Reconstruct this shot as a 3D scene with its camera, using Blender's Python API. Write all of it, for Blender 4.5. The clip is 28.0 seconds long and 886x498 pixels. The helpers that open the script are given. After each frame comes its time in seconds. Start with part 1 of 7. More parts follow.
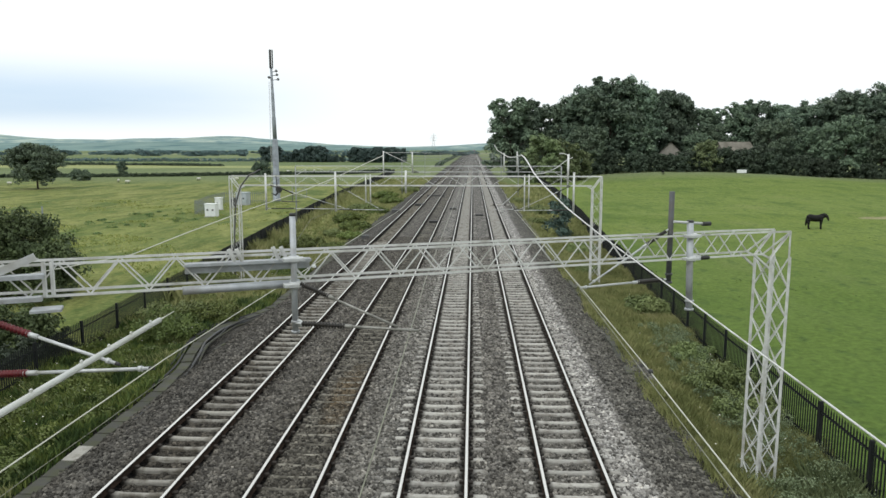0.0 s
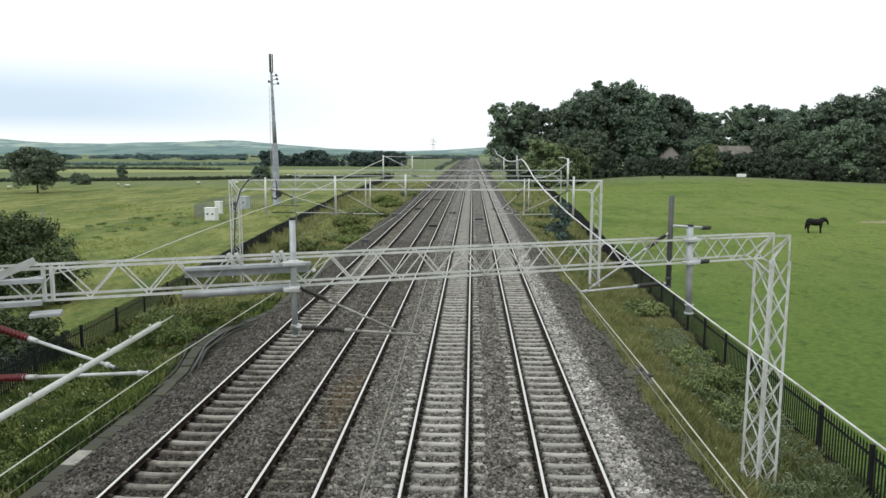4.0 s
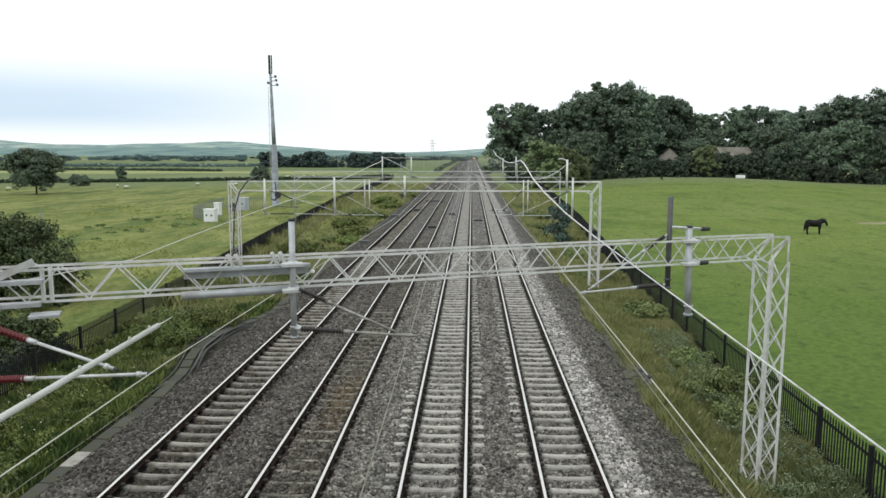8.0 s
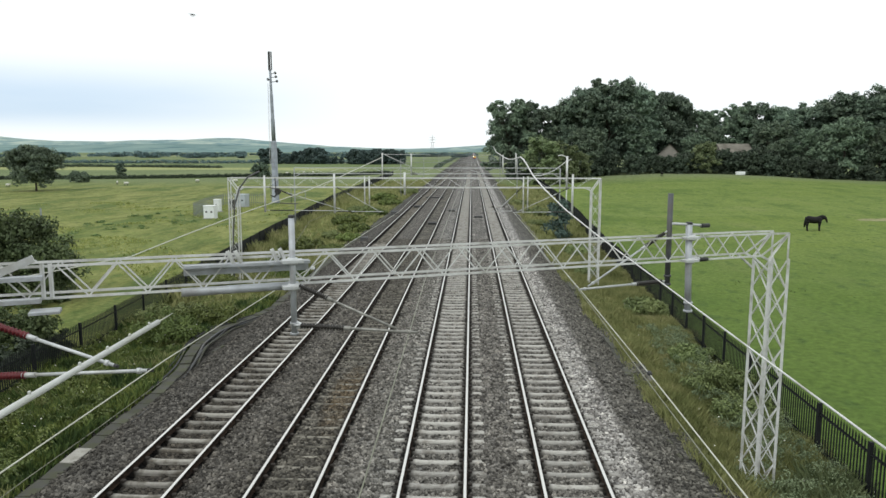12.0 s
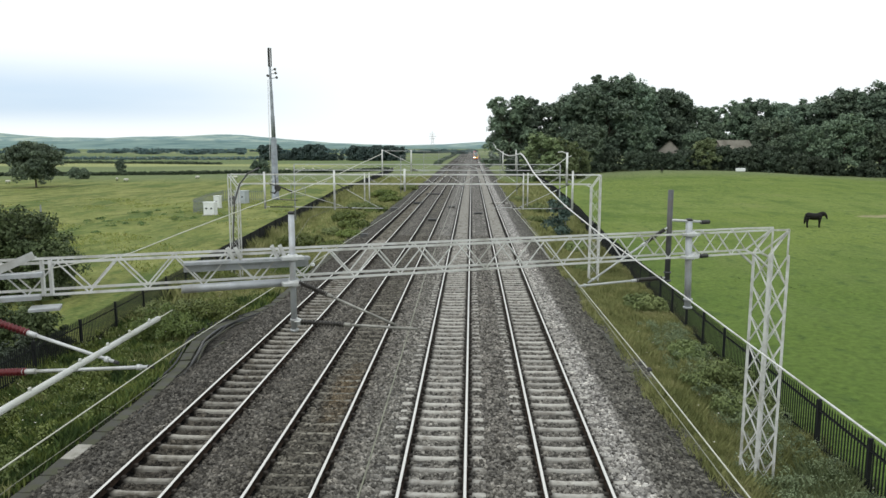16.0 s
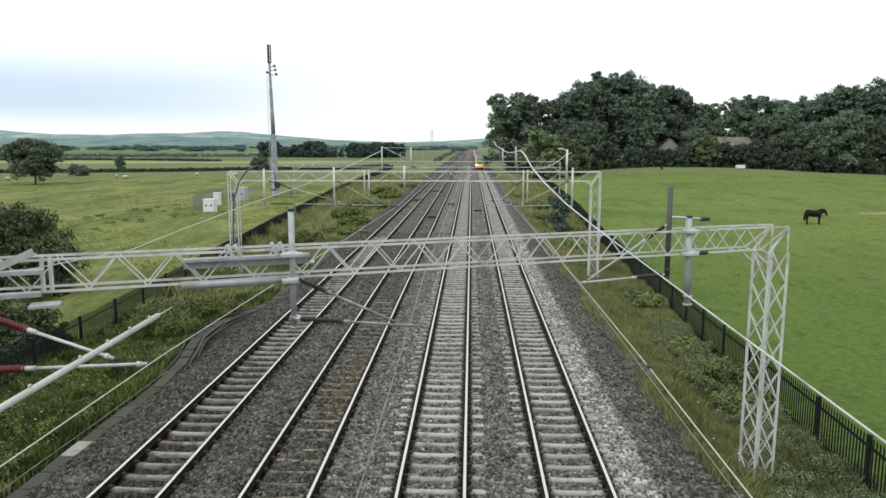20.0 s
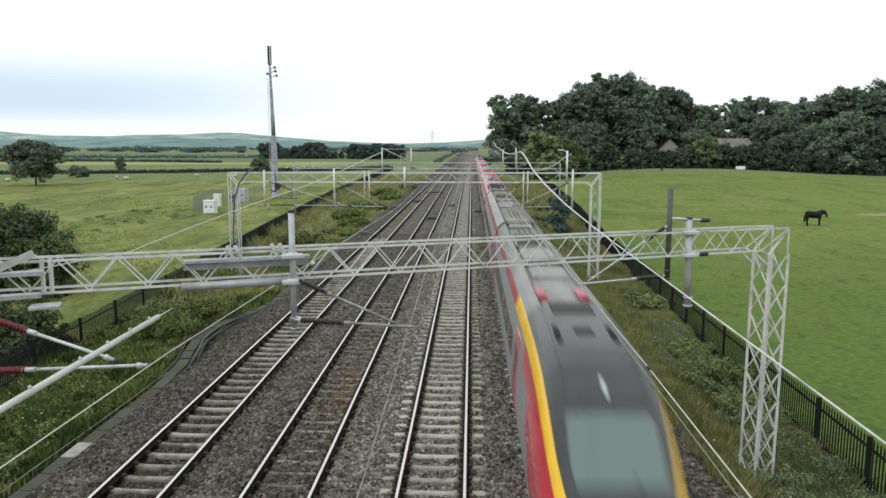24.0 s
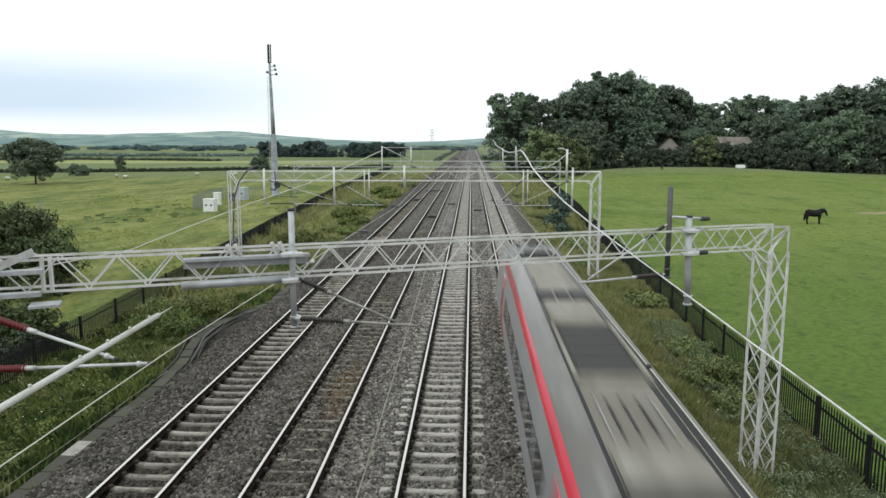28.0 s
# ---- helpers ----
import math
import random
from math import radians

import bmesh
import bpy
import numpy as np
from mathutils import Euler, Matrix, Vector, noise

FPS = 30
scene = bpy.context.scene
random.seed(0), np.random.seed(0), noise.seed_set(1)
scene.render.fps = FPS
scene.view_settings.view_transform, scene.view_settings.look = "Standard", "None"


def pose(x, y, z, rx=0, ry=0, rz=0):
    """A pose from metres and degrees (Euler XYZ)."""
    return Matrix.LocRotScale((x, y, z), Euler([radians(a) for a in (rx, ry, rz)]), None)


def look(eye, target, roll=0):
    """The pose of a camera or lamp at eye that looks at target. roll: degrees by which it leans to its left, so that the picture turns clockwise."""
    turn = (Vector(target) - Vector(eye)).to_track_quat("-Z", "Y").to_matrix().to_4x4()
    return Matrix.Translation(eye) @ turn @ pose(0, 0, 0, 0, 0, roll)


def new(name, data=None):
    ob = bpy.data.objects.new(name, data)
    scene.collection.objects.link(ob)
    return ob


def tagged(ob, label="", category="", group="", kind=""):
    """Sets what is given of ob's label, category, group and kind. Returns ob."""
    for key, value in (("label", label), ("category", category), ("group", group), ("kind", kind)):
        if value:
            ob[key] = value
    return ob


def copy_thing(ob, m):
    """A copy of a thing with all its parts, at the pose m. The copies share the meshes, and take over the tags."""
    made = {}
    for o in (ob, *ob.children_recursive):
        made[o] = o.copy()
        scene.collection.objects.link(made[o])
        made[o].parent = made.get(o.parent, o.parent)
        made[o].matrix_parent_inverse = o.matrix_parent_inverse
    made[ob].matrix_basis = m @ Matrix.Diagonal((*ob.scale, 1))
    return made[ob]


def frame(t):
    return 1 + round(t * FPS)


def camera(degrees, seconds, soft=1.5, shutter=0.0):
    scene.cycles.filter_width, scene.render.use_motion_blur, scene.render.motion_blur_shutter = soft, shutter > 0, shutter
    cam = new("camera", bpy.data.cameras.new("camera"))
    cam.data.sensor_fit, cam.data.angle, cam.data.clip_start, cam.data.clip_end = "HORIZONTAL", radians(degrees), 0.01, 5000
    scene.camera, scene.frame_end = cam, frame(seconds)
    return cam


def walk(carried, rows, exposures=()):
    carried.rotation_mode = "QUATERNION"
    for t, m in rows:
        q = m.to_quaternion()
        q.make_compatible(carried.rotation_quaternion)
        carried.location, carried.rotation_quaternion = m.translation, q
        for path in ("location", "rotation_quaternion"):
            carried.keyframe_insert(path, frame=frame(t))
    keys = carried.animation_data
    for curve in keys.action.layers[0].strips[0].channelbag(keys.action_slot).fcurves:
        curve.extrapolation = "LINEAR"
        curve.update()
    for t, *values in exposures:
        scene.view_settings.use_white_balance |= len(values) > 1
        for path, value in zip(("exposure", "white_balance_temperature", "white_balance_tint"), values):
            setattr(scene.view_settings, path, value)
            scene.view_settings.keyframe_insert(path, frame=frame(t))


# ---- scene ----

# ---------------------------------------------------------------- camera
# The camera stands on a road bridge over four tracks; only its tilt drifts.
# World: x to the right of the line, y along the tracks, z = 0 at the rail heads.
EYE = Vector((0.0, 0.0, 7.7))
PATH = [
    (0, 7.980, 2.344), (0.5, 8.031, 2.338), (1, 8.059, 2.332), (1.5, 8.014, 2.316), (2, 7.979, 2.322), (2.5, 7.835, 2.328), 
    (3, 7.766, 2.328), (3.5, 7.699, 2.329), (5.5, 7.638, 2.329), (6, 7.655, 2.329), (6.5, 7.633, 2.323), (7, 7.638, 2.329), 
    (7.5, 7.633, 2.261), (8, 7.565, 2.262), (8.5, 7.633, 2.261), (9, 7.565, 2.262), (9.5, 7.565, 2.262), (10, 7.565, 2.262), 
    (10.5, 7.565, 2.262), (11, 7.565, 2.262), (11.5, 7.699, 2.261), (12, 7.835, 2.255), (12.5, 7.896, 2.249), (14.5, 7.851, 2.255), 
    (15, 7.913, 2.254), (15.5, 8.025, 2.254), (16, 8.109, 2.253), (16.5, 8.181, 2.247), (17, 8.181, 2.247), (17.5, 8.187, 2.247), 
    (18, 8.181, 2.247), (18.5, 8.120, 2.247), (19, 8.383, 2.234), (19.5, 8.316, 2.240), (20, 8.350, 2.234), (20.5, 8.350, 2.234), 
    (21, 8.249, 2.247), (21.5, 8.294, 2.246), (23.5, 8.316, 2.246), (24, 8.249, 2.247), (24.5, 8.255, 2.247), (25, 8.238, 2.247), 
    (25.5, 8.249, 2.247), (26, 8.249, 2.247), (26.5, 8.322, 2.240), (27, 8.339, 2.240), (27.5, 8.394, 2.240), (28, 8.367, 2.240), 
]

cam = camera(62.98, 28.0, soft=1.5, shutter=0.5)


def aim(pitch, yaw):
    p, a = radians(pitch), radians(yaw)
    way = Vector((-math.sin(a) * math.cos(p), math.cos(a) * math.cos(p), -math.sin(p)))
    return look(EYE, EYE + way * 10)


walk(cam, [(t, aim(p, a)) for t, p, a in PATH])

# ---------------------------------------------------------------- sky and sun
SUN_ELEVATION, SUN_TURN = 50.0, 215.0
world = bpy.data.worlds.new("world")
scene.world = world
world.use_nodes = True
wt = world.node_tree
wt.nodes.clear()


def link(tree, a, b):
    tree.links.new(a, b)


w_out = wt.nodes.new("ShaderNodeOutputWorld")
w_bg = wt.nodes.new("ShaderNodeBackground")
w_sky = wt.nodes.new("ShaderNodeTexSky")
w_sky.sky_type, w_sky.sun_disc = "NISHITA", False
w_sky.sun_elevation, w_sky.sun_rotation = radians(SUN_ELEVATION), radians(SUN_TURN)
w_gain = wt.nodes.new("ShaderNodeMix")
w_gain.data_type, w_gain.blend_type = "RGBA", "MULTIPLY"
w_gain.inputs[0].default_value = 1.0
w_gain.inputs[7].default_value = (0.135, 0.14, 0.155, 1)
w_co = wt.nodes.new("ShaderNodeTexCoord")
w_map = wt.nodes.new("ShaderNodeMapping")
w_map.inputs["Location"].default_value = (0.3, 0.1, 0.42)
w_map.inputs["Scale"].default_value = (0.9, 0.9, 5.5)
w_noise = wt.nodes.new("ShaderNodeTexNoise")
w_noise.inputs["Scale"].default_value = 1.6
w_noise.inputs["Detail"].default_value = 5.0
w_ramp = wt.nodes.new("ShaderNodeValToRGB")
w_ramp.color_ramp.elements[0].position, w_ramp.color_ramp.elements[0].color = 0.36, (0.35, 0.35, 0.35, 1)
w_ramp.color_ramp.elements[1].position, w_ramp.color_ramp.elements[1].color = 0.56, (1, 1, 1, 1)
w_mix = wt.nodes.new("ShaderNodeMix")
w_mix.data_type = "RGBA"
w_mix.inputs[7].default_value = (1.02, 1.08, 1.09, 1)
link(wt, w_co.outputs["Generated"], w_map.inputs["Vector"])
link(wt, w_map.outputs["Vector"], w_noise.inputs["Vector"])
link(wt, w_noise.outputs["Fac"], w_ramp.inputs["Fac"])
link(wt, w_sky.outputs["Color"], w_gain.inputs[6])
# an opening of thin bluish cloud low in the sky over the hills
w_sep = wt.nodes.new("ShaderNodeSeparateXYZ")
link(wt, w_co.outputs["Generated"], w_sep.inputs[0])


def w_math(op, a, b):
    n = wt.nodes.new("ShaderNodeMath")
    n.operation = op
    n.use_clamp = op != "SUBTRACT"
    for sock, v in ((n.inputs[0], a), (n.inputs[1], b)):
        if isinstance(v, (int, float)):
            sock.default_value = v
        else:
            link(wt, v, sock)
    return n.outputs[0]


w_left = wt.nodes.new("ShaderNodeMapRange")
w_left.interpolation_type = "SMOOTHSTEP"
w_left.inputs["From Min"].default_value, w_left.inputs["From Max"].default_value = -0.12, -0.5
link(wt, w_sep.outputs[0], w_left.inputs["Value"])
w_low = wt.nodes.new("ShaderNodeMapRange")
w_low.interpolation_type = "SMOOTHSTEP"
w_low.inputs["From Min"].default_value, w_low.inputs["From Max"].default_value = 0.12, 0.062
link(wt, w_sep.outputs[2], w_low.inputs["Value"])
w_rim = wt.nodes.new("ShaderNodeMapRange")
w_rim.interpolation_type = "SMOOTHSTEP"
w_rim.inputs["From Min"].default_value, w_rim.inputs["From Max"].default_value = 0.012, 0.05
link(wt, w_sep.outputs[2], w_rim.inputs["Value"])
w_open = w_math("MULTIPLY", w_math("MULTIPLY", w_math("MULTIPLY", w_left.outputs[0], w_low.outputs[0]), w_rim.outputs[0]), w_math("SUBTRACT", 1.8, w_math("MULTIPLY", w_noise.outputs["Fac"], 1.6)))
w_cloud = w_math("SUBTRACT", 1.0, w_open)
link(wt, w_cloud, w_mix.inputs[0])
w_thin = wt.nodes.new("ShaderNodeMix")
w_thin.data_type = "RGBA"
w_thin.inputs[0].default_value = 0.8
w_thin.inputs[7].default_value = (0.6, 0.78, 0.99, 1)
link(wt, w_gain.outputs[2], w_thin.inputs[6])
link(wt, w_thin.outputs[2], w_mix.inputs[6])
link(wt, w_mix.outputs[2], w_bg.inputs["Color"])
w_bg.inputs["Strength"].default_value = 1.0
link(wt, w_bg.outputs["Background"], w_out.inputs["Surface"])

sun_data = bpy.data.lights.new("sun", "SUN")
sun_data.energy, sun_data.angle, sun_data.color = 0.9, radians(18), (0.97, 1.0, 0.95)
sun = new("sun", sun_data)
_e, _a = radians(SUN_ELEVATION), radians(SUN_TURN)
SUN_WAY = Vector((math.sin(_a) * math.cos(_e), math.cos(_a) * math.cos(_e), math.sin(_e)))
sun.matrix_world = look(SUN_WAY * 60, (0, 0, 0))


# ---------------------------------------------------------------- materials
def tree_of(name):
    m = bpy.data.materials.new(name)
    m.use_nodes = True
    t = m.node_tree
    return m, t, t.nodes["Principled BSDF"]


def noise_node(t, co, scale, detail=4.0, rough=0.55, stretch=None):
    n = t.nodes.new("ShaderNodeTexNoise")
    n.inputs["Scale"].default_value, n.inputs["Detail"].default_value = scale, detail
    n.inputs["Roughness"].default_value = rough
    if stretch:
        mp = t.nodes.new("ShaderNodeMapping")
        mp.inputs["Scale"].default_value = stretch
        link(t, co, mp.inputs["Vector"])
        co = mp.outputs["Vector"]
    link(t, co, n.inputs["Vector"])
    return n.outputs["Fac"]


def ramp_node(t, fac, stops):
    r = t.nodes.new("ShaderNodeValToRGB")
    el = r.color_ramp.elements
    while len(el) < len(stops):
        el.new(0.5)
    for e, (p, c) in zip(el, stops):
        e.position = p
        e.color = (*c, 1) if len(c) == 3 else c
    link(t, fac, r.inputs["Fac"])
    return r.outputs["Color"]


def mix_node(t, fac, a, b, kind="MIX"):
    n = t.nodes.new("ShaderNodeMix")
    n.data_type, n.blend_type = "RGBA", kind
    for sock, v in ((n.inputs[0], fac), (n.inputs[6], a), (n.inputs[7], b)):
        if isinstance(v, (int, float)):
            sock.default_value = v
        elif isinstance(v, tuple):
            sock.default_value = (*v, 1) if len(v) == 3 else v
        else:
            link(t, v, sock)
    return n.outputs[2]


def math_node(t, op, a, b=0.0, c=None):
    n = t.nodes.new("ShaderNodeMath")
    n.operation = op
    for sock, v in zip(n.inputs, (a, b, c)):
        if v is None:
            continue
        if isinstance(v, (int, float)):
            sock.default_value = v
        else:
            link(t, v, sock)
    return n.outputs[0]


def bump_node(t, b, height, strength, distance=0.02):
    n = t.nodes.new("ShaderNodeBump")
    n.inputs["Strength"].default_value, n.inputs["Distance"].default_value = strength, distance
    link(t, height, n.inputs["Height"])
    link(t, n.outputs["Normal"], b.inputs["Normal"])


def surface(name, c1, c2, scale, rough=0.6, metal=0.0, dirt=None, dirt_scale=1.0, dirt_at=0.55, bump=0.0,
            stretch=None, vary=0.0, spec=0.5, coat=0.0):
    """A plain worn surface: grain between two colours, larger stains of a third, fine relief."""
    m, t, b = tree_of(name)
    co = t.nodes.new("ShaderNodeTexCoord").outputs["Object"]
    fine = noise_node(t, co, scale, 5.0, stretch=stretch)
    col = mix_node(t, ramp_node(t, fine, [(0.3, (0, 0, 0)), (0.7, (1, 1, 1))]), c1, c2)
    if dirt:
        big = noise_node(t, co, dirt_scale, 6.0, 0.65, stretch=stretch)
        col = mix_node(t, ramp_node(t, big, [(dirt_at - 0.1, (0, 0, 0)), (dirt_at + 0.1, (1, 1, 1))]), col, dirt)
    if vary:
        rnd = t.nodes.new("ShaderNodeObjectInfo").outputs["Random"]
        gain = math_node(t, "MULTIPLY_ADD", rnd, 2 * vary, 1 - vary)
        g = t.nodes.new("ShaderNodeCombineColor")
        for i in range(3):
            link(t, gain, g.inputs[i])
        col = mix_node(t, 1.0, col, g.outputs[0], "MULTIPLY")
    link(t, col, b.inputs["Base Color"])
    rr = math_node(t, "MULTIPLY_ADD", fine, 0.25, rough - 0.12)
    link(t, rr, b.inputs["Roughness"])
    b.inputs["Metallic"].default_value = metal
    b.inputs["Specular IOR Level"].default_value = spec
    b.inputs["Coat Weight"].default_value = coat
    b.inputs["Coat Roughness"].default_value = 0.08
    if bump:
        bump_node(t, b, fine, bump, 0.01)
    return m


def leaf_material(name, dark, mid, light, vary=0.2):
    m, t, b = tree_of(name)
    geo = t.nodes.new("ShaderNodeNewGeometry").outputs["Random Per Island"]
    co = t.nodes.new("ShaderNodeTexCoord").outputs["Object"]
    big = noise_node(t, co, 0.35, 3.0)
    f = math_node(t, "MULTIPLY_ADD", geo, 0.24, math_node(t, "MULTIPLY_ADD", big, 1.1, -0.16))
    col = ramp_node(t, f, [(0.1, dark), (0.5, mid), (0.95, light)])
    rnd = t.nodes.new("ShaderNodeObjectInfo").outputs["Random"]
    hue = t.nodes.new("ShaderNodeHueSaturation")
    link(t, math_node(t, "MULTIPLY_ADD", rnd, 0.025, 0.492), hue.inputs["Hue"])
    link(t, math_node(t, "MULTIPLY_ADD", rnd, 2 * vary, 1 - vary), hue.inputs["Value"])
    link(t, col, hue.inputs["Color"])
    link(t, hue.outputs["Color"], b.inputs["Base Color"])
    b.inputs["Roughness"].default_value = 0.6
    b.inputs["Specular IOR Level"].default_value = 0.3
    return m


def ground_material():
    """Pasture: rough yellowish meadow on one side of the line, closely grazed green on the other."""
    m, t, b = tree_of("pasture_grass")
    co = t.nodes.new("ShaderNodeTexCoord").outputs["Object"]
    sep = t.nodes.new("ShaderNodeSeparateXYZ")
    link(t, co, sep.inputs[0])
    x, y = sep.outputs[0], sep.outputs[1]
    n_big = noise_node(t, co, 0.035, 5.0, 0.6)
    n_mid = noise_node(t, co, 0.4, 6.0, 0.65, stretch=(1.4, 0.5, 1.0))
    n_fine = noise_node(t, co, 3.0, 6.0, 0.7)
    left = ramp_node(t, n_mid, [(0.3, (0.085, 0.115, 0.033)), (0.45, (0.16, 0.18, 0.055)), (0.58, (0.22, 0.235, 0.078)), (0.72, (0.285, 0.28, 0.115))])
    n_rough = noise_node(t, co, 0.15, 6.0, 0.66, stretch=(1.2, 0.4, 1.0))
    left = mix_node(t, ramp_node(t, n_rough, [(0.38, (0.9, 0.9, 0.9)), (0.5, (0, 0, 0))]), left, (0.085, 0.125, 0.035))
    left = mix_node(t, ramp_node(t, n_rough, [(0.55, (0, 0, 0)), (0.66, (0.8, 0.8, 0.8))]), left, (0.26, 0.265, 0.095))
    left = mix_node(t, ramp_node(t, n_big, [(0.5, (0, 0, 0)), (0.66, (0.45, 0.45, 0.45))]), left, (0.15, 0.195, 0.05))
    right = ramp_node(t, n_mid, [(0.28, (0.085, 0.132, 0.026)), (0.5, (0.13, 0.185, 0.04)), (0.72, (0.18, 0.23, 0.065))])
    right = mix_node(t, ramp_node(t, n_big, [(0.42, (0, 0, 0)), (0.6, (1, 1, 1))]), right, (0.15, 0.2, 0.045))
    # bands of mown and grazed grass across the right-hand field
    strip = noise_node(t, co, 0.05, 3.0, 0.5, stretch=(0.25, 2.6, 1.0))
    right = mix_node(t, ramp_node(t, strip, [(0.46, (0, 0, 0)), (0.6, (0.55, 0.55, 0.55))]), right, (0.17, 0.22, 0.06))
    right = mix_node(t, ramp_node(t, n_rough, [(0.36, (0.75, 0.75, 0.75)), (0.48, (0, 0, 0))]), right, (0.085, 0.135, 0.03))
    right = mix_node(t, ramp_node(t, n_rough, [(0.56, (0, 0, 0)), (0.68, (0.6, 0.6, 0.6))]), right, (0.185, 0.215, 0.07))
    # near part of the field painted darker green, for the steeper view of the sward
    near_tone = math_node(t, "ADD", math_node(t, "MULTIPLY_ADD", y, -0.016, 1.15), math_node(t, "MULTIPLY_ADD", n_rough, 0.6, -0.3))
    right = mix_node(t, ramp_node(t, near_tone, [(0.0, (0, 0, 0)), (0.8, (0.85, 0.85, 0.85))]), right, (0.085, 0.14, 0.03))
    side = ramp_node(t, math_node(t, "MULTIPLY_ADD", x, 0.2, 0.0), [(0.0, (0, 0, 0)), (1.0, (1, 1, 1))])
    col = mix_node(t, side, left, right)
    # rank grass and bare soil on the verges of the line
    verge = ramp_node(t, n_mid, [(0.3, (0.06, 0.075, 0.022)), (0.5, (0.12, 0.13, 0.04)), (0.7, (0.17, 0.155, 0.065))])
    edge = math_node(t, "ABSOLUTE", math_node(t, "ADD", x, math_node(t, "MULTIPLY_ADD", n_big, 3.0, 1.7)))
    col = mix_node(t, ramp_node(t, math_node(t, "MULTIPLY_ADD", edge, 0.1, -0.9), [(0.22, (1, 1, 1)), (0.42, (0, 0, 0))]), col, verge)
    # far fields: hay, crops and grass in patches
    cell = t.nodes.new("ShaderNodeTexVoronoi")
    cell.inputs["Scale"].default_value = 0.0042
    mp = t.nodes.new("ShaderNodeMapping")
    mp.inputs["Scale"].default_value = (0.7, 1.3, 0.0)
    link(t, co, mp.inputs["Vector"])
    link(t, mp.outputs["Vector"], cell.inputs["Vector"])
    sepc = t.nodes.new("ShaderNodeSeparateColor")
    link(t, cell.outputs["Color"], sepc.inputs[0])
    fields = ramp_node(t, sepc.outputs[0], [(0.0, (0.12, 0.165, 0.07)), (0.35, (0.165, 0.2, 0.095)), (0.6, (0.26, 0.275, 0.155)), (0.85, (0.14, 0.18, 0.08))])
    far = ramp_node(t, math_node(t, "MULTIPLY_ADD", y, 0.006, -1.02), [(0.0, (0, 0, 0)), (0.2, (1, 1, 1))])
    col = mix_node(t, far, col, fields)
    # a pale ripening strip along the top of the meadow, and a stubble field behind the hedges
    west = ramp_node(t, math_node(t, "MULTIPLY_ADD", x, -0.02, -0.8), [(0.0, (0, 0, 0)), (0.6, (1, 1, 1))])
    for y0, y1, tone in ((292.0, 352.0, (0.33, 0.345, 0.15)), (455.0, 560.0, (0.42, 0.42, 0.27))):
        mid = math_node(t, "ABSOLUTE", math_node(t, "SUBTRACT", math_node(t, "ADD", y, math_node(t, "MULTIPLY", x, 0.05)), (y0 + y1) / 2))
        inside = ramp_node(t, math_node(t, "MULTIPLY_ADD", mid, -1 / 12.0, (y1 - y0) / 24.0), [(0.0, (0, 0, 0)), (1.0, (0.85, 0.85, 0.85))])
        col = mix_node(t, mix_node(t, 1.0, inside, west, "MULTIPLY"), col, tone)
    # a worn bare patch in the right-hand pasture
    ex, ey = math_node(t, "MULTIPLY", math_node(t, "ADD", x, -51.5), 0.2), math_node(t, "MULTIPLY", math_node(t, "ADD", y, -90.0), 0.55)
    bare = math_node(t, "ADD", math_node(t, "ADD", math_node(t, "MULTIPLY", ex, ex), math_node(t, "MULTIPLY", ey, ey)), math_node(t, "MULTIPLY_ADD", n_mid, 2.0, -1.0))
    col = mix_node(t, ramp_node(t, bare, [(0.5, (0.8, 0.8, 0.8)), (1.0, (0, 0, 0))]), col, (0.3, 0.26, 0.16))
    # darker tufts and droppings of colour in the sward
    tuft = noise_node(t, co, 0.9, 3.0, 0.5, stretch=(1.2, 0.7, 1.0))
    col = mix_node(t, ramp_node(t, tuft, [(0.56, (0, 0, 0)), (0.7, (0.8, 0.8, 0.8))]), col, (0.07, 0.115, 0.03))
    spk = ramp_node(t, n_fine, [(0.3, (0.62, 0.62, 0.62)), (0.7, (1.3, 1.3, 1.3))])
    col = mix_node(t, 1.0, col, spk, "MULTIPLY")
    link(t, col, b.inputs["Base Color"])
    b.inputs["Roughness"].default_value = 0.95
    b.inputs["Specular IOR Level"].default_value = 0.1
    bump_node(t, b, n_fine, 0.7, 0.08)
    return m


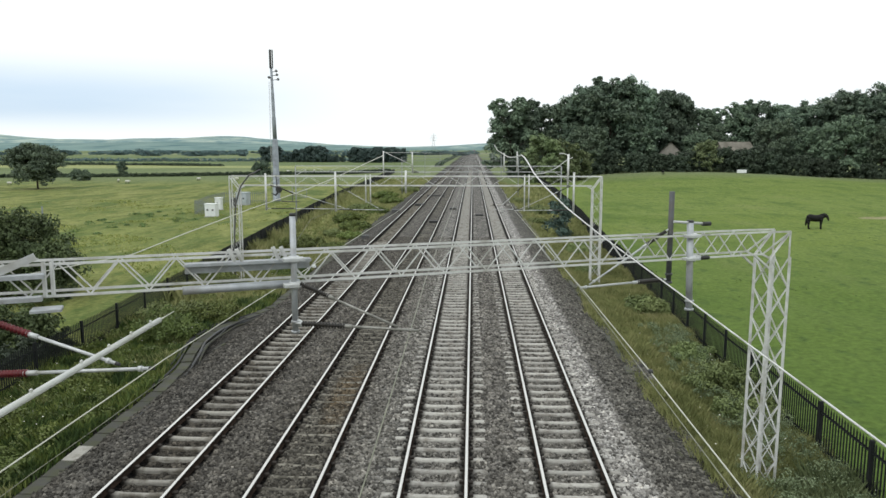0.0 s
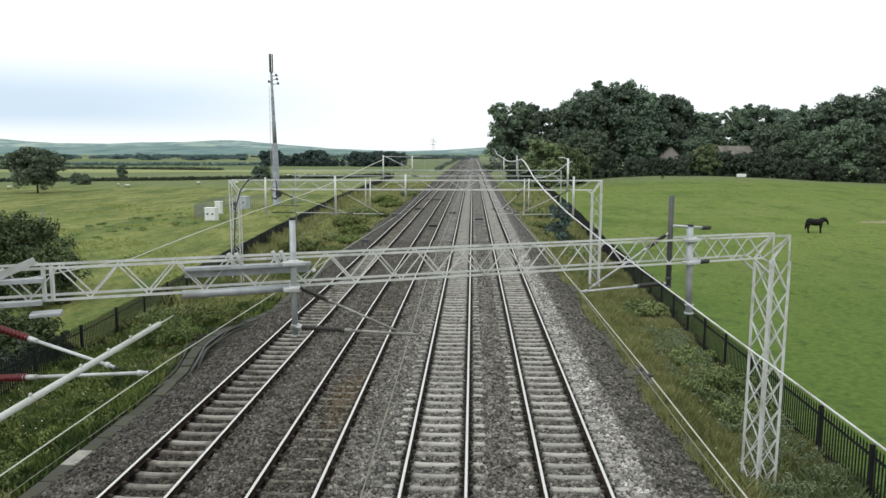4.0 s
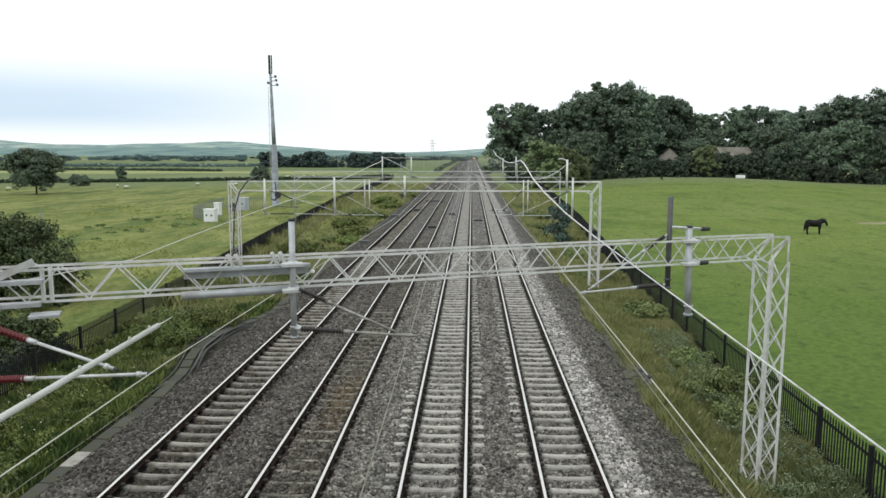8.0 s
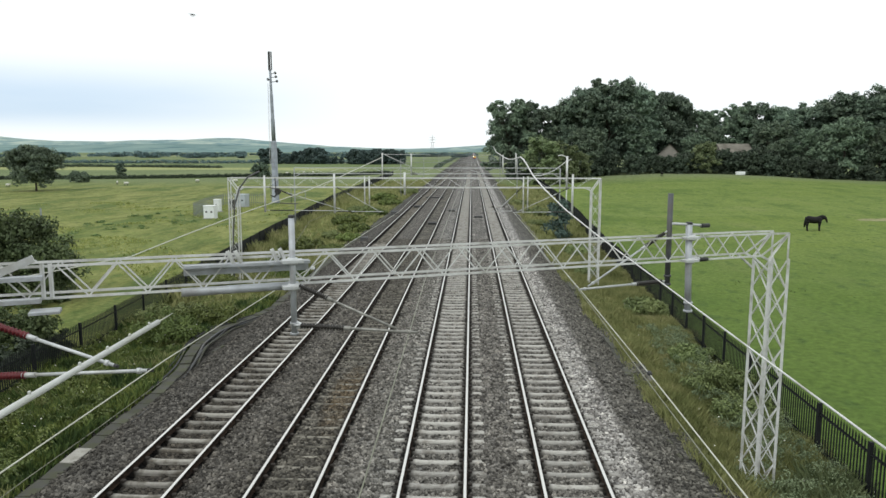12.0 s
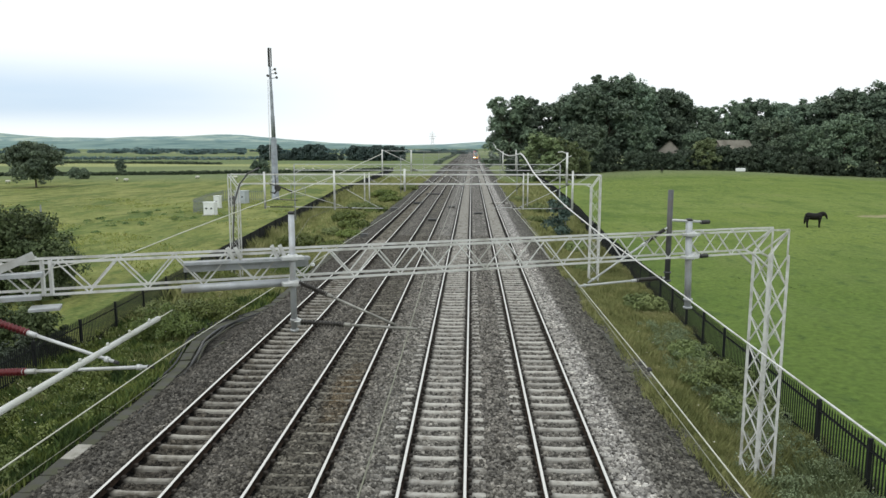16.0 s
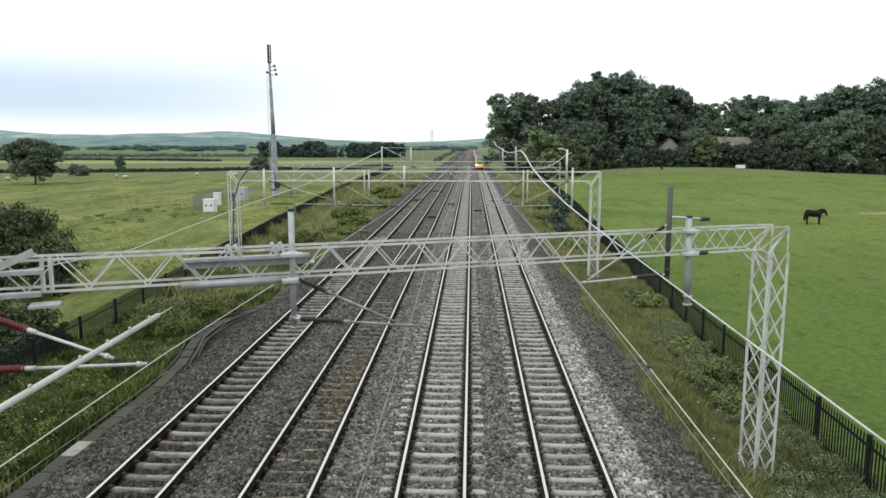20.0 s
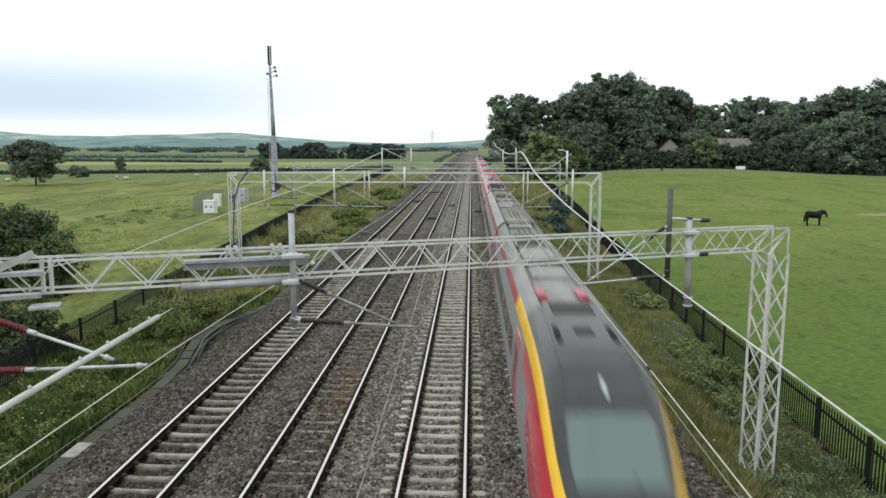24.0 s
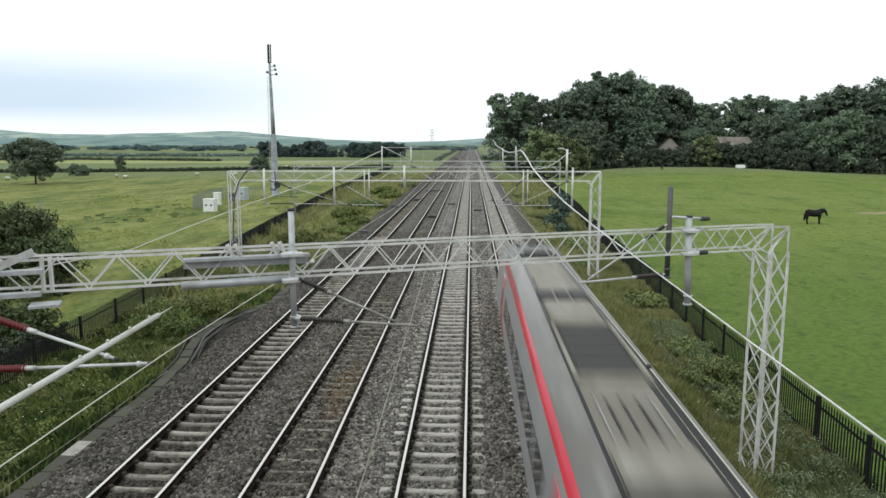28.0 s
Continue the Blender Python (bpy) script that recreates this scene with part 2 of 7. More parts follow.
def ballast_material():
    """Crushed stone: single stones by cells, rust-brown on the left pair of tracks, fresh pale stone on the right shoulder."""
    m, t, b = tree_of("track_ballast")
    co = t.nodes.new("ShaderNodeTexCoord").outputs["Object"]
    sep = t.nodes.new("ShaderNodeSeparateXYZ")
    link(t, co, sep.inputs[0])
    wob = noise_node(t, co, 0.9, 4.0, 0.6)
    x = math_node(t, "ADD", sep.outputs[0], math_node(t, "MULTIPLY_ADD", wob, 0.5, -0.25))
    u = math_node(t, "MULTIPLY_ADD", x, 1 / 18.0, 12.0 / 18.0)  # 0 at x = -12, 1 at x = 6

    def at(v):
        return (v + 12.0) / 18.0
    # first track's gauge: brown stone darkened further for the shadow between its sleepers
    base = ramp_node(t, u, [(at(-10.5), (0.05, 0.046, 0.04)), (at(-9.2), (0.098, 0.092, 0.085)), (at(-8.3), (0.05, 0.044, 0.037)), (at(-7.0), (0.05, 0.044, 0.037)),
                            (at(-6.4), (0.135, 0.127, 0.117)), (at(-5.2), (0.138, 0.128, 0.117)), (at(-4.8), (0.11, 0.103, 0.09)), (at(-3.8), (0.11, 0.103, 0.09)),
                            (at(-3.3), (0.175, 0.166, 0.155)), (at(-2.2), (0.22, 0.213, 0.203)), (at(-0.9), (0.2, 0.193, 0.182)),
                            (at(0.6), (0.185, 0.176, 0.166)), (at(2.4), (0.165, 0.157, 0.147)), (at(3.2), (0.165, 0.157, 0.146)),
                            (at(3.35), (0.38, 0.37, 0.362)), (at(4.15), (0.37, 0.36, 0.352)), (at(4.4), (0.15, 0.144, 0.134)), (at(5.6), (0.11, 0.106, 0.094))])
    cells = t.nodes.new("ShaderNodeTexVoronoi")
    cells.inputs["Scale"].default_value = 10.0
    link(t, co, cells.inputs["Vector"])
    sc = t.nodes.new("ShaderNodeSeparateColor")
    link(t, cells.outputs["Color"], sc.inputs[0])
    stone = ramp_node(t, sc.outputs[0], [(0.0, (0.3, 0.29, 0.28)), (0.5, (1.0, 1.0, 1.0)), (0.82, (1.6, 1.58, 1.55)), (1.0, (2.3, 2.27, 2.2))])
    gap = ramp_node(t, cells.outputs["Distance"], [(0.25, (1, 1, 1)), (0.75, (0.35, 0.34, 0.33))])
    col = mix_node(t, 1.0, base, stone, "MULTIPLY")
    col = mix_node(t, 1.0, col, gap, "MULTIPLY")
    # clumps of lighter and dirtier stone
    clump = noise_node(t, co, 2.6, 4.0, 0.7)
    col = mix_node(t, 1.0, col, ramp_node(t, clump, [(0.32, (0.5, 0.49, 0.47)), (0.5, (1.0, 1.0, 1.0)), (0.68, (1.6, 1.58, 1.55))]), "MULTIPLY")
    big = noise_node(t, co, 0.5, 5.0, 0.65)
    col = mix_node(t, ramp_node(t, big, [(0.55, (0, 0, 0)), (0.75, (0.4, 0.4, 0.4))]), col, (0.1, 0.088, 0.073))
    # a patch of rust and clay between the rails of the second track
    px_, py_ = math_node(t, "ADD", sep.outputs[0], 4.0), math_node(t, "MULTIPLY", math_node(t, "ADD", sep.outputs[1], -22.4), 0.2)
    rr = math_node(t, "ADD", math_node(t, "MULTIPLY", px_, px_), math_node(t, "MULTIPLY", py_, py_))
    col = mix_node(t, ramp_node(t, math_node(t, "ADD", rr, math_node(t, "MULTIPLY_ADD", clump, 0.8, -0.4)), [(0.0, (0.3, 0.3, 0.3)), (0.45, (0, 0, 0))]), col, (0.2, 0.12, 0.04))
    # grease and brake dust along the rails, with their contact shadow painted in
    near = None
    for c in (-7.63, -4.30, -0.865, 2.46):
        d = math_node(t, "ABSOLUTE", math_node(t, "SUBTRACT", math_node(t, "ABSOLUTE", math_node(t, "SUBTRACT", sep.outputs[0], c)), 0.7525))
        near = d if near is None else math_node(t, "MINIMUM", near, d)
    near = math_node(t, "ADD", near, math_node(t, "MULTIPLY_ADD", noise_node(t, co, 5.0, 3.0), 0.1, -0.05))
    col = mix_node(t, 1.0, col, ramp_node(t, near, [(0.1, (0.07, 0.065, 0.06)), (0.26, (1, 1, 1))]), "MULTIPLY")
    link(t, col, b.inputs["Base Color"])
    b.inputs["Roughness"].default_value = 0.9
    b.inputs["Specular IOR Level"].default_value = 0.25
    h = math_node(t, "SUBTRACT", 1.0, cells.outputs["Distance"])
    bump_node(t, b, h, 1.0, 0.05)
    return m


def sleeper_material(name, c1, c2, dirt, dirt_at):
    """Weathered concrete, blackened by grease and brake dust where the rails are clipped down."""
    m, t, b = tree_of(name)
    co = t.nodes.new("ShaderNodeTexCoord").outputs["Object"]
    sep = t.nodes.new("ShaderNodeSeparateXYZ")
    link(t, co, sep.inputs[0])
    fine = noise_node(t, co, 9.0, 5.0)
    col = mix_node(t, ramp_node(t, fine, [(0.3, (0, 0, 0)), (0.7, (1, 1, 1))]), c1, c2)
    rnd = t.nodes.new("ShaderNodeObjectInfo").outputs["Random"]
    shift = t.nodes.new("ShaderNodeVectorMath")
    link(t, co, shift.inputs[0])
    off = t.nodes.new("ShaderNodeCombineXYZ")
    link(t, math_node(t, "MULTIPLY", rnd, 37.0), off.inputs[2])
    link(t, off.outputs[0], shift.inputs[1])
    big = noise_node(t, shift.outputs[0], 2.4, 5.0, 0.65)
    col = mix_node(t, ramp_node(t, big, [(dirt_at - 0.08, (0, 0, 0)), (dirt_at + 0.1, (1, 1, 1))]), col, dirt)
    d = math_node(t, "ABSOLUTE", math_node(t, "SUBTRACT", math_node(t, "ABSOLUTE", sep.outputs[0]), 0.7525))
    d = math_node(t, "ADD", d, math_node(t, "MULTIPLY_ADD", big, 0.14, -0.07))
    col = mix_node(t, 1.0, col, ramp_node(t, d, [(0.1, (0.09, 0.085, 0.08)), (0.25, (1, 1, 1))]), "MULTIPLY")
    g = t.nodes.new("ShaderNodeCombineColor")
    for i in range(3):
        link(t, math_node(t, "MULTIPLY_ADD", rnd, 0.4, 0.8), g.inputs[i])
    col = mix_node(t, 1.0, col, g.outputs[0], "MULTIPLY")
    link(t, col, b.inputs["Base Color"])
    b.inputs["Roughness"].default_value = 0.9
    b.inputs["Specular IOR Level"].default_value = 0.3
    bump_node(t, b, fine, 0.3, 0.01)
    return m


def stone_material():
    m, t, b = tree_of("loose_ballast_stone")
    co = t.nodes.new("ShaderNodeTexCoord").outputs["Object"]
    sep = t.nodes.new("ShaderNodeSeparateXYZ")
    link(t, co, sep.inputs[0])
    u = math_node(t, "MULTIPLY_ADD", sep.outputs[0], 1 / 18.0, 12.0 / 18.0)

    def at(v):
        return (v + 12.0) / 18.0
    # stones in the first track's gauge take the same painted sleeper shadow
    base = ramp_node(t, u, [(at(-10.2), (0.085, 0.079, 0.07)), (at(-9.0), (0.122, 0.116, 0.108)), (at(-8.3), (0.07, 0.063, 0.054)), (at(-6.9), (0.07, 0.063, 0.054)), (at(-6.3), (0.13, 0.122, 0.112)),
                            (at(-4.9), (0.118, 0.11, 0.096)), (at(-3.8), (0.118, 0.11, 0.096)), (at(-3.2), (0.175, 0.166, 0.153)), (at(-2.0), (0.22, 0.213, 0.2)),
                            (at(0.6), (0.185, 0.176, 0.164)), (at(3.25), (0.18, 0.172, 0.16)), (at(3.4), (0.36, 0.35, 0.342)),
                            (at(4.15), (0.35, 0.34, 0.332)), (at(4.4), (0.15, 0.144, 0.134)), (at(5.6), (0.12, 0.115, 0.102))])
    wide = noise_node(t, co, 2.6, 4.0, 0.7)
    base = mix_node(t, 1.0, base, ramp_node(t, wide, [(0.32, (0.6, 0.59, 0.57)), (0.5, (1.0, 1.0, 1.0)), (0.68, (1.4, 1.38, 1.35))]), "MULTIPLY")
    rnd = t.nodes.new("ShaderNodeNewGeometry").outputs["Random Per Island"]
    gain = ramp_node(t, rnd, [(0.0, (0.2, 0.19, 0.18)), (0.5, (0.85, 0.83, 0.8)), (0.88, (1.35, 1.33, 1.29)), (1.0, (1.9, 1.86, 1.8))])
    px_, py_ = math_node(t, "ADD", sep.outputs[0], 4.0), math_node(t, "MULTIPLY", math_node(t, "ADD", sep.outputs[1], -22.4), 0.2)
    rr = math_node(t, "ADD", math_node(t, "MULTIPLY", px_, px_), math_node(t, "MULTIPLY", py_, py_))
    base = mix_node(t, ramp_node(t, math_node(t, "ADD", rr, math_node(t, "MULTIPLY_ADD", wide, 0.8, -0.4)), [(0.0, (0.3, 0.3, 0.3)), (0.45, (0, 0, 0))]), base, (0.21, 0.13, 0.045))
    link(t, mix_node(t, 1.0, base, gain, "MULTIPLY"), b.inputs["Base Color"])
    b.inputs["Roughness"].default_value = 0.85
    b.inputs["Specular IOR Level"].default_value = 0.3
    return m


def grass_material(name, stops):
    m, t, b = tree_of(name)
    rnd = t.nodes.new("ShaderNodeNewGeometry").outputs["Random Per Island"]
    co = t.nodes.new("ShaderNodeTexCoord").outputs["Object"]
    big = noise_node(t, co, 0.75, 5.0, 0.66)
    f = math_node(t, "MULTIPLY_ADD", rnd, 0.36, math_node(t, "MULTIPLY_ADD", big, 2.0, -0.72))
    link(t, ramp_node(t, f, stops), b.inputs["Base Color"])
    b.inputs["Roughness"].default_value = 0.7
    b.inputs["Specular IOR Level"].default_value = 0.2
    return m


def glow_material(name, colour, strength):
    m, t, b = tree_of(name)
    b.inputs["Base Color"].default_value = (*colour, 1)
    b.inputs["Emission Color"].default_value = (*colour, 1)
    b.inputs["Emission Strength"].default_value = strength
    return m


def glass_dark(name, base=(0.012, 0.014, 0.017), rough=0.08):
    m, t, b = tree_of(name)
    b.inputs["Base Color"].default_value = (*base, 1)
    b.inputs["Roughness"].default_value = rough
    b.inputs["Specular IOR Level"].default_value = 0.6
    return m


M_GROUND = ground_material()
M_BALLAST = ballast_material()
M_STONE = stone_material()
M_RAIL_SIDE = surface("rusted_rail_steel", (0.022, 0.015, 0.011), (0.045, 0.03, 0.022), 14, 0.95, 0.0, (0.016, 0.012, 0.01), 3.0, spec=0.1)
M_RAIL_TOP = surface("polished_rail_head", (0.7, 0.68, 0.65), (0.82, 0.8, 0.77), 9, 0.42, 0.75, stretch=(6, 0.3, 1))
M_SLEEPER = sleeper_material("weathered_concrete_sleeper", (0.34, 0.325, 0.3), (0.46, 0.44, 0.405), (0.2, 0.18, 0.155), 0.58)
M_LID_PALE = surface("clean_concrete_lid", (0.28, 0.265, 0.24), (0.36, 0.345, 0.31), 9, 0.9, 0, (0.18, 0.165, 0.14), 3.2, 0.6, 0.3, vary=0.18)
M_SLEEPER_BROWN = sleeper_material("stained_concrete_sleeper", (0.25, 0.235, 0.21), (0.36, 0.34, 0.305), (0.12, 0.105, 0.085), 0.54)
M_SLEEPER_BURIED = sleeper_material("dirty_half_buried_sleeper", (0.19, 0.176, 0.148), (0.3, 0.277, 0.232), (0.085, 0.077, 0.062), 0.5)
M_CLIP = surface("dark_rail_clip", (0.02, 0.016, 0.013), (0.045, 0.035, 0.028), 20, 0.8, 0.2)
M_GALV = surface("galvanised_steel", (0.5, 0.51, 0.52), (0.62, 0.63, 0.63), 6, 0.5, 0.25, (0.4, 0.39, 0.36), 1.3, 0.62)
M_CREAM = surface("pale_painted_steel", (0.62, 0.62, 0.61), (0.72, 0.72, 0.71), 5, 0.55, 0.1, (0.36, 0.35, 0.31), 1.6, 0.6)
M_GALV_DARK = surface("dull_grey_steel", (0.075, 0.078, 0.083), (0.115, 0.12, 0.125), 7, 0.6, 0.3, (0.1, 0.09, 0.08), 2.0)
M_GALV_FAR = surface("weathered_far_steel", (0.26, 0.27, 0.27), (0.34, 0.35, 0.35), 5, 0.6, 0.2)
M_TUBE = surface("pale_grey_drop_tube", (0.4, 0.42, 0.45), (0.5, 0.52, 0.55), 5, 0.5, 0.3, (0.32, 0.32, 0.32), 2.0)
M_WHITE_TUBE = surface("white_plastic_tube", (0.52, 0.53, 0.51), (0.64, 0.65, 0.62), 4, 0.45, 0, (0.5, 0.5, 0.44), 1.5)
M_INSULATOR = surface("dark_ribbed_insulator", (0.016, 0.014, 0.012), (0.035, 0.03, 0.026), 10, 0.45)
M_ARM = surface("dull_aluminium_arm", (0.27, 0.265, 0.24), (0.38, 0.37, 0.34), 12, 0.5, 0.3, (0.16, 0.155, 0.14), 4.0, 0.56)
M_INSULATOR_RED = surface("red_ribbed_insulator", (0.095, 0.007, 0.011), (0.14, 0.011, 0.015), 10, 0.45)
M_WIRE = surface("pale_wire", (0.5, 0.5, 0.42), (0.62, 0.62, 0.54), 3, 0.45, 0.4)
M_WIRE_GREEN = surface("copper_contact_wire", (0.2, 0.2, 0.15), (0.3, 0.3, 0.23), 3, 0.45, 0.5)
M_FENCE = surface("black_painted_steel", (0.009, 0.0105, 0.0105), (0.018, 0.02, 0.02), 8, 0.75, 0.0, spec=0.2)
M_TROUGH = surface("grey_concrete_trough", (0.045, 0.044, 0.041), (0.075, 0.072, 0.067), 8, 0.92, 0, (0.06, 0.062, 0.036), 2.0, 0.5, 0.3, vary=0.2)
M_CONCRETE = surface("bridge_concrete", (0.36, 0.35, 0.33), (0.45, 0.44, 0.41), 3, 0.9, 0, (0.25, 0.24, 0.22), 0.6, 0.6, 0.2)
M_CABINET = surface("white_cabinet_paint", (0.72, 0.74, 0.74), (0.8, 0.81, 0.81), 3, 0.45, 0, (0.55, 0.55, 0.52), 1.0, 0.68)
M_CABINET_GREY = surface("grey_cabinet_paint", (0.38, 0.42, 0.46), (0.48, 0.52, 0.55), 3, 0.5, 0, (0.3, 0.32, 0.33), 1.0, 0.62)
M_DARK = surface("dark_metal", (0.02, 0.02, 0.02), (0.04, 0.04, 0.04), 8, 0.6)
M_BARK = surface("tree_bark", (0.045, 0.035, 0.026), (0.085, 0.07, 0.052), 5, 0.95, 0, stretch=(3, 3, 0.5))
M_LEAF = leaf_material("dark_green_leaves", (0.06, 0.09, 0.066), (0.112, 0.158, 0.108), (0.215, 0.265, 0.18), 0.3)
M_LEAF_MID = leaf_material("grey_green_leaves", (0.062, 0.088, 0.062), (0.118, 0.163, 0.106), (0.23, 0.28, 0.18), 0.25)
M_LEAF_PALE = leaf_material("yellow_green_leaves", (0.075, 0.105, 0.055), (0.155, 0.2, 0.092), (0.29, 0.33, 0.165))
M_LEAF_WOOD = leaf_material("dark_distant_leaves", (0.035, 0.06, 0.056), (0.066, 0.1, 0.09), (0.115, 0.155, 0.135), 0.2)
M_BRAMBLE = leaf_material("soft_grey_green_leaves", (0.085, 0.115, 0.04), (0.16, 0.195, 0.07), (0.27, 0.3, 0.12))
# distance haze put into these leaf colours as a bluish tint
M_LEAF_FAR = leaf_material("haze_tinted_distant_leaves", (0.06, 0.11, 0.112), (0.11, 0.175, 0.17), (0.17, 0.24, 0.225), 0.12)
M_FENCE_GREY = surface("weathered_grey_fence", (0.15, 0.17, 0.17), (0.21, 0.23, 0.23), 3, 0.7)
# dark hedge leaves; the shadow at the wood's foot is in this colour
M_LEAF_DARK = leaf_material("shade_toned_hedge_leaves", (0.03, 0.044, 0.031), (0.056, 0.076, 0.05), (0.1, 0.125, 0.08))
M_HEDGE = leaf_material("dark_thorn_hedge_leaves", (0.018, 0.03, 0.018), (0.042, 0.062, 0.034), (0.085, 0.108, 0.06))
M_BUSH = leaf_material("mid_green_bush_leaves", (0.045, 0.066, 0.019), (0.112, 0.143, 0.037), (0.23, 0.262, 0.072))
M_THORN = leaf_material("thorn_bush_leaves", (0.032, 0.05, 0.022), (0.078, 0.108, 0.042), (0.17, 0.205, 0.078))
M_SOFT = leaf_material("soft_verge_weed_leaves", (0.09, 0.12, 0.062), (0.155, 0.19, 0.1), (0.26, 0.29, 0.17))
M_NETTLE = leaf_material("meadow_nettle_leaves", (0.065, 0.1, 0.035), (0.11, 0.16, 0.05), (0.18, 0.22, 0.08))
M_LEAF_BLUE = leaf_material("blue_green_leaves", (0.035, 0.062, 0.05), (0.065, 0.105, 0.085), (0.11, 0.155, 0.12))
M_GRASS = grass_material("tall_verge_grass", [(0.05, (0.145, 0.165, 0.06)), (0.35, (0.23, 0.245, 0.098)), (0.6, (0.29, 0.295, 0.125)), (0.85, (0.36, 0.34, 0.17)), (1.0, (0.42, 0.4, 0.21))])
M_WEED_SOFT = grass_material("grey_green_weeds", [(0.05, (0.075, 0.1, 0.045)), (0.4, (0.13, 0.16, 0.075)), (0.65, (0.19, 0.225, 0.11)), (1.0, (0.3, 0.32, 0.18))])
M_WEED = grass_material("green_weeds", [(0.05, (0.03, 0.052, 0.018)), (0.4, (0.07, 0.11, 0.032)), (0.65, (0.16, 0.2, 0.052)), (1.0, (0.29, 0.31, 0.095))])
M_MEADOW = grass_material("meadow_grass", [(0.05, (0.17, 0.22, 0.06)), (0.35, (0.25, 0.29, 0.09)), (0.6, (0.32, 0.34, 0.11)), (0.85, (0.39, 0.385, 0.15)), (1.0, (0.45, 0.43, 0.2))])
M_MAST = surface("blue_grey_mast_paint", (0.24, 0.27, 0.305), (0.31, 0.34, 0.375), 2, 0.5, 0.1, (0.17, 0.18, 0.2), 0.8)
M_FLOWER = surface("pale_flowers", (0.65, 0.62, 0.55), (0.75, 0.72, 0.66), 3, 0.8)
M_HORSE = surface("black_horse_coat", (0.006, 0.0055, 0.005), (0.012, 0.011, 0.01), 4, 0.6, bump=0.1, spec=0.22)
M_SHEEP = surface("white_fleece", (0.6, 0.58, 0.52), (0.72, 0.7, 0.64), 8, 0.95)
M_ROOF = surface("brown_roof_tiles", (0.17, 0.155, 0.13), (0.23, 0.21, 0.175), 2.5, 0.9, 0, (0.1, 0.09, 0.07), 0.5)
M_BRICKWALL = surface("house_wall", (0.2, 0.185, 0.16), (0.27, 0.25, 0.22), 1.5, 0.9, 0, (0.3, 0.27, 0.24), 0.4)
# both hill colours carry the haze of distance as blue-green paint
M_HILL_FAR = surface("haze_tinted_far_hills", (0.1, 0.185, 0.205), (0.225, 0.315, 0.31), 0.014, 0.95, 0, (0.38, 0.44, 0.38), 0.009, 0.53, spec=0.05)
M_HILL = surface("haze_tinted_hill_fields", (0.15, 0.235, 0.23), (0.22, 0.3, 0.27), 0.012, 0.95, 0, (0.1, 0.17, 0.175), 0.009, 0.55, spec=0.05)
M_SILVER = surface("silver_train_paint", (0.3, 0.3, 0.31), (0.37, 0.37, 0.38), 2, 0.38, 0.25, (0.33, 0.32, 0.31), 0.8, 0.62)
M_ROOF_GREY = surface("grimy_grey_train_roof", (0.19, 0.186, 0.18), (0.25, 0.245, 0.237), 2.2, 0.45, 0.1, (0.15, 0.143, 0.13), 0.6, 0.55, stretch=(2.5, 0.5, 1), coat=0.2)
M_ROOF_DECK = surface("dusty_roof_deck", (0.22, 0.21, 0.18), (0.29, 0.275, 0.235), 2.2, 0.75, 0, (0.18, 0.165, 0.14), 0.5, 0.55, stretch=(2.5, 0.5, 1))
M_RED = surface("red_train_paint", (0.66, 0.024, 0.058), (0.74, 0.04, 0.078), 2, 0.3, 0, (0.55, 0.03, 0.055), 0.7, coat=0.8)
M_ROOF_RED = surface("faded_red_train_roof", (0.42, 0.045, 0.075), (0.5, 0.09, 0.12), 2, 0.34, 0.05, (0.34, 0.03, 0.05), 0.5, 0.52, stretch=(2.5, 0.5, 1), spec=0.45, coat=0.2)
M_DECK_RED = surface("pale_red_roof_deck", (0.46, 0.18, 0.215), (0.53, 0.27, 0.295), 2, 0.22, 0.05, (0.38, 0.11, 0.14), 0.5, 0.55, stretch=(2.5, 0.5, 1), spec=0.6, coat=0.5)
M_YELLOW = surface("yellow_train_paint", (0.86, 0.5, 0.012), (0.92, 0.56, 0.02), 2, 0.3, 0, (0.75, 0.42, 0.02), 0.9, 0.66)
M_WELL_RED = surface("dark_red_well_cover", (0.14, 0.025, 0.035), (0.2, 0.04, 0.05), 3, 0.5)
M_HOOD = surface("dark_grey_cab_hood", (0.035, 0.037, 0.04), (0.05, 0.052, 0.055), 3, 0.3)
M_BLACK = surface("black_train_paint", (0.014, 0.014, 0.016), (0.03, 0.03, 0.032), 3, 0.35)
M_GREY_DARK = surface("dark_roof_equipment", (0.028, 0.027, 0.025), (0.05, 0.048, 0.045), 4, 0.7, 0.1)
M_GLASS = glass_dark("dark_window_glass")
M_HEADLIGHT = glow_material("lit_headlight", (1.0, 0.92, 0.8), 60.0)
M_LENS = glass_dark("unlit_lens", (0.35, 0.36, 0.38), 0.15)


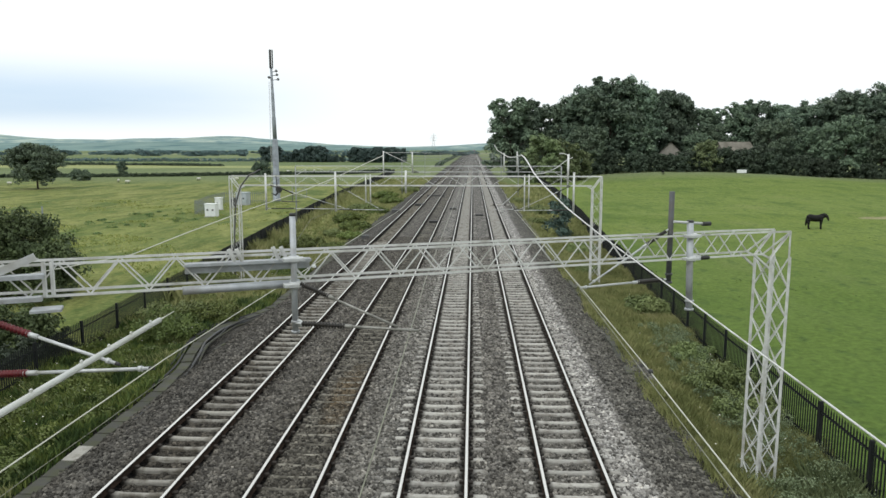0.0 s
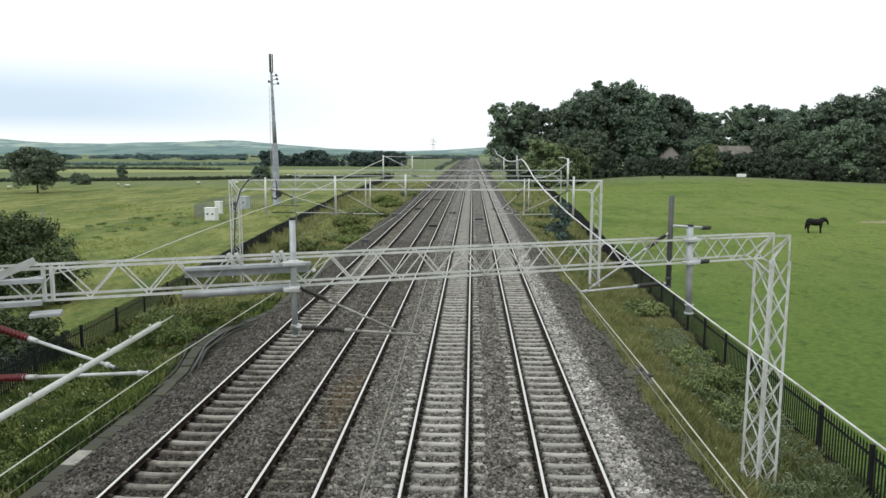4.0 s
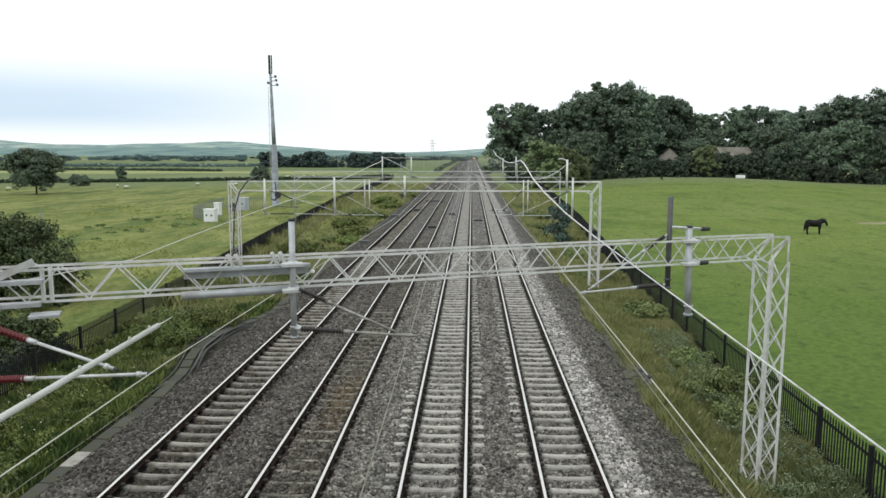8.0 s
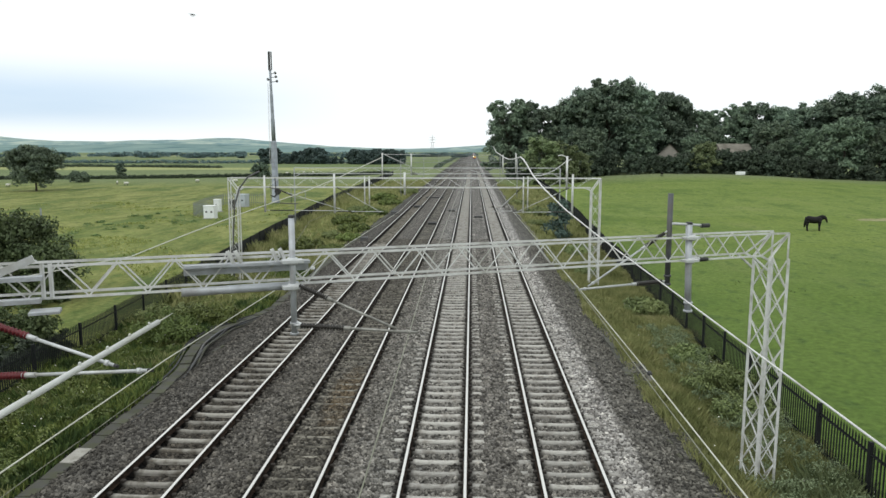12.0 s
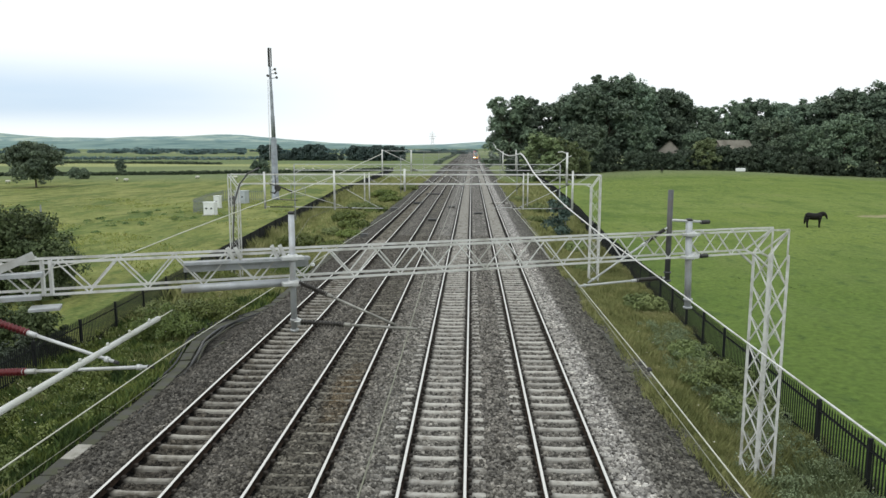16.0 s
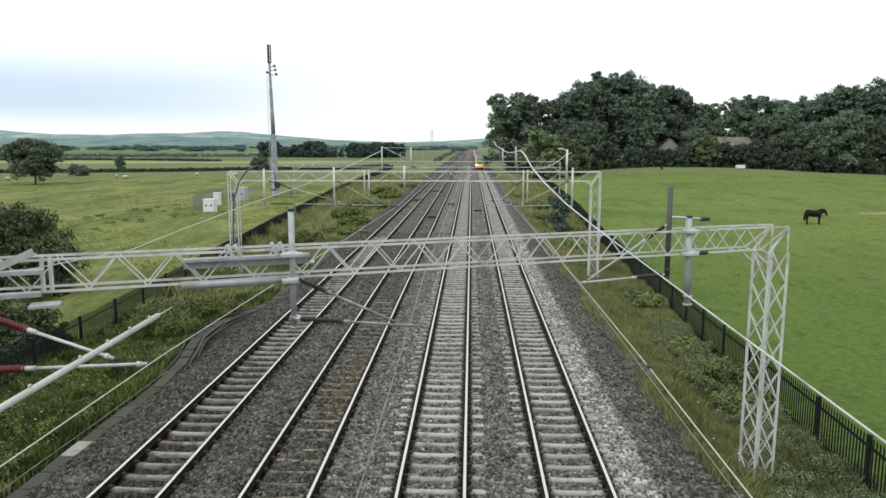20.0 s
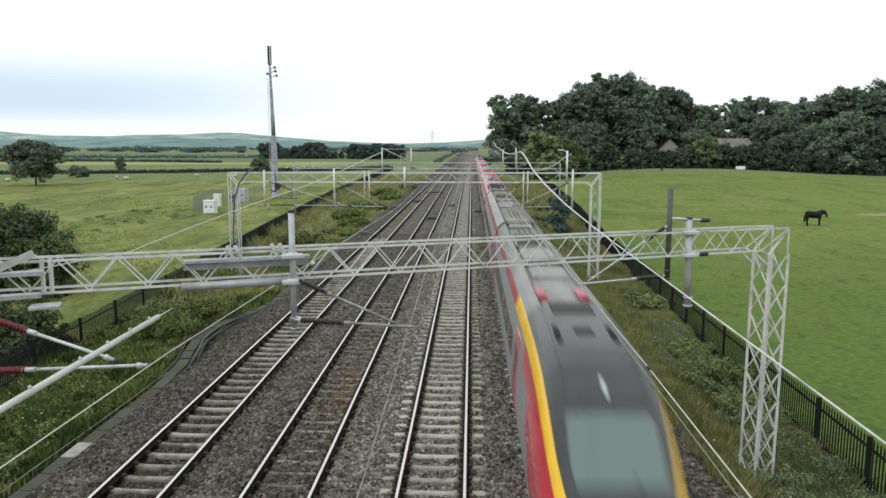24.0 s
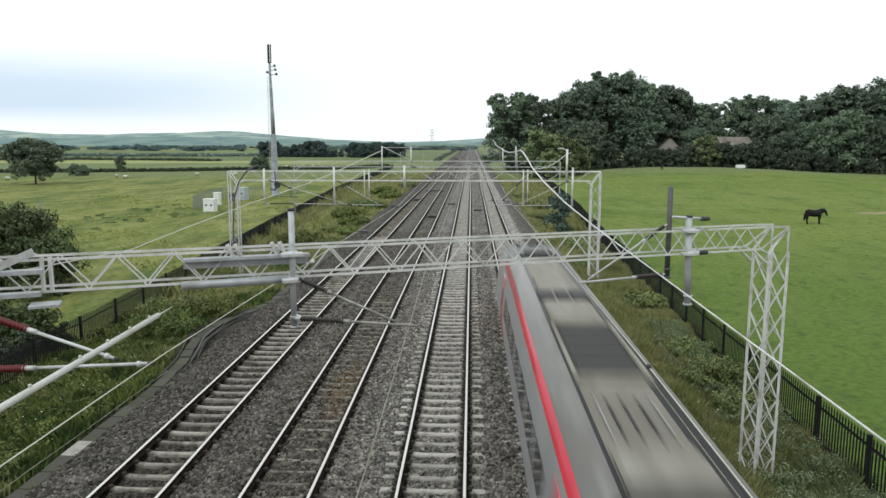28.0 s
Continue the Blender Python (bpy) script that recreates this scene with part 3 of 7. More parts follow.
# ---------------------------------------------------------------- mesh helpers
class Mesher:
    """Collects faces; several materials may share one mesh."""

    def __init__(self):
        self.v, self.f, self.m, self.s = [], [], [], []

    def face(self, pts, mat=0, smooth=False):
        k = len(self.v)
        self.v.extend(tuple(p) for p in pts)
        self.f.append(tuple(range(k, k + len(pts))))
        self.m.append(mat)
        self.s.append(smooth)

    def box(self, lo, hi, mat=0, bevel=0.0, m=None):
        """A box with chamfered vertical and top edges."""
        (x0, y0, z0), (x1, y1, z1) = lo, hi
        b = min(bevel, (x1 - x0) / 3, (y1 - y0) / 3, (z1 - z0) / 2)
        if b <= 0:
            rings = [[(x0, y0, z0), (x1, y0, z0), (x1, y1, z0), (x0, y1, z0)], [(x0, y0, z1), (x1, y0, z1), (x1, y1, z1), (x0, y1, z1)]]
        else:
            def ring(i, z):
                return [(x0 + i, y0, z), (x1 - i, y0, z), (x1, y0 + i, z), (x1, y1 - i, z), (x1 - i, y1, z), (x0 + i, y1, z), (x0, y1 - i, z), (x0, y0 + i, z)]
            top = [(x0 + 2 * b, y0 + b, z1), (x1 - 2 * b, y0 + b, z1), (x1 - b, y0 + 2 * b, z1), (x1 - b, y1 - 2 * b, z1),
                   (x1 - 2 * b, y1 - b, z1), (x0 + 2 * b, y1 - b, z1), (x0 + b, y1 - 2 * b, z1), (x0 + b, y0 + 2 * b, z1)]
            rings = [ring(b, z0), ring(b, z1 - b), top]
        self.loft(rings, mat, m=m)

    def loft(self, rings, mat=0, smooth=False, caps=True, m=None, mats=None):
        k, n = len(self.v), len(rings[0])
        for r in rings:
            for p in r:
                self.v.append(tuple(m @ Vector(p)) if m else tuple(p))
        for i in range(len(rings) - 1):
            for j in range(n):
                a, b = k + i * n + j, k + i * n + (j + 1) % n
                self.f.append((a, b, b + n, a + n))
                self.m.append(mats(i, j) if mats else mat)
                self.s.append(smooth)
        if caps:
            self.f.append(tuple(k + j for j in reversed(range(n))))
            self.f.append(tuple(k + (len(rings) - 1) * n + j for j in range(n)))
            self.m += [mat, mat]
            self.s += [False, False]

    def tube(self, p0, p1, r, n=8, mat=0, r1=None, smooth=True):
        p0, p1 = Vector(p0), Vector(p1)
        q = (p1 - p0).to_track_quat("Z", "Y")
        rings = []
        for p, rad in ((p0, r), (p1, r if r1 is None else r1)):
            rings.append([p + q @ Vector((rad * math.cos(2 * math.pi * j / n), rad * math.sin(2 * math.pi * j / n), 0)) for j in range(n)])
        self.loft(rings, mat, smooth)

    def path(self, pts, r, n=5, mat=0):
        pts = [Vector(p) for p in pts]
        rings = []
        for i, p in enumerate(pts):
            way = pts[min(i + 1, len(pts) - 1)] - pts[max(i - 1, 0)]
            q = way.to_track_quat("Z", "Y")
            k = r[i] if isinstance(r, (list, tuple)) else r
            rings.append([p + q @ Vector((k * math.cos(2 * math.pi * j / n), k * math.sin(2 * math.pi * j / n), 0)) for j in range(n)])
        self.loft(rings, mat, True)

    def turned(self, p0, p1, profile, n=12, mat=0):
        """A turned body along p0-p1; profile: (share of the length, radius)."""
        p0, p1 = Vector(p0), Vector(p1)
        q = (p1 - p0).to_track_quat("Z", "Y")
        rings = [[p0.lerp(p1, u) + q @ Vector((rad * math.cos(2 * math.pi * j / n), rad * math.sin(2 * math.pi * j / n), 0)) for j in range(n)] for u, rad in profile]
        self.loft(rings, mat, True)

    def angle(self, p0, p1, w, mat=0):
        """A rolled steel angle between two points."""
        p0, p1 = Vector(p0), Vector(p1)
        q = (p1 - p0).to_track_quat("Z", "Y")
        t = w * 0.22
        sec = [(0, 0), (w, 0), (w, t), (t, t), (t, w), (0, w)]
        self.loft([[p + q @ Vector((a - w / 2, b - w / 2, 0)) for a, b in sec] for p in (p0, p1)], mat)

    def mesh(self, name, mats):
        me = bpy.data.meshes.new(name)
        me.from_pydata(self.v, [], self.f)
        for x in mats if isinstance(mats, (list, tuple)) else [mats]:
            me.materials.append(x)
        me.polygons.foreach_set("material_index", self.m)
        me.polygons.foreach_set("use_smooth", self.s)
        me.update()
        return me


def thing(name, label, category, group="", kind="", at=None):
    ob = new(name)
    if at is not None:
        ob.matrix_world = at
    return tagged(ob, label, category, group, kind)


def part(name, mesher, mats, parent=None, label="", kind="", at=None):
    """One mesh object under a thing or a part (or a thing itself when parent is None)."""
    data = mesher if isinstance(mesher, bpy.types.Mesh) else mesher.mesh(name, mats)
    ob = new(name, data)
    if at is not None:
        ob.matrix_basis = at
    ob.parent = parent
    return tagged(ob, label, kind=kind)


def quads_mesh(name, verts, mats, sides=4, smooth=False):
    """Loose polygons of equal side count from an array of shape (count, sides, 3)."""
    verts = np.asarray(verts, dtype=np.float32)
    n = len(verts)
    me = bpy.data.meshes.new(name)
    me.vertices.add(n * sides)
    me.vertices.foreach_set("co", verts.reshape(-1))
    me.loops.add(n * sides)
    me.loops.foreach_set("vertex_index", np.arange(n * sides, dtype=np.int32))
    me.polygons.add(n)
    me.polygons.foreach_set("loop_start", np.arange(0, n * sides, sides, dtype=np.int32))
    me.update(calc_edges=True)
    for x in mats:
        me.materials.append(x)
    return me


def indexed_mesh(name, verts, faces, mat, smooth=False):
    """Equal-sided faces over shared vertices, both as arrays."""
    verts, faces = np.asarray(verts, dtype=np.float32), np.asarray(faces, dtype=np.int32)
    k = faces.shape[1]
    me = bpy.data.meshes.new(name)
    me.vertices.add(len(verts))
    me.vertices.foreach_set("co", verts.reshape(-1))
    me.loops.add(faces.size)
    me.loops.foreach_set("vertex_index", faces.reshape(-1))
    me.polygons.add(len(faces))
    me.polygons.foreach_set("loop_start", np.arange(0, faces.size, k, dtype=np.int32))
    me.polygons.foreach_set("use_smooth", [smooth] * len(faces))
    me.update(calc_edges=True)
    me.materials.append(mat)
    return me


def step(a, b, x):
    u = np.clip((np.asarray(x, dtype=float) - a) / (b - a), 0, 1)
    return u * u * (3 - 2 * u)


def wavy(x, y, scale, seed=0.0):
    """A cheap smooth relief between about -1 and 1."""
    x, y = np.asarray(x, dtype=float) * scale, np.asarray(y, dtype=float) * scale
    return (np.sin(x + 1.7 * np.sin(0.63 * y + seed)) + np.sin(0.83 * y + 1.9 * np.sin(0.71 * x + 2 * seed)) + np.sin(0.57 * (x + y) + 3.1 * seed)) / 3


# ---------------------------------------------------------------- ground
def land(x, y):
    """Height of the fields and verges under the plan point, as arrays."""
    x, y = np.broadcast_arrays(np.asarray(x, dtype=float), np.asarray(y, dtype=float))
    z = np.full(x.shape, -1.0)
    # the formation and its slopes
    z = np.where(x > -7, z + 0.55 * (1 - step(4.7, 8.4, x)), z)
    z = np.where(x < -7, z + 0.55 * (1 - step(9.5, 17.5, -x)), z)
    z = z + 0.06 * wavy(x, y, 0.5) * step(5.5, 9, np.abs(x + 2.3) - 5.0)
    # the right-hand pasture climbs gently towards the wood, the land rolls a little far off
    z = z + 2.0 * step(14, 60, x) * step(90, 215, y)
    z = z - 1.8 * step(70, 115, x) * step(110, 200, y)
    z = z + 0.35 * wavy(x, y, 0.045, 1.0) * step(18, 60, np.abs(x))
    return z


def ground_sheet():
    xs = np.concatenate([-np.geomspace(4600, 30, 34), np.linspace(-28, 24, 53), np.geomspace(26, 4600, 36)])
    ys = np.concatenate([-np.geomspace(2500, 30, 12), np.linspace(-25, 10, 8), np.linspace(12, 110, 84), np.geomspace(113, 4700, 52)])
    gx, gy = np.meshgrid(xs, ys)
    gz = land(gx, gy)
    v = np.stack([gx, gy, gz], -1).reshape(-1, 3)
    r, c = len(ys), len(xs)
    i, j = np.meshgrid(np.arange(r - 1), np.arange(c - 1), indexing="ij")
    a = (i * c + j).reshape(-1)
    f = np.stack([a, a + 1, a + c + 1, a + c], -1)
    ob = new("ground", indexed_mesh("ground", v, f, M_GROUND, True))
    tagged(ob, "rolling green and yellowish pasture with rough grass", "grass field", kind="structure")


def bed_z(x, y):
    """Top of the ballast: low inside the gauges, a little higher between the tracks, down to the cess at the sides."""
    z = np.full(np.shape(x), -0.15)
    for c in TRACKS:
        z = z - 0.055 * (1 - step(0.62, 0.9, np.abs(x - c)))
        z = z - 0.05 * (1 - step(0.1, 0.2, np.abs(np.abs(x - c) - 0.7525)))
    z = z - 0.06 * (1 - step(0.6, 0.85, np.abs(x - TRACKS[0])))
    for c in TRACKS[2:]:
        z = z - 0.03 * (1 - step(1.2, 1.4, np.abs(x - c)))
    z = z - 0.36 * step(4.2, 6.2, x) - 0.3 * step(9.3, 10.9, -x)
    return z + 0.012 * wavy(x, y, 9.0) + 0.02 * wavy(x, y, 2.1, 4.0)


TRACKS = (-7.63, -4.30, -0.865, 2.46)


def ballast_bed():
    xs = np.linspace(-11.2, 6.5, 236)
    ys = np.concatenate([np.linspace(-300, 8, 30), np.linspace(8.5, 60, 400), np.geomspace(60.5, 1650, 160)])
    gx, gy = np.meshgrid(xs, ys)
    rag = 0.25 * wavy(0, gy[:, :1], 0.9) + 0.12 * wavy(3, gy[:, :1], 3.1)
    edge_l, edge_r = (gx < -10.4), (gx > 5.7)
    gz = bed_z(gx, gy)
    gx = gx + np.where(edge_l | edge_r, rag, 0)
    gz[:, 0] -= 0.3
    gz[:, -1] -= 0.3
    v = np.stack([gx, gy, gz], -1).reshape(-1, 3)
    r, c = len(ys), len(xs)
    i, j = np.meshgrid(np.arange(r - 1), np.arange(c - 1), indexing="ij")
    a = (i * c + j).reshape(-1)
    f = np.stack([a, a + 1, a + c + 1, a + c], -1)
    bed = new("ballast_bed", indexed_mesh("ballast_bed", v, f, M_BALLAST, True))
    tagged(bed, "grey and brown crushed stone ballast under the tracks", "ballast", kind="structure")


def loose_stones():
    """The stones nearest to the bridge as solid lumps, lying on the bed between rails and sleepers."""
    rng = np.random.default_rng(5)
    n = 120000
    y = 11.5 + 52 * rng.random(n) ** 1.8
    x = -10.2 + 15.9 * rng.random(n)
    keep = np.ones(n, bool)
    for c, z0, cover in zip(TRACKS, PHASES, (0.08, 0.3, 0.08, 0.1)):
        keep &= np.abs(np.abs(x - c) - 0.7525) > 0.12 + 0.08 * rng.random(n)
        ph = np.abs((y - z0 + 0.325) % 0.65 - 0.325)
        on = (ph < 0.13) & (np.abs(x - c) < 1.22)
        inner = np.abs(x - c) < 0.7
        keep &= ~(on & (rng.random(n) > np.where(inner, cover, 0.12 if c > -2 else 0.55)))
    x, y = x[keep], y[keep]
    n = len(x)
    r = 0.026 + 0.045 * rng.random(n) ** 1.5
    z = bed_z(x, y) + r * 0.25
    base = np.array([(1, 0, -0.3), (-0.2, 1, -0.25), (-0.9, -0.5, -0.3), (0.35, -0.9, 0.1), (0.5, 0.55, 0.55), (-0.55, 0.1, 0.7)])
    tri = np.array([(0, 4, 3), (0, 1, 4), (1, 5, 4), (1, 2, 5), (2, 3, 5), (3, 4, 5)])
    a = rng.random(n) * 6.283
    ca, sa = np.cos(a)[:, None], np.sin(a)[:, None]
    jit = base[None] * (0.75 + 0.5 * rng.random((n, 6, 3)))
    vx = (jit[..., 0] * ca - jit[..., 1] * sa) * r[:, None] + x[:, None]
    vy = (jit[..., 0] * sa + jit[..., 1] * ca) * r[:, None] + y[:, None]
    vz = jit[..., 2] * r[:, None] + z[:, None]
    v = np.stack([vx, vy, vz], -1).reshape(-1, 3)
    f = (tri[None] + 6 * np.arange(n)[:, None, None]).reshape(-1, 3)
    ob = new("loose_ballast", indexed_mesh("loose_ballast", v, f, M_STONE))
    tagged(ob, "loose angular ballast stones lying on the track bed", "ballast stones", kind="stuff")


# ---------------------------------------------------------------- tracks
PHASES = (16.04, 16.41, 16.2, 16.27)  # a sleeper of each track lies at this y


def rail_mesh(y0, y1):
    sec = [(-0.07, -0.159), (0.07, -0.159), (0.07, -0.147), (0.012, -0.128), (0.012, -0.046), (0.036, -0.034), (0.036, -0.01), (0.027, 0.0),
           (-0.027, 0.0), (-0.036, -0.01), (-0.036, -0.034), (-0.012, -0.046), (-0.012, -0.128), (-0.07, -0.147)]
    m = Mesher()
    cuts = [y0, 0.0, 40.0, 160.0, 600.0, y1]
    m.loft([[(x, y, z) for x, z in sec] for y in cuts], mats=lambda i, j: 1 if j in (6, 7, 8) else 0)
    return m.mesh("rail", [M_RAIL_SIDE, M_RAIL_TOP])


def sleeper_mesh(mat, share=1.0):
    m = Mesher()
    rings = []
    for x, top, w in ((-1.25, -0.02, 0.12), (-1.2, 0.0, 0.13), (-0.55, 0.0, 0.125), (-0.3, -0.018, 0.115), (0.3, -0.018, 0.115), (0.55, 0.0, 0.125), (1.2, 0.0, 0.13), (1.25, -0.02, 0.12)):
        w = w * share
        rings.append([(x, -w, -0.2), (x, w, -0.2), (x, w - 0.01, top - 0.03), (x, w - 0.035, top), (x, -w + 0.035, top), (x, -w + 0.01, top - 0.03)])
    m.loft(rings)
    return m.mesh("sleeper", [mat])


def railway_tracks():
    rail = rail_mesh(-300.0, 1640.0)
    tops = (-0.16, -0.172, -0.152, -0.152)
    labels = ("running track with brown-stained concrete sleepers in dark ballast", "running track with dirty half-buried sleepers and a rusty patch",
              "running track with pale concrete sleepers and bright rails", "running track with pale concrete sleepers beside fresh pale stone")
    for k, (c, ph, top) in enumerate(zip(TRACKS, PHASES, tops)):
        mat = (M_SLEEPER_BROWN, M_SLEEPER_BURIED, M_SLEEPER, M_SLEEPER)[k]
        t = thing("railway_track", labels[k], "railway track", "tracks of the four-track line", at=pose(c, 0, 0))
        for s in (-0.7525, 0.7525):
            part("rail", rail, None, t, "bright-topped steel rail with rusty web", at=pose(s, 0, 0))
        sl = sleeper_mesh(mat, (0.72, 0.7, 0.85, 0.82)[k])
        y = ph - 0.65 * 7
        i = 0
        far = []
        rng = random.Random(k)
        while y < 260:
            dz = rng.uniform(-0.012, 0.006)
            if i < 76:
                part("sleeper", sl, None, t, at=pose(rng.uniform(-0.02, 0.02), y, top + dz, 0, 0, rng.uniform(-0.5, 0.5)))
            else:
                far.append((y, dz))
            y += 0.65
            i += 1
        m = Mesher()
        for y, dz in far:
            for x0, x1 in ((-1.25, -0.98), (-0.53, 0.53), (0.98, 1.25)):
                m.box((x0, y - 0.09, top - 0.2), (x1, y + 0.09, top + dz - 0.03))
        part("far_sleepers", m, [M_SLEEPER_BURIED if k < 2 else mat], t, kind="stuff")
        m = Mesher()
        m.box((-0.06, -0.06, -0.175), (0.06, 0.06, -0.105), bevel=0.015)
        clip = m.mesh("rail_clip", [M_CLIP])
        for i in range(75):
            y = ph - 0.65 * 7 + 0.65 * i
            for s in (-0.7525, 0.7525):
                for d in (-0.105, 0.105):
                    part("rail_clip", clip, None, t, at=pose(s + d, y, rng.uniform(-0.006, 0.004), 0, 0, rng.uniform(-4, 4)))


# ---------------------------------------------------------------- cable trough beside the left track
TROUGH = [(-10.3, 6.0), (-10.33, 14.0), (-10.36, 20.0), (-10.4, 23.0), (-10.75, 25.7), (-11.3, 28.5), (-11.4, 31.5), (-10.6, 33.6), (-10.0, 35.5), (-10.1, 42.0), (-10.3, 60.0), (-10.4, 130.0)]


def along(points, gap):
    """Points and headings at even steps along a broken line in plan."""
    out, left = [], 0.0
    for (x0, y0), (x1, y1) in zip(points, points[1:]):
        length = math.hypot(x1 - x0, y1 - y0)
        s = left
        while s < length:
            u = s / length
            out.append((x0 + (x1 - x0) * u, y0 + (y1 - y0) * u, math.degrees(math.atan2(y1 - y0, x1 - x0)) - 90))
            s += gap
        left = s - length
    return out


def cable_trough():
    t = thing("cable_trough", "grey concrete cable trough with lids beside the track", "cable trough")
    m = Mesher()
    m.box((-0.2, -0.43, -0.04), (0.2, 0.43, 0.03), bevel=0.012)
    lid = m.mesh("lid", [M_TROUGH])
    m = Mesher()
    m.box((-0.22, -0.45, -0.35), (0.22, 0.45, -0.05))
    body = m.mesh("trough_body", [M_TROUGH])
    m2 = Mesher()
    m2.box((-0.2, -0.43, -0.02), (0.2, 0.43, 0.05), bevel=0.012)
    pale = m2.mesh("lid", [M_LID_PALE])
    rng = random.Random(3)
    for i, (x, y, a) in enumerate(along(TROUGH, 0.9)):
        if i > 130:
            break
        z = float(bed_z(np.array(x), np.array(y))) - 0.02 if x > -10.9 else -0.42
        part("lid", pale if 17.6 < y < 18.5 else lid, None, t, "clean pale replacement lid" if 17.6 < y < 18.5 else "", at=pose(x, y, z + 0.07 + rng.uniform(-0.015, 0.02), rng.uniform(-1.5, 1.5), rng.uniform(-2, 2), a + rng.uniform(-2, 2)))
        part("trough_body", body, None, t, at=pose(x, y, z + 0.07, 0, 0, a))
    t2 = thing("cable_trough", "dark grimy cable trough half sunk along the grassy verge", "cable trough")
    for x, y, a in along([(5.5, 9.0), (5.52, 16.6), (5.52, 21.0), (5.86, 28.0), (5.95, 32.0), (6.1, 60.0)], 0.9):
        if rng.random() < 0.3:
            continue
        part("lid", lid, None, t2, at=pose(x + rng.uniform(-0.04, 0.04), y, -0.45 + rng.uniform(-0.012, 0.015), rng.uniform(-2, 2), rng.uniform(-3, 3), a + rng.uniform(-2, 2)) @ Matrix.Diagonal((0.6, 1, 1, 1)))
        part("trough_body", body, None, t2, at=pose(x, y, -0.44, 0, 0, a) @ Matrix.Diagonal((0.6, 1, 1, 1)))
    p = Mesher()
    p.path([(-10.78, 10.0, -0.24), (-10.79, 16.3, -0.24), (-10.7, 19.6, -0.24), (-10.67, 24.2, -0.25)], 0.012, 6)
    tagged(part("thin_pipe", p, [M_WIRE_GREEN]), "thin grey pipe lying beside the trough lids", "pipe")
    # black cables that have come out of the run
    m = Mesher()
    pts = [Vector((x + 0.42, y, -0.3 + 0.05 * math.sin(y))) for x, y, a in along(TROUGH[2:10], 0.6)]
    m.path(pts, 0.035, 6)
    c = part("loose_cable", m, [M_DARK])
    tagged(c, "black cable lying loose along the trough", "cable", "cables beside the trough")
    for off, r, mat, lo, hi in ((-0.34, 0.04, M_DARK, 3, 9), (0.3, 0.045, M_GALV_DARK, 4, 9), (0.55, 0.04, M_TROUGH, 4, 10), (-0.5, 0.03, M_DARK, 4, 9)):
        m = Mesher()
        m.path([Vector((x + off + 0.06 * math.sin(0.9 * y + off * 9), y, -0.32 + 0.05 * math.sin(0.7 * y + off))) for x, y, a in along(TROUGH[lo:hi], 0.6)], r, 7)
        c = part("loose_cable", m, [mat])
        tagged(c, "grey cable or pipe lying along the trough", "cable", "cables beside the trough")
    g = thing("drain_chamber", "dark sunken chamber in the ballast beside the trough", "drain chamber", at=pose(-9.75, 28.0, -0.3, 0, 0, -8))
    m = Mesher()
    for lo, hi in (((-0.5, -0.45, -0.2), (-0.4, 0.45, 0.05)), ((0.4, -0.45, -0.2), (0.5, 0.45, 0.05)), ((-0.4, -0.45, -0.2), (0.4, -0.36, 0.05)), ((-0.4, 0.36, -0.2), (0.4, 0.45, 0.05))):
        m.box(lo, hi, bevel=0.015)
    part("kerb", m, [M_TROUGH], g)
    # black box fills the chamber to stand in for its dark inside
    m = Mesher()
    m.box((-0.4, -0.36, -0.2), (0.4, 0.36, -0.0), bevel=0.01)
    part("cover", m, [M_DARK], g, "black fill for the chamber's dark inside")


# ---------------------------------------------------------------- palisade fences
FENCE_R = [(9.6, 9.0), (9.8, 17.5), (10.1, 32.0), (11.0, 59.0), (13.2, 95.0), (15.6, 150.0), (18.0, 260.0)]
FENCE_L = [(-16.2, 12.0), (-16.4, 25.0), (-16.6, 31.0), (-18.7, 60.0), (-22.5, 118.0), (-27.0, 250.0)]


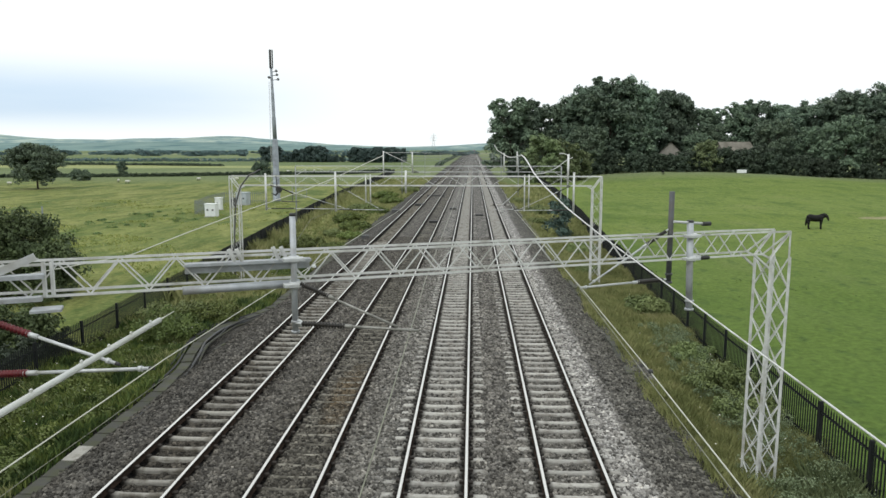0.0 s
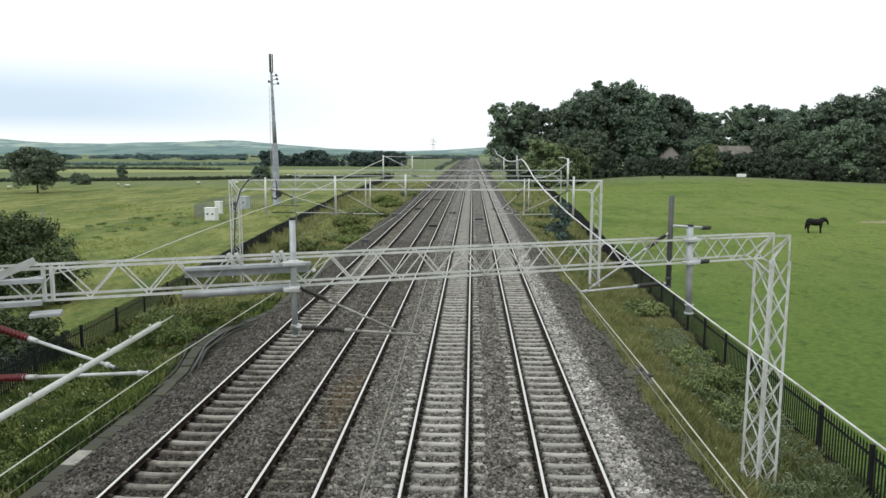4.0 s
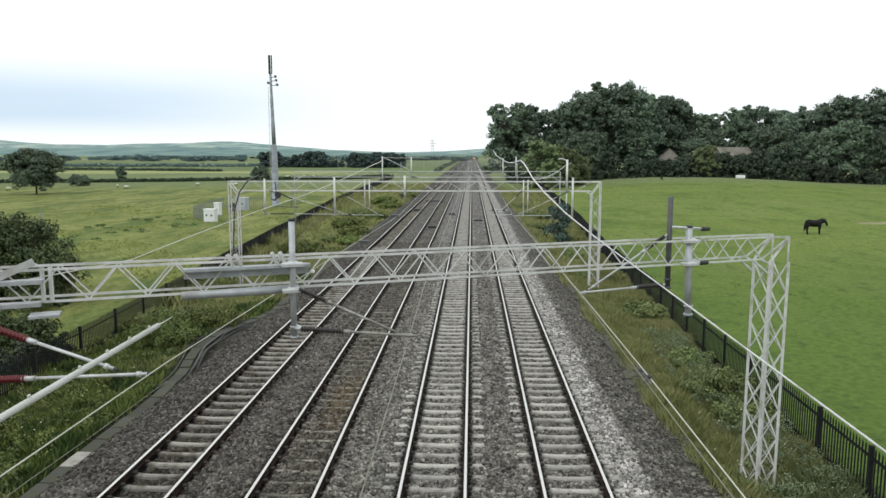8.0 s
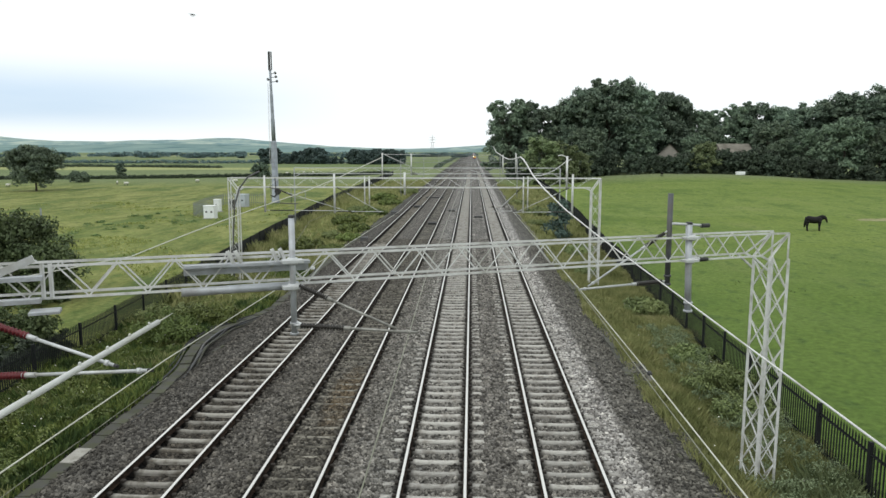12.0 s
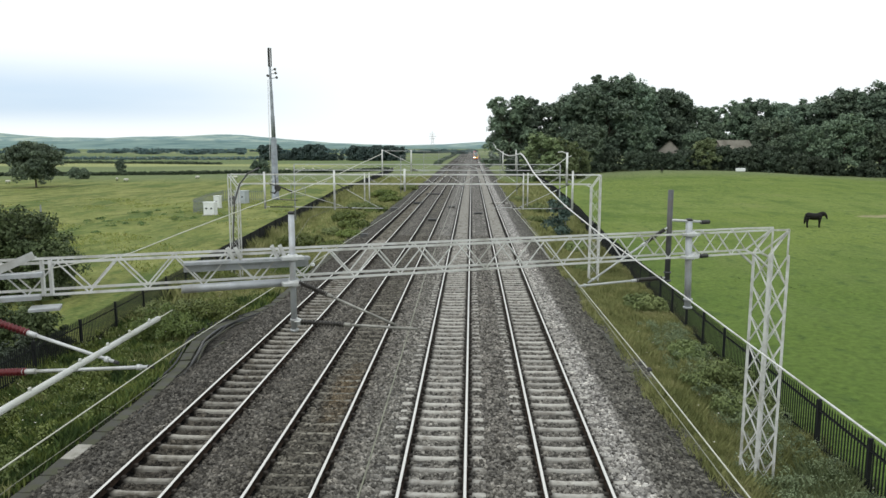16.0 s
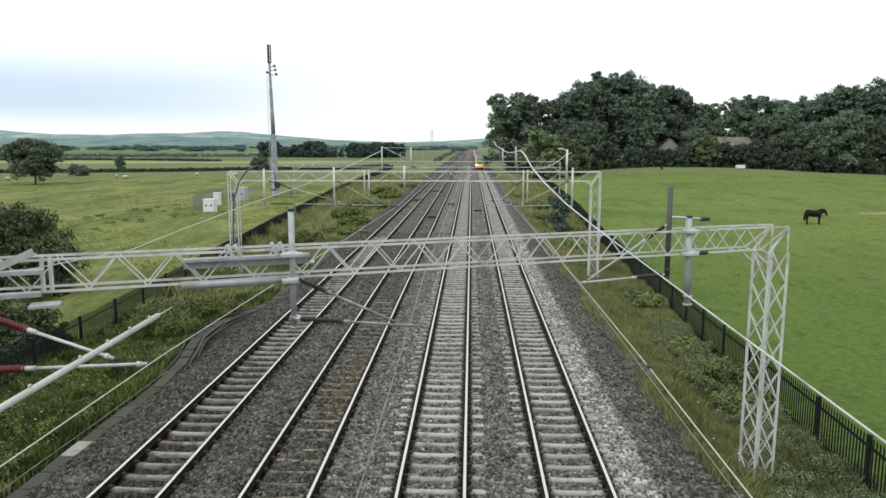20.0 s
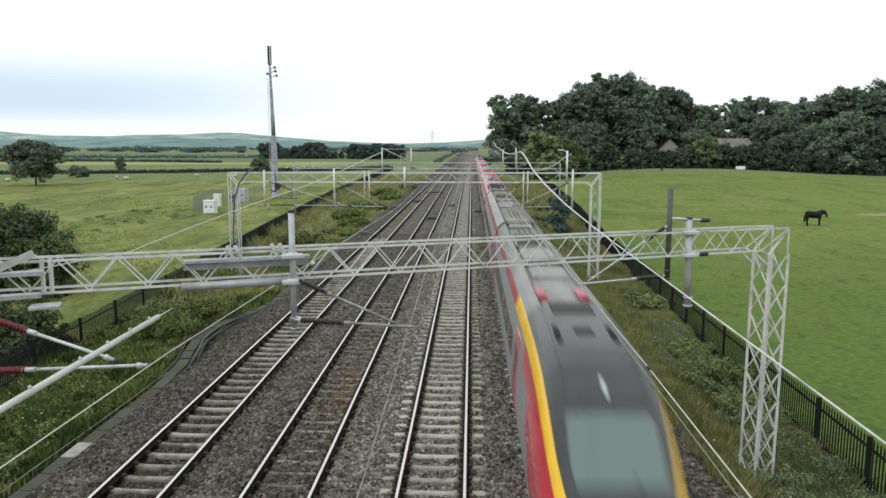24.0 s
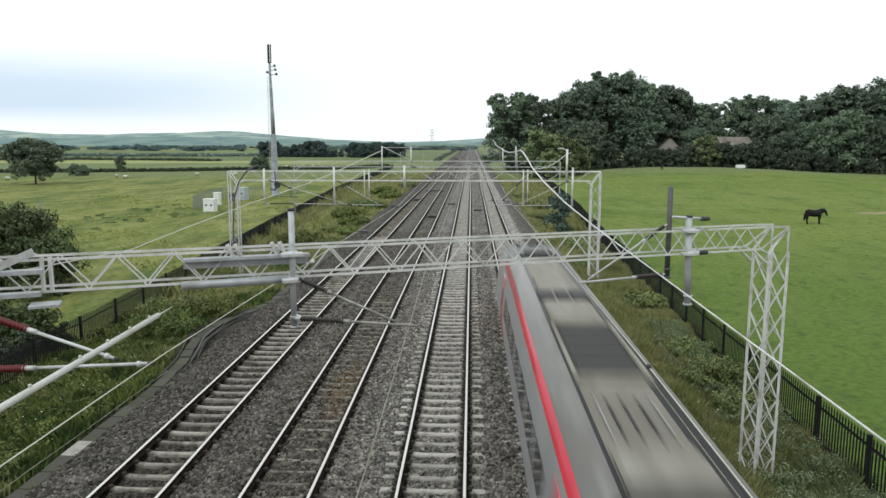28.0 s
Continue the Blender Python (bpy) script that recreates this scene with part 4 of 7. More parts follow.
def palisade(name_label, line, pale_gap, height, nearest, post_gap):
    t = thing("palisade_fence", name_label, "fence", "fences along the line")
    m = Mesher()
    sec = [(-0.038, 0.0), (-0.014, 0.018), (0.014, 0.018), (0.038, 0.0)]
    rings = [[(x, y, z) for x, y in sec] for z in (0.08, height - 0.1, height - 0.06)]
    m.loft(rings)
    m.face([(-0.032, 0, height - 0.06), (0, 0.008, height + 0.04), (-0.012, 0.016, height - 0.06)])
    m.face([(-0.012, 0.016, height - 0.06), (0, 0.008, height + 0.04), (0.012, 0.016, height - 0.06)])
    m.face([(0.012, 0.016, height - 0.06), (0, 0.008, height + 0.04), (0.032, 0, height - 0.06)])
    pale = m.mesh("pale", [M_FENCE])
    pts = along(line, pale_gap)
    rest = Mesher()
    for i, (x, y, a) in enumerate(pts):
        if y > 120 and i % 2:
            continue
        z = float(land(x, y))
        if nearest[0] < y and i < nearest[1]:
            part("pale", pale, None, t, at=pose(x, y, z, 0, 0, a + 90))
        else:
            mt = pose(x, y, z, 0, 0, a + 90)
            k = 1.0 if y < 45 else 1.7
            rest.loft([[mt @ Vector((u * k, w, h)) for u, w in sec] for h in (0.08, height)])
    part("far_pales", rest, [M_FENCE], t, kind="stuff")
    posts = along(line, post_gap)
    m = Mesher()
    m.box((-0.05, -0.05, -0.4), (0.05, 0.05, height + 0.02), bevel=0.008)
    post = m.mesh("post", [M_FENCE])
    prev = None
    for x, y, a in posts:
        z = float(land(x, y))
        part("post", post, None, t, at=pose(x, y, z, 0, 0, a))
        if prev:
            m = Mesher()
            m.angle((prev[0], prev[1], prev[2] + height - 0.28), (x, y, z + height - 0.28), 0.055)
            part("rail", m, [M_FENCE], t)
            m = Mesher()
            m.angle((prev[0], prev[1], prev[2] + 0.32), (x, y, z + 0.32), 0.055)
            part("rail", m, [M_FENCE], t)
        prev = (x, y, z)


# ---------------------------------------------------------------- portals that carry the overhead line
def truss_line(p, q, w, d, bay, parent, mats, chord=0.035, brace=0.022, top_face=True, joined=False, legs=False):
    """A four-chord lattice box from p to q: chords and braces as parts. w: breadth along the track, d: depth downwards (or along u for a mast)."""
    p, q = Vector(p), Vector(q)
    run = q - p
    length = run.length
    u = run.normalized()
    if legs:
        side, down = legs
        side, down = Vector(side) * w, Vector(down) * d
    else:
        side = Vector((-u.y, u.x, 0)).normalized() * w
        down = Vector((0, 0, -d))
    corners = [Vector(), side, side + down, down]
    for cn in corners:
        m = Mesher()
        m.angle(p + cn, q + cn, chord * 2)
        part("leg" if legs else "chord", m, mats, parent)
    n = max(2, round(length / bay))
    faces = [(0, 3), (1, 2)] + ([(0, 1), (3, 2)] if top_face else [])
    if legs:
        faces = [(0, 1), (1, 2), (2, 3), (3, 0)]
    bulk = Mesher()
    for fa, fb in faces:
        a, b = corners[fa], corners[fb]
        for i in range(n):
            s, e = p + run * (i / n), p + run * ((i + 1) / n)
            pairs = [(s + a, e + b), (s + b, e + a)] if legs else ([(s + a, e + b)] if i % 2 else [(s + b, e + a)])
            for g, h in pairs:
                m = bulk if joined else Mesher()
                m.angle(g, h, brace * 2)
                if not joined:
                    part("brace", m, mats, parent)
    if joined:
        part("braces", bulk, mats, parent, kind="stuff")


def ribbed(m, p0, p1, core, rib, count, mat=0):
    prof = []
    for i in range(count):
        u = (i + 0.5) / count
        prof += [(u - 0.35 / count, core), (u - 0.08 / count, rib), (u + 0.08 / count, rib), (u + 0.35 / count, core)]
    m.turned(p0, p1, [(0.0, core)] + prof + [(1.0, core)], 10, mat)


def insulated_arm(name, base, end, parent, r=0.024, share=0.3, red=False, skip=0.06, label="", mat=None):
    """A cantilever tube with a ribbed insulator next to its foot."""
    base, end = Vector(base), Vector(end)
    m = Mesher()
    m.tube(base.lerp(end, share), end, r, 10)
    m.turned(base.lerp(end, share - 0.02), base.lerp(end, share + 0.05), [(0, r * 1.5), (1, r * 1.5)], 10)
    m.turned(base.lerp(end, 0.93), base.lerp(end, 0.95), [(0, r * 1.7), (1, r * 1.7)], 8)
    arm = part(name, m, [mat or M_GALV], parent, label)
    m = Mesher()
    ribbed(m, base.lerp(end, skip), base.lerp(end, share), r * 1.2, r * 2.3, 15)
    if red:
        tip = Mesher()
        tip.turned(base.lerp(end, 0.985), base.lerp(end, 1.01), [(0, r * 1.15), (1, r * 1.0)], 10)
        part("end_plug", tip, [M_DARK], arm, "black end plug")
    part("insulator", m, [M_INSULATOR_RED if red else M_INSULATOR], arm, "red ribbed insulator" if red else "dark ribbed insulator")
    m = Mesher()
    m.tube(base, base.lerp(end, skip + 0.01), r * 0.9, 8)
    part("fitting", m, [M_GALV], arm)
    return arm


def drop_tube(x, y, z0, z1, parent, r=0.07, mat=None, cap=True, lean=0.0):
    m = Mesher()
    m.tube((x, y, z0), (x + lean, y, z1), r, 14)
    for z in (z0 + 0.03, z0 + 0.22):
        m.turned((x, y, z - 0.02), (x, y, z + 0.02), [(0, r * 1.4), (1, r * 1.4)], 12)
    tube = part("drop_tube", m, [mat or M_TUBE], parent, "thick pale grey drop tube" if mat is None else "dark grey drop tube")
    if cap:
        m = Mesher()
        m.turned((x + lean, y, z1), (x + lean, y, z1 + 0.05), [(0, r * 1.1), (0.7, r * 1.1), (1, r * 0.7)], 12)
        part("cap", m, [M_DARK], tube, "black end cap")
    return tube


def clamp(x, y, z, parent, u, r=0.07):
    """Saddle and bolts that hold a drop tube on the boom."""
    m = Mesher()
    mt = pose(x, y, z, 0, 0, math.degrees(math.atan2(u[1], u[0])))
    m.box((-0.19, -0.1, -0.03), (0.19, 0.1, 0.03), bevel=0.01, m=mt)
    m.turned((x, y, z - 0.06), (x, y, z + 0.06), [(0, r * 1.35), (0.5, r * 1.5), (1, r * 1.35)], 12)
    part("clamp", m, [M_GALV], parent)


def near_portal():
    g = thing("portal_gantry", "pale lattice steel gantry spanning the tracks beside the bridge", "railway gantry", "gantries over the line")
    slope = 0.439
    u = Vector((1, slope, 0)).normalized()
    n = Vector((-u.y, u.x, 0))

    def on(x, off=0.0, z=0.0):
        q = Vector((x, 17.6 + slope * (x - 7.24), z))
        return q + n * off
    mats = [M_CREAM]
    # the boom: front face on the plan line, top chord rising slightly to the left
    p, q = on(-12.2, 0, 5.86), on(6.95, 0, 5.7)
    truss_line(p, q, 0.5, 0.53, 0.45, g, mats, 0.022, 0.013, top_face=False)
    # right-hand mast, with the knee that joins it to the boom
    foot = on(7.18, 0, -0.6)
    foot.z = -0.98
    truss_line(foot, Vector((foot.x + 0.02, foot.y, 5.05)), 0.5, 0.6, 0.73, g, mats, 0.034, 0.013, legs=(n, u))
    outer = foot + u * 0.6
    for off in (0.0, 0.5):
        a = on(6.95, off, 5.7)
        b = Vector((outer.x, outer.y, 5.68)) + n * off
        for s, e in ((a, b), (a - Vector((0, 0, 0.53)), Vector((foot.x, foot.y, 5.05)) + n * off),
                     (b, Vector((foot.x, foot.y, 5.05)) + n * off), (b, Vector((outer.x, outer.y, 5.05)) + n * off),
                     (a - Vector((0, 0, 0.53)), b), (a - Vector((0, 0, 0.53)) - u * 0.25, Vector((foot.x, foot.y, 4.8)) + n * off)):
            m = Mesher()
            m.angle(s, e, 0.045)
            part("knee_brace", m, mats, g)
    m = Mesher()
    m.box((-0.55, -0.5, -0.3), (0.55, 0.5, 0.12), bevel=0.04, m=Matrix.Translation(foot + u * 0.3 + n * 0.25) @ pose(0, 0, 0, 0, 0, math.degrees(math.atan2(u.y, u.x))))
    part("foundation", m, [M_CONCRETE], g, "concrete foundation in the grass")
    # left-hand mast, beyond the edge of the film
    lf = on(-12.2, 0, -0.7)
    truss_line(lf, Vector((lf.x, lf.y, 5.9)), 0.5, 0.6, 0.62, g, mats, 0.038, 0.017, legs=(n, -u), joined=True)
    # drop tubes
    tl = on(-3.32, -0.3)
    drop_tube(tl.x, tl.y, 4.36, 6.5, g, 0.056)
    clamp(tl.x, tl.y, 5.72, g, u)
    clamp(tl.x, tl.y, 5.25, g, u)
    tr = on(4.93, -0.12)
    drop_tube(tr.x, tr.y, 4.0, 6.03, g, 0.075, lean=-0.06)
    clamp(tr.x, tr.y, 5.72, g, u)
    clamp(tr.x, tr.y, 5.2, g, u)
    td = on(4.53, 0.1)
    drop_tube(td.x, td.y, 4.62, 6.72, g, 0.062, mat=M_GALV_DARK, cap=False)
    tn = on(-7.9, -0.35)
    drop_tube(tn.x, tn.y, 4.0, 6.4, g, 0.075)
    # brackets between the two right-hand tubes, with dark ends
    for z, x0, x1 in ((5.98, 4.46, 5.3), (5.2, 4.85, 5.3)):
        m = Mesher()
        a, b = on(x0, -0.1, z + 0.08), on(x1, -0.1, z)
        m.tube(a, b, 0.028, 8)
        br = part("bracket", m, [M_GALV], g)
        m = Mesher()
        m.tube(b - u * 0.12, b + u * 0.1, 0.05, 8)
        part("insulator", m, [M_DARK], br, "black insulator")
    # registration arms over the tracks
    b0 = Vector((tl.x, tl.y - 0.05, 4.56))
    e0 = Vector((-0.93, 12.3, 4.53))
    insulated_arm("registration_arm", b0, e0, g, 0.024, 0.42, label="dull grey registration arm", mat=M_ARM)
    insulated_arm("stay_arm", Vector((tl.x, tl.y, 5.32)), Vector((-1.3, 12.35, 4.58)), g, 0.022, 0.34, mat=M_ARM)
    m = Mesher()
    for k in range(2):
        m.tube((tl.x + 0.02, tl.y, 4.62 - 0.12 * k), (tl.x + 0.24, tl.y - 0.02, 4.5 + 0.02 * k), 0.03, 8)
    part("hook_fitting", m, [M_GALV], g)
    b1 = Vector((td.x, td.y, 4.72))
    insulated_arm("registration_arm", b1, Vector((2.42, 16.0, 4.6)), g, 0.024, 0.36, label="pale grey registration arm")
    insulated_arm("stay_arm", Vector((td.x, td.y, 5.9)), Vector((2.62, 16.05, 4.66)), g, 0.022, 0.3)
    insulated_arm("stay_arm", (-7.75, 10.35, 5.28), (-5.17, 10.05, 4.56), g, 0.026, 0.46, red=True, skip=0.1)
    insulated_arm("registration_arm", (-7.75, 10.3, 4.27), (-4.64, 10.0, 4.52), g, 0.026, 0.36, red=True, skip=0.1)
    # tray and pipe along the boom, with upright brackets
    m = Mesher()
    a, b = on(-5.0, -0.16, 5.71), on(-3.0, -0.16, 5.69)
    q4 = [Vector((0, 0, 0)), Vector((0, 0, -0.05)), n * 0.22 + Vector((0, 0, -0.05)), n * 0.22]
    m.loft([[c + v for v in q4] for c in (a, b)])
    m.loft([[c + v for v in (n * 0.2, n * 0.2 + Vector((0, 0, -0.2)), n * 0.22 + Vector((0, 0, -0.2)), n * 0.22)] for c in (a, b)])
    part("tray", m, [M_TUBE], g, "grey folded steel tray")
    m = Mesher()
    m.tube(on(-5.05, -0.08, 5.24), on(-3.2, -0.08, 5.24), 0.075, 12)
    part("pipe", m, [M_TUBE], g, "grey pipe under the boom")
    for x in (-4.25, -4.13, -3.55, -3.42):
        m = Mesher()
        m.angle(on(x + 0.02, -0.1, 5.7), on(x - 0.07, -0.12, 5.93), 0.07)
        part("upright_bracket", m, [M_CREAM], g)
    m = Mesher()
    m.box((0.03, 0, 0.02), (0.1, 0.06, 0.07), bevel=0.012, m=Matrix.Translation(on(-3.02, -0.12, 5.5)))
    part("marker", m, [M_CABINET], g, "small white marker block")
    # plates and splice at the left end
    for x0, x1, z0, z1, off in ((-8.6, -6.95, 5.62, 5.7, -0.2), (-8.6, -7.0, 5.25, 5.33, -0.18)):
        m = Mesher()
        m.box((0, -0.07, 0), ((x1 - x0) * 1.09, 0.07, z1 - z0), bevel=0.012, m=Matrix.Translation(on(x0, off, z0)) @ pose(0, 0, 0, 0, 0, 23.7))
        part("splice_plate", m, [M_TUBE], g)
    m = Mesher()
    m.angle(on(-7.6, -0.15, 5.72), on(-7.05, -0.18, 5.98), 0.12)
    part("inclined_plate", m, [M_GALV], g)
    m = Mesher()
    m.box((0, -0.16, 0), (0.45, 0.16, 0.05), bevel=0.01, m=Matrix.Translation(on(-7.15, -0.3, 5.1)) @ pose(0, 0, 0, 0, 0, 23.7))
    part("foot_plate", m, [M_TUBE], g)
    for x in (-6.87, -6.98):
        m = Mesher()
        m.angle(on(x, -0.03, 5.86), on(x, -0.03, 5.28), 0.05)
        part("splice_post", m, [M_CREAM], g)


def plain_portal(y, xl, xr, ztop, depth, tubes, near):
    g = thing("portal_gantry", "pale lattice steel gantry spanning the tracks" if y < 100 else "dull lattice steel gantry far along the line", "railway gantry", "gantries over the line")
    mats = [M_CREAM if y < 60 else M_GALV if y < 100 else M_GALV_FAR]
    foot_l, foot_r = float(land(xl, y)), float(land(xr, y))
    inset = 0.6 if near else 0.0
    truss_line((xl + inset, y, ztop), (xr - inset, y, ztop), 0.5, depth, 0.9 if near else 1.6, g, mats, 0.032 if near else 0.03 if y < 100 else 0.022, 0.007, joined=not near, top_face=False)
    for x, z, s in ((xl, foot_l, 1), (xr, foot_r, -1)):
        if not near:
            m = Mesher()
            m.tube((x, y, z - 0.2), (x, y, ztop), 0.075, 8, r1=0.06)
            part("post", m, [M_GALV_FAR], g, "slim dull steel post")
            m = Mesher()
            m.angle((x, y, ztop - depth - 0.4), (x + 0.7 * s, y, ztop - depth), 0.06)
            part("knee_brace", m, mats, g)
            continue
        truss_line((x, y, z - 0.2), (x, y, ztop - depth - 0.2), 0.5, 0.55, 0.75, g, mats, 0.034, 0.008, legs=((0, 1, 0), (s, 0, 0)))
        for o in (0.0, 0.5):
            for a, b in (((x, y + o, ztop - depth - 0.2), (x, y + o, ztop)), ((x, y + o, ztop), (x + 0.7 * s, y + o, ztop)),
                         ((x + 0.55 * s, y + o, ztop - depth - 0.2), (x, y + o, ztop)), ((x + 0.55 * s, y + o, ztop - depth - 0.2), (x + 0.95 * s, y + o, ztop - depth))):
                m = Mesher()
                m.angle(a, b, 0.06)
                part("knee_brace", m, mats, g)
    for x, z0, z1, arm in tubes:
        m = Mesher()
        m.tube((x, y - 0.1, z0), (x, y - 0.1, z1), 0.04 if z1 == 6.05 else 0.065, 10)
        part("drop_tube", m, [M_CREAM], g, "pale drop tube")
        if arm:
            s = 1 if arm > x else -1
            insulated_arm("registration_arm", (x, y - 0.1, z0 + 0.12), (arm, y - 0.15, z0 + 0.1), g, 0.02, 0.36)
            insulated_arm("stay_arm", (x, y - 0.1, ztop - depth + 0.1), (arm - 0.3 * s, y - 0.15, z0 + 0.16), g, 0.017, 0.3)


def portals():
    near_portal()
    plain_portal(45.0, -15.3, 7.97, 5.93, 0.58, [(-8.55, 3.75, 6.2, -5.5), (-12.95, 3.8, 6.1, -7.7), (6.22, 3.75, 6.2, 2.6), (5.85, 5.3, 7.3, 0), (-4.15, 4.9, 6.3, 0), (-6.65, 4.3, 6.05, 0), (-6.36, 4.3, 6.05, 0), (3.2, 3.8, 6.05, 1.3), (3.47, 4.0, 6.05, 0)], True)
    plain_portal(76.0, -18.7, 9.2, 5.78, 0.6, [(-9.35, 4.5, 7.35, 0), (-6.31, 5.0, 7.3, -4.4), (3.24, 5.2, 7.15, 0), (4.6, 5.2, 7.3, 0)], False)
    plain_portal(128.0, -12.5, 8.0, 6.0, 0.6, [], False)
    plain_portal(205.0, -13.5, 8.0, 6.0, 0.6, [], False)
    plain_portal(300.0, -13.5, 8.0, 6.0, 0.6, [], False)


def tensioner():
    """Pulley, hook and yoke of the line's end tensioning, hung under the second gantry's boom."""
    y = 44.98
    g = thing("tensioner", "dark pulley hook with a pale yoke under a gantry boom", "overhead fitting")
    m = Mesher()
    m.path([(-12.3, y, 5.95), (-12.25, y, 5.3), (-12.2, y, 4.95), (-12.35, y, 4.75), (-12.6, y, 4.85)], [0.03, 0.035, 0.06, 0.06, 0.03], 8)
    part("hook", m, [M_DARK], g)
    m = Mesher()
    ribbed(m, (-12.2, y, 5.28), (-11.2, y, 4.82), 0.03, 0.06, 9)
    part("insulator", m, [M_INSULATOR], g)
    m = Mesher()
    for a, b in (((-11.3, 5.3), (-10.4, 5.2)), ((-11.3, 4.75), (-10.4, 4.6)), ((-11.3, 5.3), (-11.3, 4.75)), ((-10.4, 5.2), (-10.4, 4.6)), ((-11.3, 4.75), (-10.4, 5.2))):
        m.tube((a[0], y, a[1]), (b[0], y, b[1]), 0.018, 6)
    part("yoke", m, [M_GALV_FAR], g)
    m = Mesher()
    m.tube((-12.0, y, 4.36), (-10.9, y, 4.33), 0.03, 8)
    m.tube((-11.3, y, 4.75), (-11.3, y, 4.33), 0.02, 6)
    part("bar", m, [M_GALV_DARK], g)


def bent_cable():
    m = Mesher()
    m.path([(-15.0, 44.6, -0.6), (-14.95, 44.6, 2.2), (-14.8, 44.6, 4.2), (-14.45, 44.6, 5.3), (-13.9, 44.6, 6.0), (-13.2, 44.7, 6.35)], 0.05, 8)
    c = part("bent_cable", m, [M_GALV_DARK])
    tagged(c, "thick dark cable bending up the gantry's mast", "cable")


def track_boxes():
    """Small equipment boxes and crossing plates between the rails further out."""
    for i, (x, y, w, d, h, mat, what) in enumerate(((-4.15, 76.4, 0.9, 0.7, 0.22, M_DARK, "dark points motor box between the rails"), (-7.3, 99.0, 1.2, 0.9, 0.25, M_DARK, "dark points motor box between the rails"),
                                        (3.7, 99.5, 2.6, 0.5, 0.16, M_SLEEPER, "pale concrete crossing plate over the rails"), (-9.4, 88.0, 0.9, 0.7, 0.4, M_GALV_DARK, "dark lineside junction box"),
                                        (-9.3, 62.0, 0.6, 0.5, 0.35, M_GALV_DARK, "dark lineside junction box"), (0.8, 84.0, 0.9, 0.6, 0.2, M_DARK, "dark points motor box between the rails"),
                                        (-6.0, 118.0, 2.8, 0.6, 0.2, M_DARK, "dark points motor box between the rails"), (-2.5, 92.0, 0.8, 0.6, 0.3, M_GALV_DARK, "dark lineside junction box"))):
        g = thing("track_box", what, "equipment box", "boxes on the track bed", at=pose(x, y, -0.2))
        m = Mesher()
        m.box((-w / 2, -d / 2, 0.0), (w / 2, d / 2, h), bevel=0.03)
        part("housing", m, [mat], g)
        m = Mesher()
        m.box((-w / 2 - 0.03, -d / 2 - 0.03, h), (w / 2 + 0.03, d / 2 + 0.03, h + 0.03), bevel=0.01)
        part("lid", m, [mat], g)


def anchor_mast():
    """A bent-topped mast with a stay beside the second gantry's far side."""
    g = thing("anchor_mast", "pale mast with a bent top and a stay wire", "railway mast")
    x, y = 9.25, 71.0
    m = Mesher()
    m.tube((x, y, -0.8), (x, y, 6.6), 0.06, 10)
    m.path([(x, y, 6.6), (x - 0.1, y, 7.0), (x - 0.5, y, 7.15), (x - 0.9, y, 7.1)], 0.05, 8)
    part("mast", m, [M_CREAM], g)
    m = Mesher()
    m.path([(x + 0.4, y, 6.75), (x - 0.1, y, 6.55), (x - 0.6, y, 6.15), (x - 1.2, y, 5.72), (x - 1.9, y, 5.35), (x - 2.5, y, 5.2), (x - 3.3, y, 5.15)], 0.04, 6)
    part("stay", m, [M_CREAM], g)


# ---------------------------------------------------------------- wires
def sagging(p, q, sag, n=10):
    p, q = Vector(p), Vector(q)
    return [p.lerp(q, i / n) - Vector((0, 0, 4 * sag * (i / n) * (1 - i / n))) for i in range(n + 1)]


def wire(name, label, pts, r, mat):
    m = Mesher()
    m.path([Vector(p) for p in pts], r, 6)
    ob = part(name, m, [mat])
    tagged(ob, label, "overhead wire", "overhead wires")
    return ob


